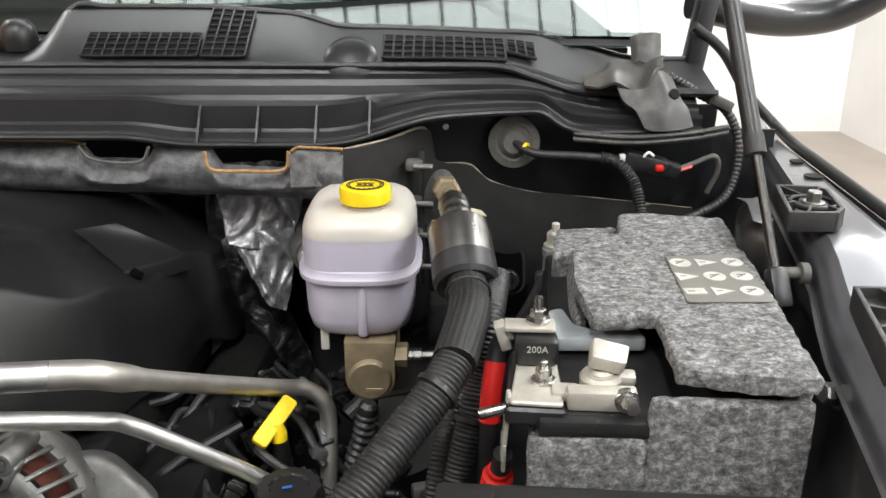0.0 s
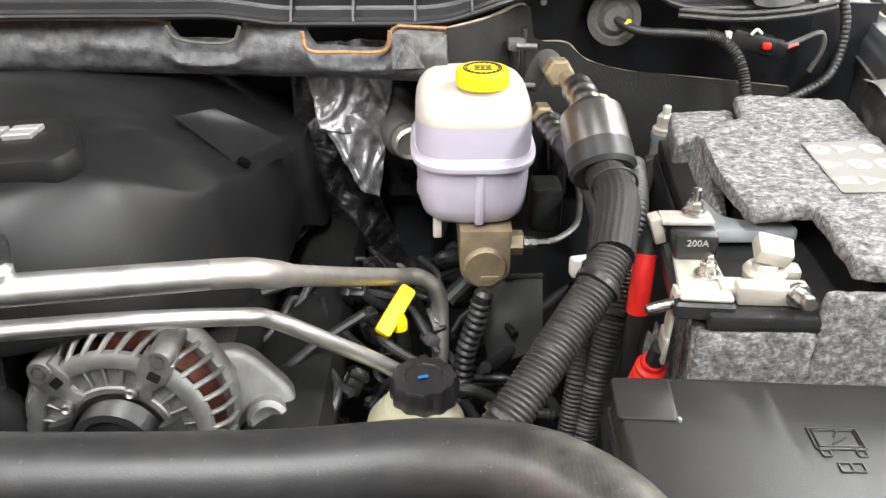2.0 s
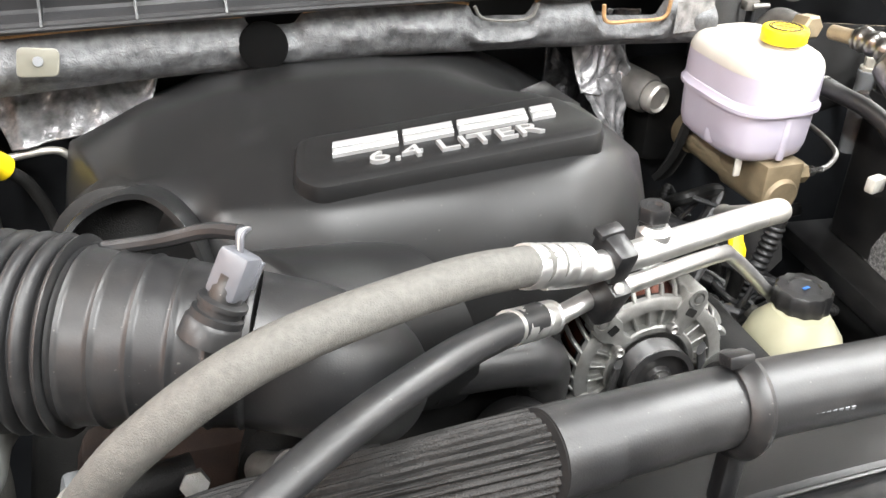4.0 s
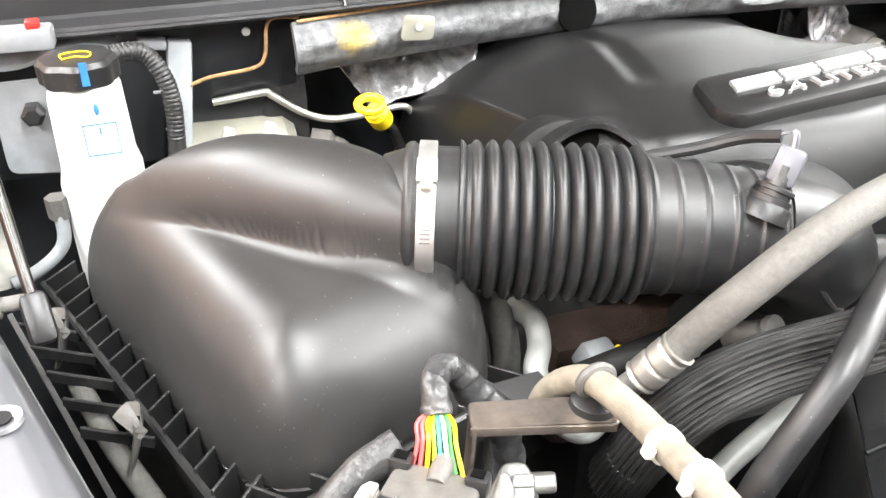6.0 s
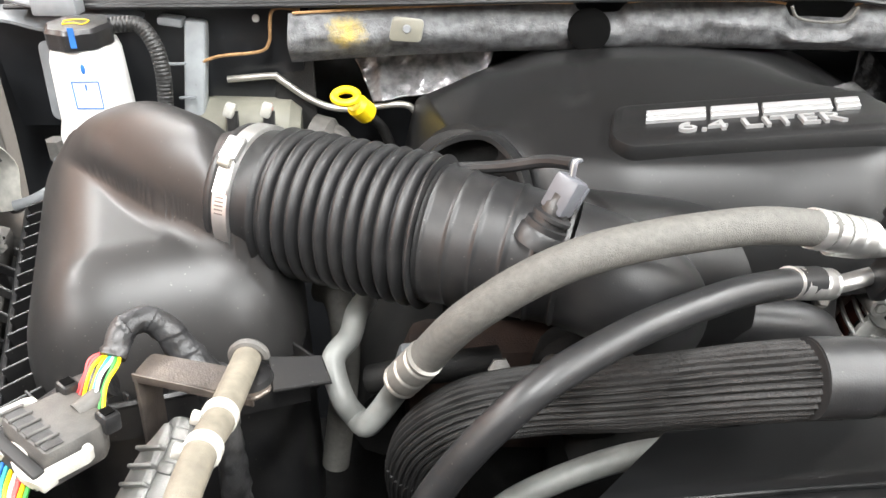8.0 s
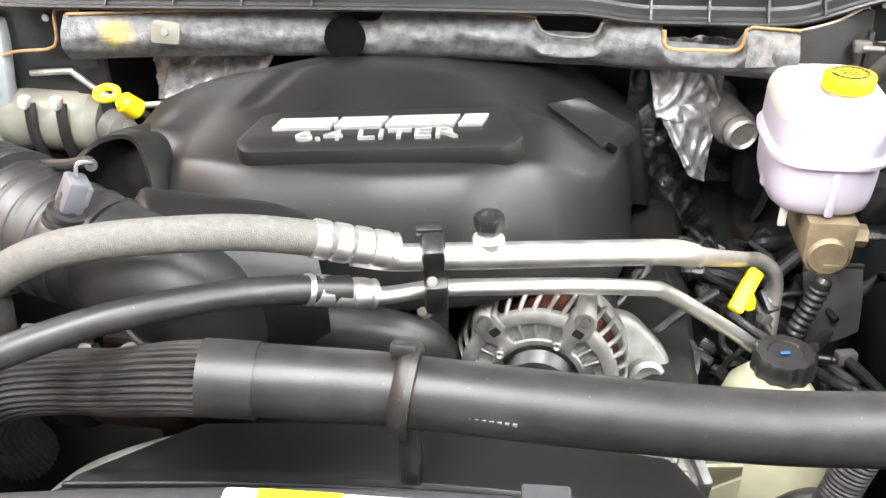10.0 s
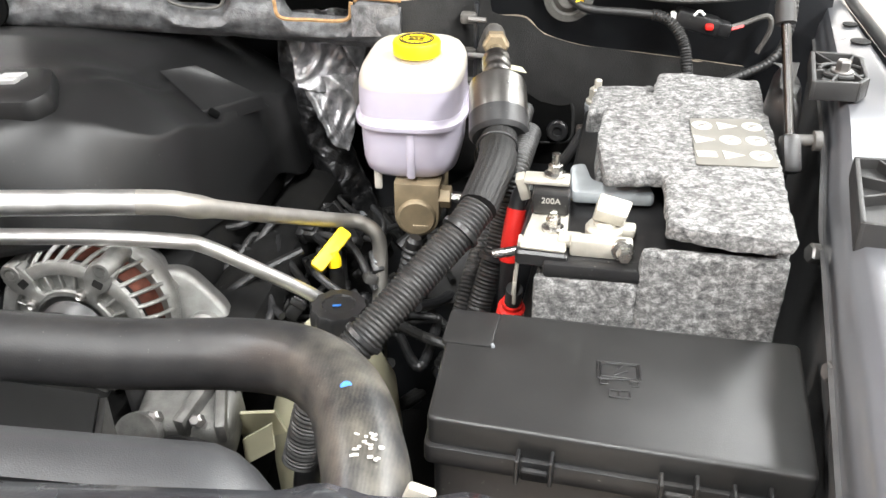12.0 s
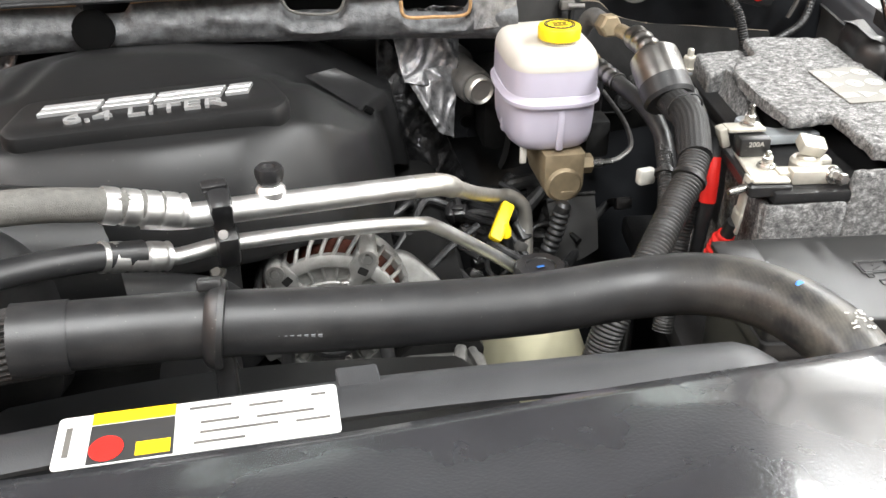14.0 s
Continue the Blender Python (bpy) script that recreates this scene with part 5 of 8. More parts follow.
part("cap", lathe([(0.0095, 0.008), (0.0095, 0.014), (0.0105, 0.015), (0.0112, 0.022), (0.0102, 0.025), (0.006, 0.025), (0.005, 0.0225)], pose(-0.379, 0.478, 1.243), 24, wobble=lambda a, z: 1 + 0.05 * math.cos(6 * a)), "plastic", port)
clip = thing("pipe_clip", (-0.418, 0.462, 1.19), "black plastic clip holding two pipes together", "clip")
part("upper_jaw", box((0.018, 0.03, 0.03), pose(-0.418, 0.459, 1.246, 20, 0, 12), 0.005), "plastic", clip)
part("lower_jaw", box((0.018, 0.024, 0.04), pose(-0.417, 0.462, 1.210, 25, 0, 12), 0.005), "plastic", clip)
part("tooth", box((0.02, 0.01, 0.007), pose(-0.421, 0.463, 1.262, 15, 0, 12), 0.002), "plastic", clip)
part("screw", lathe([(0.004, 0), (0.004, 0.003)], along((-0.417, 0.449, 1.226), (-0.417, 0.43, 1.236)), 12), "bolt", clip)

# ---- coolant hoses ----
RAD = [(-0.533, 0.308, 1.240), (-0.48, 0.315, 1.236), (-0.417, 0.324, 1.229), (-0.304, 0.332, 1.218), (-0.196, 0.338, 1.213), (-0.12, 0.338, 1.219), (-0.075, 0.322, 1.228), (-0.045, 0.292, 1.234), (-0.028, 0.255, 1.235), (-0.018, 0.222, 1.228), (-0.015, 0.18, 1.205)]
SLV = [(-0.515, 0.311, 1.238), (-0.56, 0.325, 1.222), (-0.62, 0.352, 1.19), (-0.675, 0.372, 1.168), (-0.72, 0.375, 1.155), (-0.75, 0.382, 1.125), (-0.762, 0.395, 1.085), (-0.764, 0.41, 1.05)]
radhose = thing("radiator_hose", (-0.3, 0.33, 1.1), "thick black rubber radiator hose across the engine front", "hose")
part("tube", sweep(RAD, 0.0222, 140, 28), worn_hose, radhose)
part("collar", sweep([(-0.533, 0.308, 1.240), (-0.50, 0.3125, 1.237)], 0.0236, 8, 28), "rubber", radhose)
part("ribbed_sleeve", sweep(SLV, lambda s, d, a: 0.0240 - 0.0022 * abs(math.cos(15 * a + 0.5 * math.sin(d * 40))) ** 5 - 0.0006 * abs(math.sin(31 * a)) ** 6, 90, 240), "braid", radhose, "ribbed black fabric sleeve")
part("sleeve_cuff", sweep([(-0.762, 0.393, 1.09), (-0.764, 0.41, 1.045)], lambda s, d, a: 0.0225 + 0.0012 * math.cos(30 * a), 8, 90), "plastic", radhose)
for k in range(7):
    part("print", box((0.0026, 0.0006, 0.0028), pose(-0.372 + 0.0045 * k, 0.3062 + 0.0002 * k, 1.2265 - 0.0004 * k, 10, 0, 0)), "greyplastic", radhose, "faint printed mark")
part("blue_dot", lathe([(0.0035, 0), (0.0028, 0.0008)], along((-0.0375, 0.2715, 1.2565), (-0.0375, 0.25, 1.30)), 12), "blue", radhose, "blue paint dot")
scribe = random.Random(3)
for k in range(26):
    c = Vector((-0.026 + 0.014 * scribe.random(), 0.2385 - 0.013 * scribe.random(), 0))
    c.z = 1.2575 - 0.28 * (0.2385 - c.y) - 28 * (c.x + 0.019) ** 2
    part("stamp", box((0.0010 + 0.0022 * scribe.random(), 0.0008 + 0.0010 * scribe.random(), 0.0008), Matrix.Translation(c) @ pose(0, 0, 0, 14, 0, 60 * scribe.random() - 30), 0.0003, 1), "dirtywhite", radhose, "smudged white stamp")
part("spring_clamp", sweep([Vector((-0.016, 0.215, 1.225)) + Matrix.Rotation(radians(-62), 3, "X") @ Vector((0.0245 * math.cos(k * math.pi / 16), 0.0245 * math.sin(k * math.pi / 16), 0)) for k in range(33)], 0.004, 90, 8, squash=1.2), "steel", radhose, "bright spring clamp")
part("clamp_ear", box((0.014, 0.006, 0.012), pose(0.008, 0.215, 1.243, 0, 20, 0), 0.002), "zinc", radhose)
hclip = thing("hose_clip", (-0.41, 0.32, 1.17), "black plastic strap clip round the radiator hose", "clip")
part("strap", sweep([Vector((-0.413, 0.3245, 1.2287)) + Matrix.Rotation(radians(98), 3, "Y") @ Vector((0.0245 * math.cos(k * math.pi / 16), 0.0245 * math.sin(k * math.pi / 16), 0)) for k in range(33)], 0.0048, 90, 8, squash=1.6), "plastic", hclip)
part("latch", box((0.016, 0.012, 0.008), pose(-0.413, 0.329, 1.257, -20, 0, 0), 0.002), "plastic", hclip)
part("stem", box((0.014, 0.012, 0.05), pose(-0.41, 0.318, 1.185), 0.003), "plastic", hclip)


# ---- battery in its felt jacket ----
battery = thing("battery", (0.15, 0.64, 1.0), "black car battery wrapped in a grey felt jacket", "battery")
part("case", prism(rounded([(0.066, 0.488), (0.226, 0.486), (0.256, 0.785), (0.098, 0.795)], 0.008), 1.0, 1.192, 0.004, 2), "plastic", battery)
part("case_lid", prism(rounded([(0.068, 0.491), (0.224, 0.489), (0.254, 0.782), (0.1, 0.792)], 0.008), 1.192, 1.207, 0.003, 2), "plastic", battery)
part("terminal_shelf", box((0.075, 0.05, 0.012), pose(0.1, 0.507, 1.2, 0, 0, -3), 0.003), "plastic", battery)
part("carry_handle", prism(rounded([(0.082, 0.572), (0.082, 0.625), (0.095, 0.63), (0.1, 0.598), (0.115, 0.59), (0.128, 0.598), (0.146, 0.598), (0.15, 0.572)], 0.006), 1.211, 1.222, 0.003, 2), "clearplastic", battery, "cloudy grey plastic carry handle")


def felt(name, poly, z0, z1, seed):
    """A felt board with a fuzzy, uneven surface."""
    bm = prism(rounded([(p[0], p[1]) for p in poly], 0.006), z0, z1, 0.0035, 2)
    bmesh.ops.triangulate(bm, faces=bm.faces)
    for size in (0.05, 0.03, 0.016, 0.009, 0.006):
        bmesh.ops.subdivide_edges(bm, edges=[e for e in bm.edges if e.calc_length() > size], cuts=1)
        bmesh.ops.triangulate(bm, faces=[f for f in bm.faces if len(f.verts) > 3])
    for v in bm.verts:
        k = noise.noise_vector(v.co * 45 + Vector((seed, 0, 0)))
        j = noise.noise_vector(v.co * 170 + Vector((seed, 7, 0)))
        v.co += k * 0.0011 + j * 0.0013
    return part(name, bm, "felt", battery, "mottled grey felt board")


LID = [(0.106, 0.562), (0.153, 0.568), (0.147, 0.484), (0.190, 0.474), (0.234, 0.470), (0.250, 0.620), (0.268, 0.794), (0.171, 0.806), (0.160, 0.747), (0.128, 0.730), (0.112, 0.700), (0.104, 0.640)]
felt("felt_lid", LID, 1.2315, 1.2445, 1)
felt("felt_front", [(0.131, 0.4795), (0.2345, 0.474), (0.2345, 0.483), (0.132, 0.488)], 1.0, 1.2235, 2)
felt("felt_front_low", [(0.0555, 0.4835), (0.1315, 0.4795), (0.132, 0.488), (0.056, 0.4925)], 1.0, 1.194, 3)
felt("felt_side", [(0.2255, 0.483), (0.2345, 0.483), (0.2665, 0.79), (0.2575, 0.79)], 1.0, 1.2305, 4)
felt("felt_side", [(0.0555, 0.492), (0.0645, 0.492), (0.0865, 0.61), (0.0775, 0.612)], 1.0, 1.19, 5)
# raised rear half of the inner side, leaning in
part("felt_flap", sheet(14, 12, lambda u, v: Vector((0.070 + 0.022 * u + 0.034 * v ** 2 * (1 - 0.25 * u), 0.605 + 0.12 * u + 0.004 * v, 1.0 + (0.235 - 0.028 * (1 - u) ** 2) * v)) + noise.noise_vector((u * 5, v * 8, 3)) * 0.0015, 0.008), "felt", battery, "mottled grey felt board")
felt("felt_rear", [(0.098, 0.728), (0.161, 0.747), (0.171, 0.806), (0.11, 0.80)], 1.0, 1.2305, 6)
# smoked label with pale warning signs
LAB = Matrix.Translation((0.2135, 0.634, 1.2452)) @ pose(0, 0, 0, 0, 0, 1.5)
lab = part("warning_label", prism(rounded([(-0.035, -0.049), (0.030, -0.050), (0.035, 0.050), (-0.026, 0.047)], 0.003), 0, 0.0008, m=LAB), "labelgrey", battery, "smoked label with pale warning signs")
for r in range(3):
    for c in range(3):
        x, y = -0.021 + 0.0215 * c + 0.0028 * r * -1 + 0.003, 0.031 - 0.0305 * r
        round_sign = (r, c) in ((0, 0), (0, 2), (1, 1), (1, 2), (2, 2))
        bm = bmesh.new()
        if round_sign:
            lathe([(0.0088, 0.0008), (0.0086, 0.0014)], LAB @ pose(x, y, 0) @ Matrix.Diagonal((1, 1.05, 1, 1)), 24, bm)
        elif (r, c) == (2, 0):
            prism([(x - 0.008, y - 0.005), (x + 0.008, y - 0.005), (x + 0.008, y + 0.006), (x - 0.008, y + 0.006)], 0.0008, 0.0014, m=LAB, bm=bm)
        else:
            prism([(x - 0.008, y - 0.008), (x + 0.009, y), (x - 0.008, y + 0.008)], 0.0008, 0.0014, m=LAB, bm=bm)
        sign = part("sign", bm, "dirtywhite", lab, "pale printed warning sign")
        bm = bmesh.new()
        if round_sign:
            box((0.011, 0.0014, 0.0004), LAB @ pose(x, y, 0.0015, 0, 0, 38), bm=bm)
            box((0.007, 0.0012, 0.0004), LAB @ pose(x, y + 0.002, 0.0015, 0, 0, 5), bm=bm)
            part("bar", bm, "labelgrey", lab)
        else:
            box((0.005, 0.0012, 0.0004), LAB @ pose(x - 0.003, y, 0.0015), bm=bm)
            part("bar", bm, "labelgrey", lab)

# terminal with fuse block
terminal = thing("battery_terminal", (0.1, 0.51, 1.207), "tinned battery terminal clamp with a bolted fuse block", "battery terminal")
part("post", lathe([(0.0095, 0), (0.0085, 0.016), (0.006, 0.018)], pose(0.107, 0.522, 1.206), 24), "zinc", terminal)
part("clamp_ring", lathe([(0.014, 0), (0.0145, 0.009), (0.0125, 0.012)], pose(0.107, 0.522, 1.209), 28), "zinc", terminal)
part("clamp_jaw", box((0.046, 0.014, 0.014), pose(0.104, 0.500, 1.214, 0, 0, -4), 0.0025), "zinc", terminal)
part("clamp_ear", box((0.026, 0.014, 0.008), pose(0.118, 0.524, 1.2165, 0, 0, -8), 0.0025), "zinc", terminal)
part("wedge", prism(rounded([(-0.012, -0.011), (0.012, -0.009), (0.015, 0.012), (-0.011, 0.011)], 0.003), -0.002, 0.009, 0.0015, 2, pose(0.110, 0.526, 1.228, 12, 14, -6)), "zinc", terminal)
hexhead((0.119, 0.496, 1.215), (0.1195, 0.476, 1.2195), 0.0055, terminal, "steel", "nut")
part("neck", box((0.018, 0.016, 0.007), pose(0.081, 0.508, 1.214, 0, 0, -4), 0.002), "zinc", terminal)
part("plate", prism(rounded([(0.043, 0.494), (0.078, 0.490), (0.081, 0.556), (0.054, 0.560)], 0.004), 1.2115, 1.215, 0.001, 1), "zinc", terminal)
part("carrier", prism(rounded([(0.040, 0.492), (0.080, 0.488), (0.083, 0.574), (0.050, 0.576)], 0.004), 1.1985, 1.211, 0.002, 1), "plastic", terminal)
fuse = part("fuse_body", box((0.030, 0.020, 0.019), pose(0.066, 0.551, 1.2245, 0, 0, -3), 0.003), "plastic", terminal, "black bolt-in fuse")
lettering("200A", 0.007, pose(0.0655, 0.5403, 1.2265, 90, 0, -3), "dirtywhite", terminal, "rating_lettering", 0.0002)
part("bus_bar", box((0.036, 0.018, 0.0035), pose(0.062, 0.563, 1.237, 0, 0, -3), 0.001), "zinc", terminal)
part("bus_tail", box((0.008, 0.014, 0.02), pose(0.043, 0.566, 1.228, 0, -18, 0), 0.0015), "zinc", terminal)
hexhead((0.068, 0.521, 1.215), (0.068, 0.521, 1.226), 0.0058, terminal, "steel", "nut")
part("stud", lathe([(0.0028, 0), (0.0028, 0.010), (0.0018, 0.011)], pose(0.068, 0.521, 1.22), 12), "steel", terminal)
hexhead((0.068, 0.566, 1.239), (0.068, 0.566, 1.249), 0.0058, terminal, "steel", "nut")
part("stud", lathe([(0.0032, 0), (0.0032, 0.013), (0.002, 0.0135)], pose(0.068, 0.566, 1.245), 12), "steel", terminal)
part("side_stud", lathe([(0.0038, 0), (0.0038, 0.02), (0.0028, 0.0215)], along((0.044, 0.502, 1.206), (0.03, 0.499, 1.204)), 14), "steel", terminal)
part("side_strap", box((0.003, 0.012, 0.05), pose(0.042, 0.505, 1.19, 0, 4, 0), 0.001), "zinc", terminal)
part("lug", box((0.003, 0.016, 0.024), pose(0.041, 0.508, 1.168, 10, 0, 0), 0.001), "zinc", terminal)
cable = thing("battery_cable", (0.037, 0.54, 1.1), "black battery cable with red heat-shrink sleeves", "cable")
part("jacket", sweep([(0.046, 0.572, 1.226), (0.040, 0.572, 1.214), (0.036, 0.562, 1.19), (0.034, 0.556, 1.16), (0.032, 0.56, 1.10)], 0.0068, 40, 14), "rubber", cable)
part("sleeve", sweep([(0.0385, 0.569, 1.205), (0.0355, 0.560, 1.183), (0.0342, 0.5565, 1.163)], 0.0082, 16, 16), "red", cable, "red heat-shrink sleeve")
cable2 = thing("battery_cable", (0.035, 0.52, 1.08), "short black cable with a red boot under the terminal", "cable")
part("jacket", sweep([(0.041, 0.510, 1.165), (0.040, 0.516, 1.15), (0.037, 0.524, 1.13), (0.034, 0.53, 1.07)], 0.0068, 30, 14), "rubber", cable2)
part("boot", sweep([(0.0395, 0.518, 1.148), (0.0385, 0.522, 1.136), (0.036, 0.526, 1.12)], lambda s, d, a: 0.0078 + 0.003 * smooth(0.0, 0.35, s) + 0.0008 * math.sin(d * 900), 24, 16), "red", cable2, "red plastic boot")
post = thing("jump_post", (0.112, 0.815, 1.1), "grey-white remote post with a domed nut behind the battery", "terminal post")
part("stalk", lathe([(0.010, 0), (0.012, 0.07), (0.0115, 0.095), (0.0125, 0.098), (0.0125, 0.104), (0.010, 0.106)], pose(0.112, 0.815, 1.100), 24), "greyplastic", post)
hexhead((0.112, 0.815, 1.205), (0.112, 0.815, 1.222), 0.0085, post, "zinc", "nut", 1.35)
part("stud", lathe([(0.004, 0), (0.004, 0.010), (0.003, 0.011)], pose(0.112, 0.815, 1.22), 14), "zinc", post)
part("clip", box((0.014, 0.012, 0.02), pose(0.099, 0.80, 1.175), 0.003), "brownplate", post, "small dark reddish clip")
part("cable", sweep([(0.10, 0.80, 1.18), (0.085, 0.76, 1.17), (0.06, 0.70, 1.16), (0.045, 0.65, 1.15)], 0.0055, 30, 10), "rubber", post)
tray = thing("battery_tray", (0.15, 0.64, 0.9), "black plastic battery tray bolted to the inner fender", "tray")
part("shelf", box((0.24, 0.36, 0.03), pose(0.155, 0.64, 0.984, 0, 0, -6), 0.006), "plastic", tray)
part("leg", box((0.2, 0.3, 0.36), pose(0.155, 0.64, 0.79, 0, 0, -6), 0.02), "dark", tray)

# ---- fuse and relay box ----
fusebox = thing("fuse_box", (0.115, 0.39, 0.95), "black plastic fuse box with a flat lid and moulded symbols", "fuse box")
FB = [(-0.0075, 0.3455), (0.2265, 0.3185), (0.2445, 0.450), (0.040, 0.463), (-0.003, 0.461)]
part("lid", prism(rounded(FB, 0.006), 1.150, 1.173, 0.003, 3), "lidplastic", fusebox)
part("lid_skirt", prism(rounded([(-0.0095, 0.342), (0.2285, 0.315), (0.247, 0.452), (0.04, 0.466), (-0.005, 0.464)], 0.006), 1.137, 1.152, 0.002, 2), "plastic", fusebox)
part("body", prism(rounded([(-0.004, 0.35), (0.222, 0.324), (0.24, 0.446), (0.04, 0.46), (0.0, 0.457)], 0.006), 0.98, 1.140, 0.002, 2), "plastic", fusebox)
part("corner_tab", prism(rounded([(-0.007, 0.424), (0.029, 0.421), (0.033, 0.462), (-0.004, 0.464)], 0.004), 1.170, 1.1746, 0.0012, 2), "lidplastic", fusebox)
part("chip", box((0.0025, 0.0035, 0.003), pose(0.0295, 0.4225, 1.1738, 0, 0, 20), 0.0008), "greyplastic", fusebox, "scuffed pale corner")
for cx, cy in ((0.062, 0.333), (0.148, 0.323), (0.19, 0.318)):
    for dx in (-0.0105, 0.0105):
        part("latch_post", box((0.0025, 0.012, 0.02), pose(cx + dx, cy - 0.003, 1.152, 0, 0, -6.6), 0.0006, 1), "plastic", fusebox)
    part("latch_tongue", box((0.017, 0.004, 0.012), pose(cx, cy - 0.006, 1.149, 20, 0, -6.6), 0.001, 1), "plastic", fusebox)


def outline_rect(w, h, t, m, parent, name="moulded_symbol"):
    bm = bmesh.new()
    for dx, dy, sx, sy in ((0, h / 2, w, t), (0, -h / 2, w, t), (w / 2, 0, t, h), (-w / 2, 0, t, h)):
        box((sx, sy, 0.0012), m @ pose(dx, dy, 0), 0.0003, 1, bm)
    return part(name, bm, "plastic", parent)


SYM = pose(0.116, 0.405, 1.1735, 0, 0, -2)
outline_rect(0.028, 0.018, 0.0014, SYM, fusebox)
outline_rect(0.024, 0.014, 0.0008, SYM, fusebox)
part("moulded_symbol", box((0.011, 0.0013, 0.0012), SYM @ pose(0.001, -0.002, 0, 0, 0, 32), 0.0003, 1), "plastic", fusebox)
part("moulded_symbol", box((0.006, 0.0013, 0.0012), SYM @ pose(0.001, 0.004, 0, 0, 0, 55), 0.0003, 1), "plastic", fusebox)
for dx, dy, w, h in ((-0.010, -0.0125, 0.005, 0.005), (0.010, -0.0125, 0.005, 0.005), (-0.0035, -0.024, 0.0065, 0.007), (0.0035, -0.024, 0.0065, 0.007)):
    outline_rect(w, h, 0.001, SYM @ pose(dx, dy, 0), fusebox)

# ---- brake fluid reservoir and master cylinder ----
def loft(levels, centre, p=3.4, n=72, lean=0.0):
    """Rounded-square rings (half width, half depth, z), capped."""
    bm = bmesh.new()
    rings = []
    for hx, hy, z in levels:
        ring = []
        for k in range(n):
            a = 2 * math.pi * k / n
            c, s = math.cos(a), math.sin(a)
            r = 1 / (abs(c / hx) ** p + abs(s / hy) ** p) ** (1 / p)
            ring.append(bm.verts.new((centre[0] + r * c, centre[1] + r * s, z)))
        rings.append(ring)
    for a, b in zip(rings, rings[1:]):
        for k in range(n):
            bm.faces.new((a[k], a[(k + 1) % n], b[(k + 1) % n], b[k]))
    bm.faces.new(rings[0][::-1])
    bm.faces.new(rings[-1])
    return bm


RC = (-0.0775, 0.786)
reservoir = thing("brake_reservoir", (-0.0755, 0.772, 1.15), "milky plastic brake fluid reservoir with a yellow cap", "reservoir")
part("lower_tank", loft([(0.0315, 0.050, 1.150), (0.042, 0.060, 1.1515), (0.04777, 0.0655, 1.157), (0.0504, 0.068, 1.167), (0.05145, 0.069, 1.185), (0.05187, 0.0695, 1.206)], RC, 3.8), "res", reservoir)
part("seam_flange", loft([(0.05198, 0.0705, 1.2045), (0.05723, 0.075, 1.206), (0.05754, 0.0753, 1.2105), (0.05513, 0.0733, 1.213), (0.05407, 0.0725, 1.217), (0.05145, 0.070, 1.2185)], RC), "res", reservoir)
part("upper_tank", loft([(0.05271, 0.0708, 1.216), (0.05271, 0.0708, 1.23), (0.05229, 0.0702, 1.246)], RC, 3.8), "res", reservoir)
part("tank_top", loft([(0.0524, 0.0703, 1.2455), (0.05166, 0.0697, 1.251), (0.04988, 0.068, 1.2565), (0.0462, 0.0645, 1.2615), (0.04095, 0.059, 1.2648), (0.0315, 0.048, 1.2668), (0.0126, 0.018, 1.2680)], RC, 3.8), "restop", reservoir, "yellowed milky tank top")
part("neck", lathe([(0.019, 0), (0.0195, 0.004), (0.017, 0.006), (0.017, 0.012)], pose(-0.0705, 0.757, 1.2645), 28), "restop", reservoir)
rcap = part("cap", lathe([(0.021, 0), (0.0232, 0.001), (0.0236, 0.012), (0.0225, 0.0145), (0.0195, 0.0155), (0.019, 0.0148)], pose(-0.0705, 0.757, 1.2712), 72, wobble=lambda a, z: 1 + 0.008 * math.cos(36 * a)), "yellow", reservoir, "yellow ribbed screw cap")
CAPM = pose(-0.0705, 0.757, 1.2868)
part("ring_print", sweep([CAPM @ Vector((0.0165 * math.cos(k * math.pi / 12), 0.0165 * math.sin(k * math.pi / 12), 0)) for k in range(25)], 0.0007, 50, 6), "ink", rcap, "black printed ring")
for k in range(18):
    part("printed_mark", box((0.0022, 0.0012, 0.0006), CAPM @ Matrix.Rotation(k * math.pi / 9, 4, "Z") @ pose(0, 0.0142, 0)), "ink", rcap)
for a, b, w in ((0, 0.005, 0.016), (0, -0.005, 0.016), (-0.005, 0, 0.004), (0.005, 0, 0.004), (0, 0, 0.003)):
    part("printed_mark", box((w, 0.0012, 0.0006), CAPM @ pose(a, b, 0)), "ink", rcap)
part("rib", box((0.009, 0.006, 0.05), pose(-0.073, 0.7185, 1.178), 0.003), "res", reservoir)
for dx in (-0.033, 0.026):
    part("mount_tab", box((0.008, 0.004, 0.022), pose(RC[0] + dx, 0.735, 1.143), 0.0015), "restop", reservoir)
part("side_pocket", box((0.02, 0.02, 0.018), pose(-0.118, 0.772, 1.166, 0, 0, 20), 0.004), "res", reservoir)
master = thing("master_cylinder", (-0.068, 0.78, 1.08), "tan anodised brake master cylinder below the reservoir", "master cylinder")
part("bore", lathe([(0.018, -0.004), (0.0205, -0.001), (0.0215, 0.006), (0.0215, 0.03), (0.0225, 0.032), (0.0225, 0.16), (0.026, 0.162), (0.026, 0.18)], along((-0.067, 0.710, 1.1135), (-0.07, 0.90, 1.12)), 40), "brown", master)
U_FACE = [(-0.0235, 0.036), (-0.0235, 0.0)] + [(0.0235 * math.cos(math.pi * (1 + k / 14)), 0.0235 * math.sin(math.pi * (1 + k / 14))) for k in range(1, 14)] + [(0.0235, 0.0), (0.0235, 0.036)]
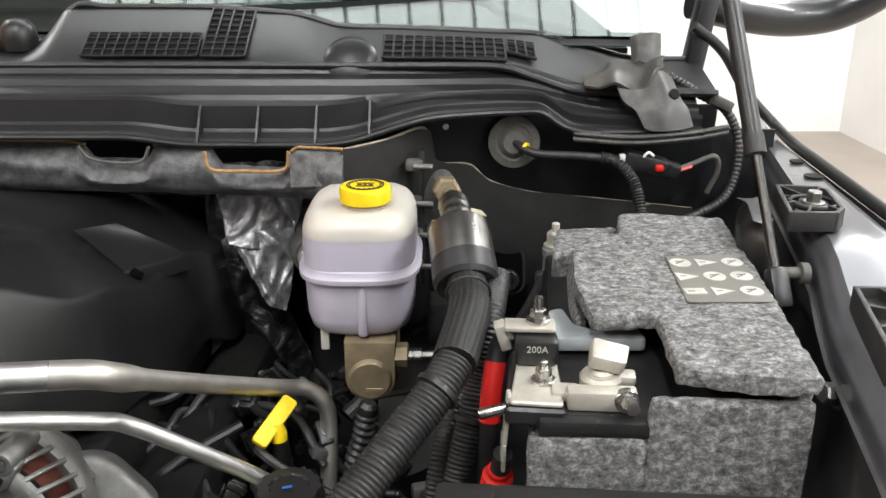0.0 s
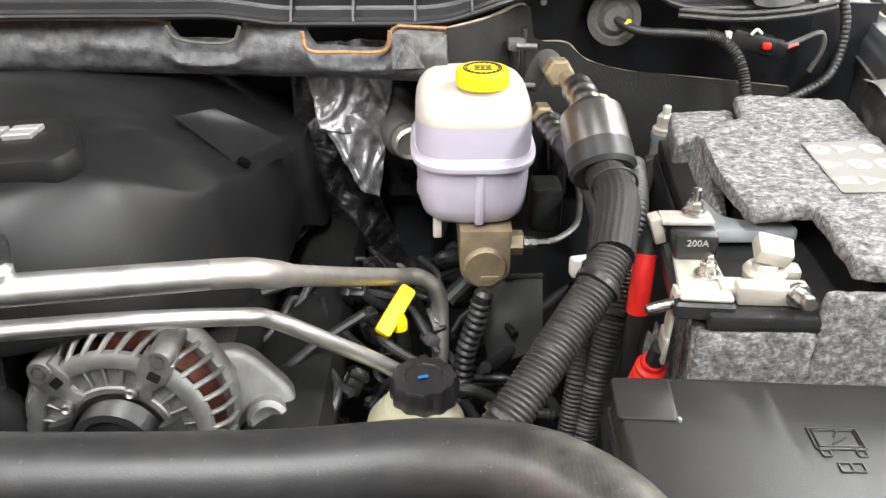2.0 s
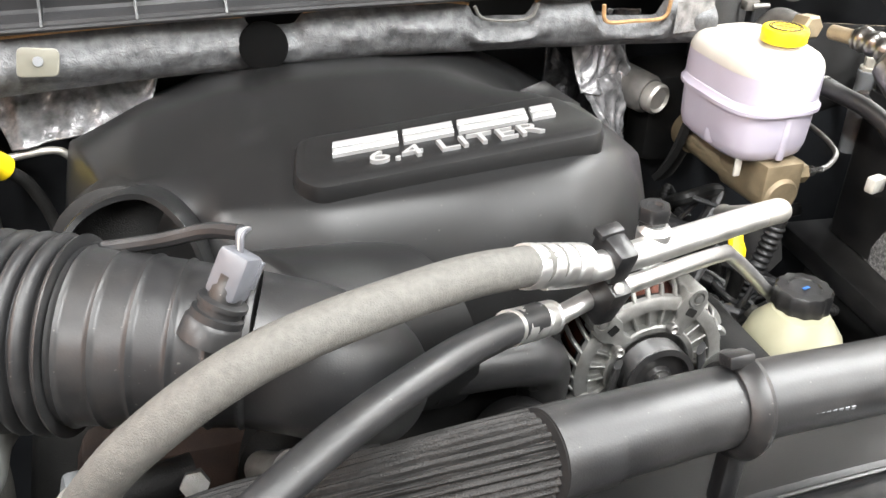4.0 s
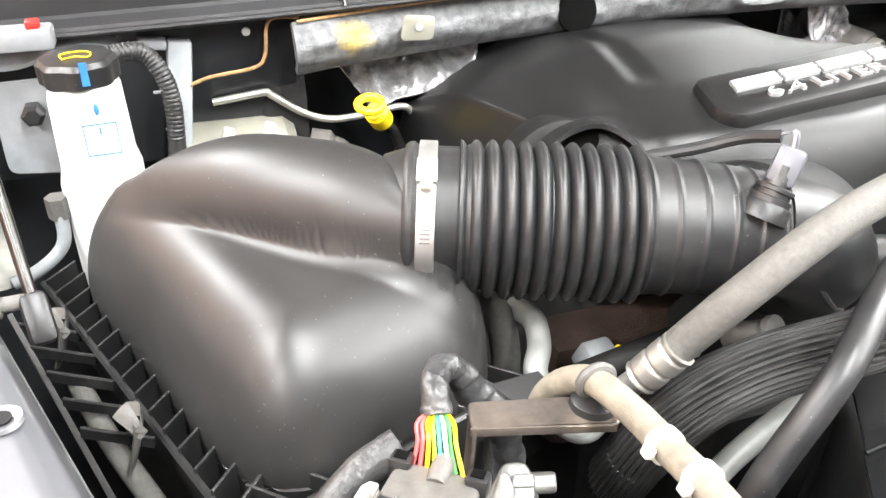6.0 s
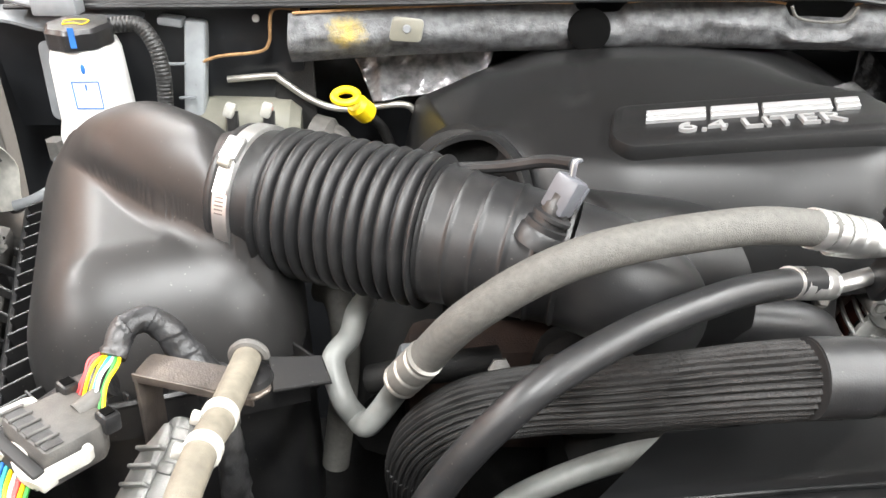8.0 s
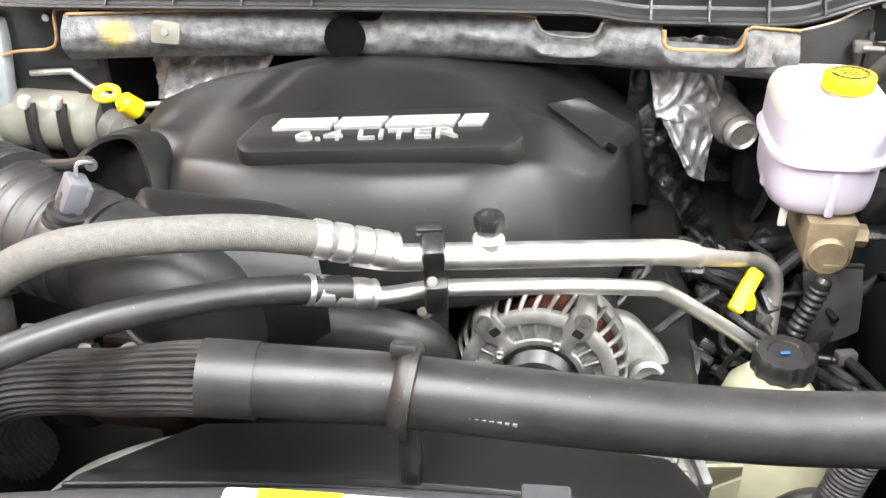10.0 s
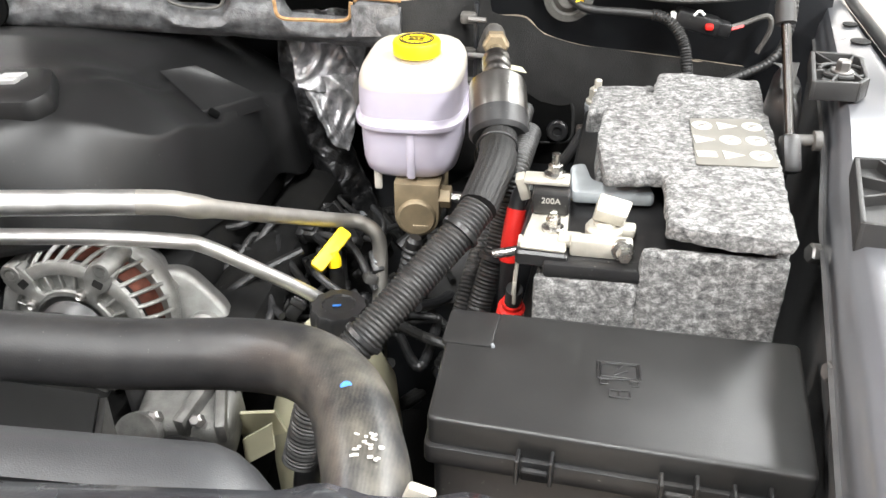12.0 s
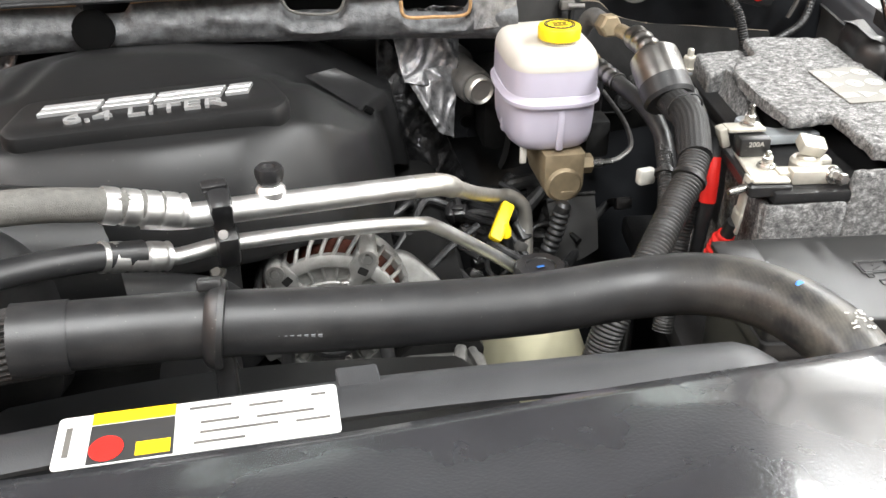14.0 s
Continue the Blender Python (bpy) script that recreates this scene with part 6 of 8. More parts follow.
part("saddle", prism(U_FACE, -0.085, 0.0, 0.003, 2, Matrix.Translation((-0.067, 0.7095, 1.1145)) @ pose(0, 0, 0, 88, 0, 0)), "brown", master)
part("port_boss", lathe([(0.0115, 0), (0.0115, 0.022), (0.009, 0.023)], along((-0.055, 0.722, 1.133), (-0.02, 0.722, 1.133)), 6), "brown", master)
part("line_nut", lathe([(0.0055, 0), (0.0055, 0.012), (0.0035, 0.013), (0.0035, 0.024)], along((-0.032, 0.722, 1.133), (0.0, 0.722, 1.133)), 6), "steel", master, "bright brake line nut")
part("line", sweep([(-0.01, 0.722, 1.133), (0.004, 0.725, 1.137), (0.02, 0.74, 1.145), (0.03, 0.80, 1.15), (0.035, 0.9, 1.15)], 0.003, 30, 8), "bolt", master)
lettering("15", 0.008, pose(-0.062, 0.7095, 1.121, 88, 0, 0), "brown", master, "cast_mark", 0.0005)
part("cast_mark", box((0.016, 0.001, 0.005), pose(-0.063, 0.7058, 1.104), 0.0004, 1), "brown", master)
booster = thing("hydraulic_booster", (-0.15, 0.93, 1.05), "grey hydraulic brake booster with a silver end ring", "brake booster")
part("accumulator", lathe([(0.032, -0.02), (0.032, 0.012), (0.026, 0.016), (0.0245, 0.018), (0.0235, 0.075), (0.021, 0.08)], along((-0.165, 0.955, 1.178), (-0.136, 0.868, 1.172)), 32), "darkgrey", booster)
part("end_ring", lathe([(0.017, 0.078), (0.0185, 0.082), (0.0185, 0.092), (0.016, 0.095), (0.013, 0.092)], along((-0.165, 0.955, 1.178), (-0.136, 0.868, 1.172)), 32), "dullalu", booster, "silver end ring")
part("mount_plate", prism(rounded([(-0.026, -0.036), (0.024, -0.034), (0.026, 0.05), (-0.028, 0.06)], 0.010), 0, 0.008, 0.003, 3, Matrix.Translation((-0.146, 0.948, 1.112)) @ pose(0, 0, 0, 90, 0, 0)), "closure", booster)
# black disc for the shade in the plate's hole
part("plate_hole", lathe([(0.008, 0), (0.008, 0.002), (0.005, 0.0025)], along((-0.143, 0.9395, 1.103), (-0.143, 0.9, 1.103)), 16), "dark", booster)
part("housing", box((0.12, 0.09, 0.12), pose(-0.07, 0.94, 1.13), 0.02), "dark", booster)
part("shell_edge", sweep([(-0.02, 0.9, 1.19), (0.02, 0.9, 1.18), (0.025, 0.9, 1.10)], 0.01, 16, 10), "plastic", booster)

# ---- hydraulic line with damper, corrugated looms ----
damper = thing("power_steering_hose", (0.015, 0.68, 1.1), "braided hydraulic hose with a polished steel damper", "hose")
DP = [Vector(p) for p in ((0.0185, 0.644, 1.237), (0.013, 0.690, 1.270), (0.010, 0.722, 1.275), (0.006, 0.775, 1.270), (0.003, 0.825, 1.264), (-0.002, 0.86, 1.262))]
DM = along(DP[1], DP[0])
part("canister", lathe([(0.012, -0.005), (0.020, -0.001), (0.0252, 0.004), (0.0262, 0.012), (0.0262, 0.040)], DM, 44), "gunmetal", damper, "dull polished steel damper canister")
part("rubber_end", lathe([(0.0266, 0.038), (0.0268, 0.056), (0.024, 0.060), (0.012, 0.060)], DM, 44), "rubber", damper)
part("ferrule", sweep([DP[1].lerp(DP[2], -0.2), DP[2], DP[2].lerp(DP[3], 0.35)], lambda s, d, a: 0.0125 + 0.0012 * math.sin(d * 420), 40, 20), "gunmetal", damper, "ribbed crimp ferrule")
part("stub", sweep([DP[2], DP[3]], 0.008, 6, 14), "brown", damper)
part("union_nut", lathe([(0.0125, 0), (0.0138, 0.003), (0.0138, 0.022), (0.011, 0.025)], along(DP[4], DP[3]), 6), "brown", damper, "brassy union nut")
part("elbow", sweep([DP[4], DP[5], DP[5] + Vector((-0.01, 0.02, -0.03))], 0.011, 20, 14), "darkgrey", damper)
part("tag", box((0.022, 0.009, 0.001), pose(0.028, 0.722, 1.272, 20, 20, 40)), "cream", damper, "curled paper tag")
LA = [(0.0185, 0.646, 1.238), (0.0192, 0.62, 1.238),  (0.019, 0.586, 1.235), (0.008, 0.543, 1.218)]
LB = [(0.008, 0.543, 1.218), (-0.004, 0.524, 1.206), (-0.019, 0.508, 1.193), (-0.045, 0.478, 1.172), (-0.070, 0.452, 1.150), (-0.10, 0.43, 1.12), (-0.12, 0.42, 1.05)]
part("braided_hose", sweep(LA, lambda s, d, a: 0.0158 + 0.0003 * math.cos(20 * a), 60, 80), "braid", damper, "woven grey-black sleeve")
part("tie", sweep([Vector((0.0193, 0.605, 1.2435)) + Matrix.Rotation(radians(105), 3, "X") @ Vector((0.0166 * math.cos(k * math.pi / 10), 0.0166 * math.sin(k * math.pi / 10), 0)) for k in range(21)], 0.0012, 40, 6), "plastic", damper)
loom1 = thing("corrugated_conduit", (-0.05, 0.48, 1.0), "thick black corrugated conduit running down past the reservoir", "conduit")


def tie(parent, a, b, r):
    """A cable tie with its lock round a conduit at a, running towards b."""
    m = along(a, b)
    band = part("cable_tie", lathe([(r, -0.0024), (r + 0.0016, -0.002), (r + 0.0016, 0.002), (r, 0.0024)], m, 28), "plastic", parent, "black cable tie")
    part("lock", box((0.005, 0.007, 0.006), m @ pose(0, -r - 0.002, 0), 0.001), "plastic", band)


tie(loom1, Vector(LB[1]), Vector(LB[2]), 0.0150)
tie(loom1, Vector(LB[-3]), Vector(LB[-2]), 0.0150)
part("conduit", sweep(LB, ribbed(0.0145, 0.0036, 0.0013), 420, 20), "loom", loom1)
loom2 = thing("corrugated_conduit", (0.02, 0.57, 1.0), "thin black corrugated conduit beside the battery", "conduit")
part("conduit", sweep([(0.045, 0.66, 1.235), (0.036, 0.605, 1.222), (0.027, 0.585, 1.18), (0.021, 0.572, 1.155), (0.008, 0.552, 1.105), (-0.005, 0.53, 1.03)], ribbed(0.0108, 0.0034, 0.0012), 340, 18), "loom", loom2)
loom3 = thing("corrugated_conduit", (0.0, 0.54, 1.0), "black corrugated conduit behind the hydraulic hose", "conduit")
part("conduit", sweep([(0.038, 0.80, 1.20), (0.03, 0.70, 1.195), (0.015, 0.62, 1.165), (-0.002, 0.565, 1.12), (-0.012, 0.54, 1.06)], ribbed(0.009, 0.0034, 0.0011), 320, 16), "loom", loom3)
tie(loom2, Vector((0.021, 0.572, 1.155)), Vector((0.008, 0.552, 1.105)), 0.0122)
tie(loom3, Vector((0.015, 0.62, 1.165)), Vector((-0.002, 0.565, 1.12)), 0.0102)
boot = thing("linkage_boot", (-0.078, 0.70, 0.98), "black pleated rubber boot under the master cylinder", "boot")
part("bellows", sweep([(-0.070, 0.70, 1.085), (-0.075, 0.70, 1.06), (-0.084, 0.70, 1.025), (-0.088, 0.70, 0.97)], lambda s, d, a: 0.0072 + 0.0034 * abs(math.sin(d * 400)), 140, 18), "rubber", boot)
part("collar", lathe([(0.007, 0), (0.009, 0.004), (0.009, 0.014), (0.006, 0.018)], along((-0.072, 0.70, 1.078), (-0.066, 0.70, 1.10)), 20), "plastic", boot)
flat = thing("heat_shield", (-0.03, 0.74, 1.0), "dusty dark grey plate below the hydraulic hose", "plate")
part("plate", draped([[(-0.06, 0.735, 0.985), (-0.03, 0.74, 0.99), (-0.004, 0.75, 0.998)], [(-0.064, 0.75, 1.02), (-0.035, 0.755, 1.028), (-0.003, 0.765, 1.03)], [(-0.066, 0.78, 1.055), (-0.036, 0.785, 1.058), (-0.002, 0.79, 1.056)]], 20, 14, 0.003), "bracket", flat)
part("fold", sweep([(-0.066, 0.78, 1.056), (-0.036, 0.785, 1.059), (-0.002, 0.79, 1.057)], 0.003, 20, 8), "bracket", flat)
rline = thing("return_hose", (-0.01, 0.8, 1.1), "second hydraulic hose with a crimped fitting", "hose")
part("nut", lathe([(0.011, 0), (0.012, 0.018), (0.009, 0.02)], along((-0.006, 0.845, 1.215), (0.0, 0.75, 1.215)), 6), "brown", rline)
part("ferrule", sweep([(-0.004, 0.815, 1.215), (0.006, 0.765, 1.212)], lambda s, d, a: 0.0105 + 0.001 * math.sin(d * 420), 40, 16), "gunmetal", rline)
part("tube", sweep([(0.005, 0.77, 1.212), (0.018, 0.70, 1.205), (0.024, 0.65, 1.18), (0.018, 0.6, 1.12)], 0.0095, 40, 14), "rubber", rline)
shelf = thing("valve_bracket", (-0.01, 0.88, 1.15), "black steel bracket with brake line fittings", "bracket")
part("upright", box((0.005, 0.012, 0.15), pose(-0.022, 0.88, 1.215), 0.001), "sheet", shelf)
for z in (1.275, 1.235, 1.20, 1.165):
    part("lug", box((0.018, 0.014, 0.012), pose(-0.03, 0.874, z), 0.003), "darkgrey", shelf)
    part("pin", lathe([(0.003, 0), (0.003, 0.02)], along((-0.03, 0.868, z), (0.01, 0.862, z)), 10), "bolt", shelf)
part("valve_body", box((0.032, 0.04, 0.05), pose(0.0, 0.82, 1.125), 0.006), "dark", shelf)
part("white_clip", box((0.02, 0.012, 0.018), pose(0.012, 0.665, 1.14, 0, 0, 12), 0.003), "dirtywhite", shelf, "small white line clip")

# ---- yellow dipstick handle, coolant bottle ----
dip = thing("transmission_dipstick", (-0.145, 0.66, 0.95), "yellow T-shaped dipstick handle on a black tube", "dipstick")
part("handle", prism(rounded([(-0.0075, -0.026), (0.0075, -0.026), (0.0075, 0.026), (-0.0075, 0.026)], 0.004), -0.004, 0.004, 0.0015, 2, Matrix.Translation((-0.1485, 0.666, 1.0955)) @ Vector((0.025, 0.044, 0.023)).to_track_quat("Y", "Z").to_matrix().to_4x4() @ pose(0, 0, 0, 0, 35, 0)), "yellow", dip)
part("stem", lathe([(0.007, -0.004), (0.0075, 0.004), (0.005, 0.012)], along((-0.145, 0.662, 1.083), (-0.1465, 0.664, 1.10)), 18), "yellow", dip)
part("tube", sweep([(-0.144, 0.661, 1.078), (-0.142, 0.66, 1.04), (-0.145, 0.68, 0.9)], 0.0075, 16, 12), "dark", dip)
bottle = thing("coolant_bottle", (-0.115, 0.60, 0.9), "cream plastic coolant bottle with a black screw cap", "coolant bottle")
part("tank", loft([(0.06, 0.07, 0.85), (0.062, 0.075, 0.93), (0.058, 0.07, 0.985), (0.046, 0.05, 1.02), (0.040, 0.042, 1.045), (0.030, 0.03, 1.060), (0.025, 0.026, 1.066)], (-0.130, 0.575), 2.4), "cream", bottle)
part("cap", lathe([(0.024, 0), (0.0275, 0.002), (0.0275, 0.018), (0.025, 0.022), (0.016, 0.0225), (0.015, 0.021)], pose(-0.123, 0.585, 1.064), 60, wobble=lambda a, z: 1 + 0.035 * math.cos(12 * a)), "plastic", bottle, "black knobbed screw cap")
part("mark", box((0.008, 0.003, 0.0006), pose(-0.124, 0.582, 1.0868, 0, 0, 12)), "blue", bottle, "blue printed mark")


# ---- air box, intake bellows ----
airbox = thing("air_box", (-1.0, 0.53, 1.0), "large moulded black plastic air filter box", "air filter box")
ABO = resampled(rounded([(-1.152, 0.705), (-1.035, 0.374), (-0.848, 0.436), (-0.862, 0.56), (-0.985, 0.70)], 0.075, 14), 220)
TA, TB = Vector((-0.893, 0.517, 1.250)), Vector((-1.09, 0.588, 1.247))


DUCT = np.array([tuple(p) for p in spline([TA, (-0.94, 0.548, 1.2495), (-1.0, 0.606, 1.238), (-1.065, 0.672, 1.205)], 600)])


def lid_roof(x, y):
    """A nearly flat block with a round outlet duct curving into its rear corner."""
    block = 1.2375 + 0.02 * (y - 0.45) - 0.04 * max(0, x + 0.95)
    gaps = np.hypot(DUCT[:, 0] - x, DUCT[:, 1] - y)
    near = int(gaps.argmin())
    off, z = float(gaps[near]), float(DUCT[near, 2])
    ahead = (x - TA.x) * 0.94 - (y - TA.y) * 0.34
    if ahead > 0:
        off, z = abs((x - TA.x) * 0.34 + (y - TA.y) * 0.94), TA.z
    r = 0.0522
    duct = z + math.sqrt(max(0, r * r - off * off)) - 1.6 * max(0, off - r * 0.97)
    k = 0.012
    h = max(0, min(1, 0.5 + 0.5 * (duct - block) / k))
    return block * (1 - h) + duct * h + k * h * (1 - h)


part("lid", dome(ABO, (-0.955, 0.465), lid_roof, 1.142, 0.07, 90, 2.0), "airbox", airbox, sharp=70)
part("outlet", sweep([TA, TA.lerp(TB, 0.1)], lambda s, d, a: 0.0512 - 0.006 * s, 12, 56), "airbox", airbox)
part("lower_tray", prism(ABO, 0.95, 1.142, 0.003, 1), "plastic", airbox)
# flange with ribs and clips along the fender side and front
LE = [Vector((-1.172, 0.695, 1.14)), Vector((-1.050, 0.362, 1.146))]
FE = [Vector((-1.050, 0.362, 1.146)), Vector((-0.845, 0.432, 1.146))]
for (a, b), n in ((LE, 15), (FE, 8)):
    part("rim_rail", sweep([a, b], 0.003, 6, 6), "plastic", airbox)
    part("rim_wall", sheet(6, 2, lambda u, v: a.lerp(b, u) + Vector((0, 0, -0.03 * v)), 0.002), "plastic", airbox)
    nrm = (b - a).cross(Vector((0, 0, 1))).normalized() * (-1)
    for k in range(n + 1):
        p = a.lerp(b, k / n)
        part("rib", box((0.0022, 0.034, 0.03), Matrix.Translation(p + nrm * 0.016 + Vector((0, 0, -0.008))) @ Matrix.Rotation(math.atan2(nrm.y, nrm.x) - math.pi / 2 + 0.5, 4, "Z"), 0.0005, 1), "plastic", airbox)
for p in ((-1.147, 0.606, 1.142), (-1.097, 0.470, 1.146)):
    part("spring_clip", sweep([Vector(p) + Vector((-0.012, -0.004, 0.012)), Vector(p) + Vector((-0.004, 0, 0.016)), Vector(p) + Vector((-0.008, -0.002, -0.004)), Vector(p) + Vector((-0.014, -0.004, -0.02))], 0.012, 20, 8, squash=0.2), "darkgrey", airbox, "grey retaining clip")
part("ear", prism([(-0.02, -0.01), (0.022, -0.01), (0.018, 0.014), (-0.02, 0.02)], 0, 0.004, 0.001, 1, pose(-0.846, 0.41, 1.155, 20, 0, 15)), "plastic", airbox)

BA, BB = Vector((-0.897, 0.5185, 1.2505)), Vector((-0.747, 0.4635, 1.2455))
intake = thing("intake_hose", (-0.78, 0.47, 1.19), "black ribbed rubber intake hose with a steel band clamp", "intake hose")
part("cuff", sweep([BA.lerp(BB, -0.02), BA.lerp(BB, 0.27)], lambda s, d, a: 0.0512 + 0.0025 * smooth(0.0, 0.06, s) * smooth(0.2, 0.14, s) + 0.002 * smooth(0.85, 1, s), 30, 56), "rubber", intake)


def bellows(s, d, a):
    n = 11
    grow = 0.9 + 0.1 * smooth(0, 0.25, s)
    k = abs(math.cos(math.pi * n * s)) ** 0.7
    return 0.0485 + 0.0085 * k * grow


part("bellows", sweep([BA.lerp(BB, 0.22), BA.lerp(BB, 1.0)], bellows, 180, 64), "rubber", intake, "deep black rubber folds")


def stepped(s, d, a):
    return 0.0502 - 0.006 * s + 0.0015 * max(0.0, math.sin(d * 350)) ** 8


part("ribbed_neck", sweep([BB, (-0.70, 0.447, 1.243), (-0.655, 0.434, 1.238)], stepped, 90, 60), "rubber", intake)
part("elbow", sweep([(-0.66, 0.4355, 1.239), (-0.625, 0.428, 1.228), (-0.60, 0.436, 1.205), (-0.59, 0.46, 1.18), (-0.585, 0.5, 1.165)], lambda s, d, a: 0.0442 + 0.003 * (s > 0.9), 50, 48), "rubber", intake)
part("elbow_band", sweep([Vector((-0.607, 0.431, 1.214)) + Matrix.Rotation(radians(-35), 3, "Z") @ Matrix.Rotation(radians(55), 3, "Y") @ Vector((0.048 * math.cos(k * math.pi / 16), 0.048 * math.sin(k * math.pi / 16), 0)) for k in range(33)], 0.003, 90, 8), "rubber", intake)
CL = along(BA.lerp(BB, 0.08), BB)
clampb = part("band_clamp", lathe([(0.0535, -0.0065), (0.0548, -0.006), (0.0548, 0.006), (0.0535, 0.0065)], CL, 64), "alu", intake, "bright steel worm-drive band clamp")
AXIS = (BB - BA).normalized()
FACING = Vector((AXIS.y, -AXIS.x, 0)).normalized()


def on_clamp(a, r):
    """A pose on the band at an angle above its front: x along the hose, z outward."""
    out = FACING * math.cos(a) + AXIS.cross(FACING) * math.sin(a) * (1 if AXIS.cross(FACING).z > 0 else -1)
    side = out.cross(AXIS)
    p = BA.lerp(BB, 0.08) + out * r
    return Matrix(((AXIS.x, side.x, out.x, p.x), (AXIS.y, side.y, out.y, p.y), (AXIS.z, side.z, out.z, p.z), (0, 0, 0, 1)))


part("screw_housing", box((0.014, 0.020, 0.006), on_clamp(radians(62), 0.0570), 0.0015), "alu", clampb)
part("screw", lathe([(0.0042, 0), (0.0042, 0.010), (0.003, 0.011)], on_clamp(radians(62), 0.0590) @ pose(0, -0.006, 0, 90, 0, 0), 12), "zinc", clampb)
part("tail", box((0.011, 0.026, 0.0012), on_clamp(radians(40), 0.0555), 0.0004, 1), "alu", clampb)
for k in range(7):
    part("slot", box((0.007, 0.0011, 0.0006), on_clamp(radians(30 - 3.1 * k), 0.0549)), "bolt", clampb)

iat = thing("air_temperature_sensor", (-0.668, 0.444, 1.28), "black sensor with a grey plug in the intake hose", "sensor")
ID = along((-0.6765, 0.4125, 1.2735), (-0.6545, 0.421, 1.316))
part("boot", lathe([(0.017, -0.008), (0.016, 0.002), (0.0145, 0.004), (0.0145, 0.008), (0.012, 0.0085), (0.012, 0.012), (0.0135, 0.0125), (0.0135, 0.015), (0.011, 0.016)], ID, 28), "rubber", iat)
part("body", lathe([(0.009, 0.012), (0.0095, 0.022), (0.0085, 0.024), (0.0085, 0.03)], ID, 20), "plastic", iat)
part("plug", box((0.019, 0.016, 0.026), ID @ pose(0, 0, 0.030, 0, 0, 25), 0.003), "sensorgrey", iat, "grey plastic plug")
part("lock_tab", box((0.008, 0.004, 0.016), ID @ pose(-0.003, -0.0085, 0.033, 0, 0, 25), 0.001), "sensorgrey", iat)
for k, c in enumerate(("sensorgrey", "dirtywhite", "sensorgrey")):
    part("wire", sweep([ID @ Vector((0.002 * k - 0.002, 0.002, 0.043)), ID @ Vector((0.002 * k, 0.004, 0.052)), Vector((-0.652, 0.43, 1.318)), Vector((-0.660, 0.442, 1.311))], 0.0012, 16, 6), c, iat)
part("lead", sweep([(-0.656, 0.436, 1.313), (-0.672, 0.455, 1.306), (-0.70, 0.472, 1.294), (-0.74, 0.495, 1.281), (-0.765, 0.53, 1.262)], 0.0045, 40, 10), "rubber", iat, "black taped sensor lead")

# ---- washer bottle, dipstick and lines behind the air box ----
jug = thing("washer_fluid_bottle", (-1.11, 0.77, 1.05), "white plastic fluid bottle with a black cap and printed label", "fluid bottle")
part("bottle", loft([(0.036, 0.04, 1.05), (0.036, 0.04, 1.20), (0.0325, 0.036, 1.215), (0.0305, 0.0345, 1.278), (0.028, 0.031, 1.288), (0.02, 0.022, 1.292)], (-1.111, 0.775), 4.0), "white", jug)
part("cap", lathe([(0.029, 0), (0.032, 0.002), (0.0325, 0.018), (0.029, 0.022), (0.012, 0.023)], pose(-1.112, 0.772, 1.288), 72, wobble=lambda a, z: 1 + 0.04 * math.cos(8 * a)), "plastic", jug, "black screw cap")
part("cap_print", sweep([(-1.122, 0.76, 1.3118), (-1.124, 0.772, 1.3118), (-1.112, 0.777, 1.3118), (-1.100, 0.772, 1.3118), (-1.102, 0.76, 1.3118), (-1.112, 0.764, 1.3118), (-1.122, 0.76, 1.3118)], 0.0006, 60, 6), "yellow", jug, "yellow printed symbol")
part("stripe", box((0.006, 0.0008, 0.02), pose(-1.106, 0.7392, 1.304)), "blue", jug, "blue painted stripe")
part("level_mark", lathe([(0.003, 0), (0.002, 0.0006)], along((-1.103, 0.7405, 1.272), (-1.103, 0.7, 1.272)) @ Matrix.Diagonal((0.8, 1.9, 1, 1)), 14), "blue", jug)
LBX = pose(-1.103, 0.7385, 1.246, 90, 0, 0)
for dx, dy, sx, sy in ((0, 0.014, 0.027, 0.001), (0, -0.014, 0.027, 0.001), (0.0135, 0, 0.001, 0.028), (-0.0135, 0, 0.001, 0.028), (0, 0.008, 0.0015, 0.006)):
    part("printed_box", box((sx, sy, 0.0008), LBX @ pose(dx, dy, 0)), "blue", jug)
part("vent_hose", sweep([(-1.085, 0.79, 1.302), (-1.06, 0.795, 1.300), (-1.045, 0.79, 1.28), (-1.04, 0.785, 1.25), (-1.043, 0.78, 1.2), (-1.045, 0.77, 1.1)], ribbed(0.0085, 0.004, 0.0008), 160, 14), "loom", jug, "black ribbed vent hose")
column = thing("coolant_bracket", (-1.045, 0.86, 1.1), "grey plastic bracket post beside the fluid bottle", "bracket")
part("post", box((0.024, 0.022, 0.19), pose(-1.036, 0.868, 1.19, -3, 8, 0), 0.004), "clearplastic", column)
part("cap", box((0.028, 0.026, 0.01), pose(-1.049, 0.87, 1.284, -3, 8, 0), 0.003), "greyplastic", column)
for z in (1.16, 1.20, 1.24):
    part("rib", box((0.02, 0.004, 0.003), pose(-1.040 - (z - 1.2) * 0.14, 0.851, z), 0.001), "greyplastic", column)
oil = thing("oil_dipstick", (-0.845, 0.81, 1.0), "yellow ring-handled oil dipstick", "dipstick")
part("ring", sweep([Vector((-0.852, 0.795, 1.2225)) + Vector((0.0125 * math.cos(k * math.pi / 10), 0.008 * math.sin(k * math.pi / 10), 0.0045 * math.sin(k * math.pi / 10))) for k in range(21)], 0.0044, 60, 10), "yellow", oil)
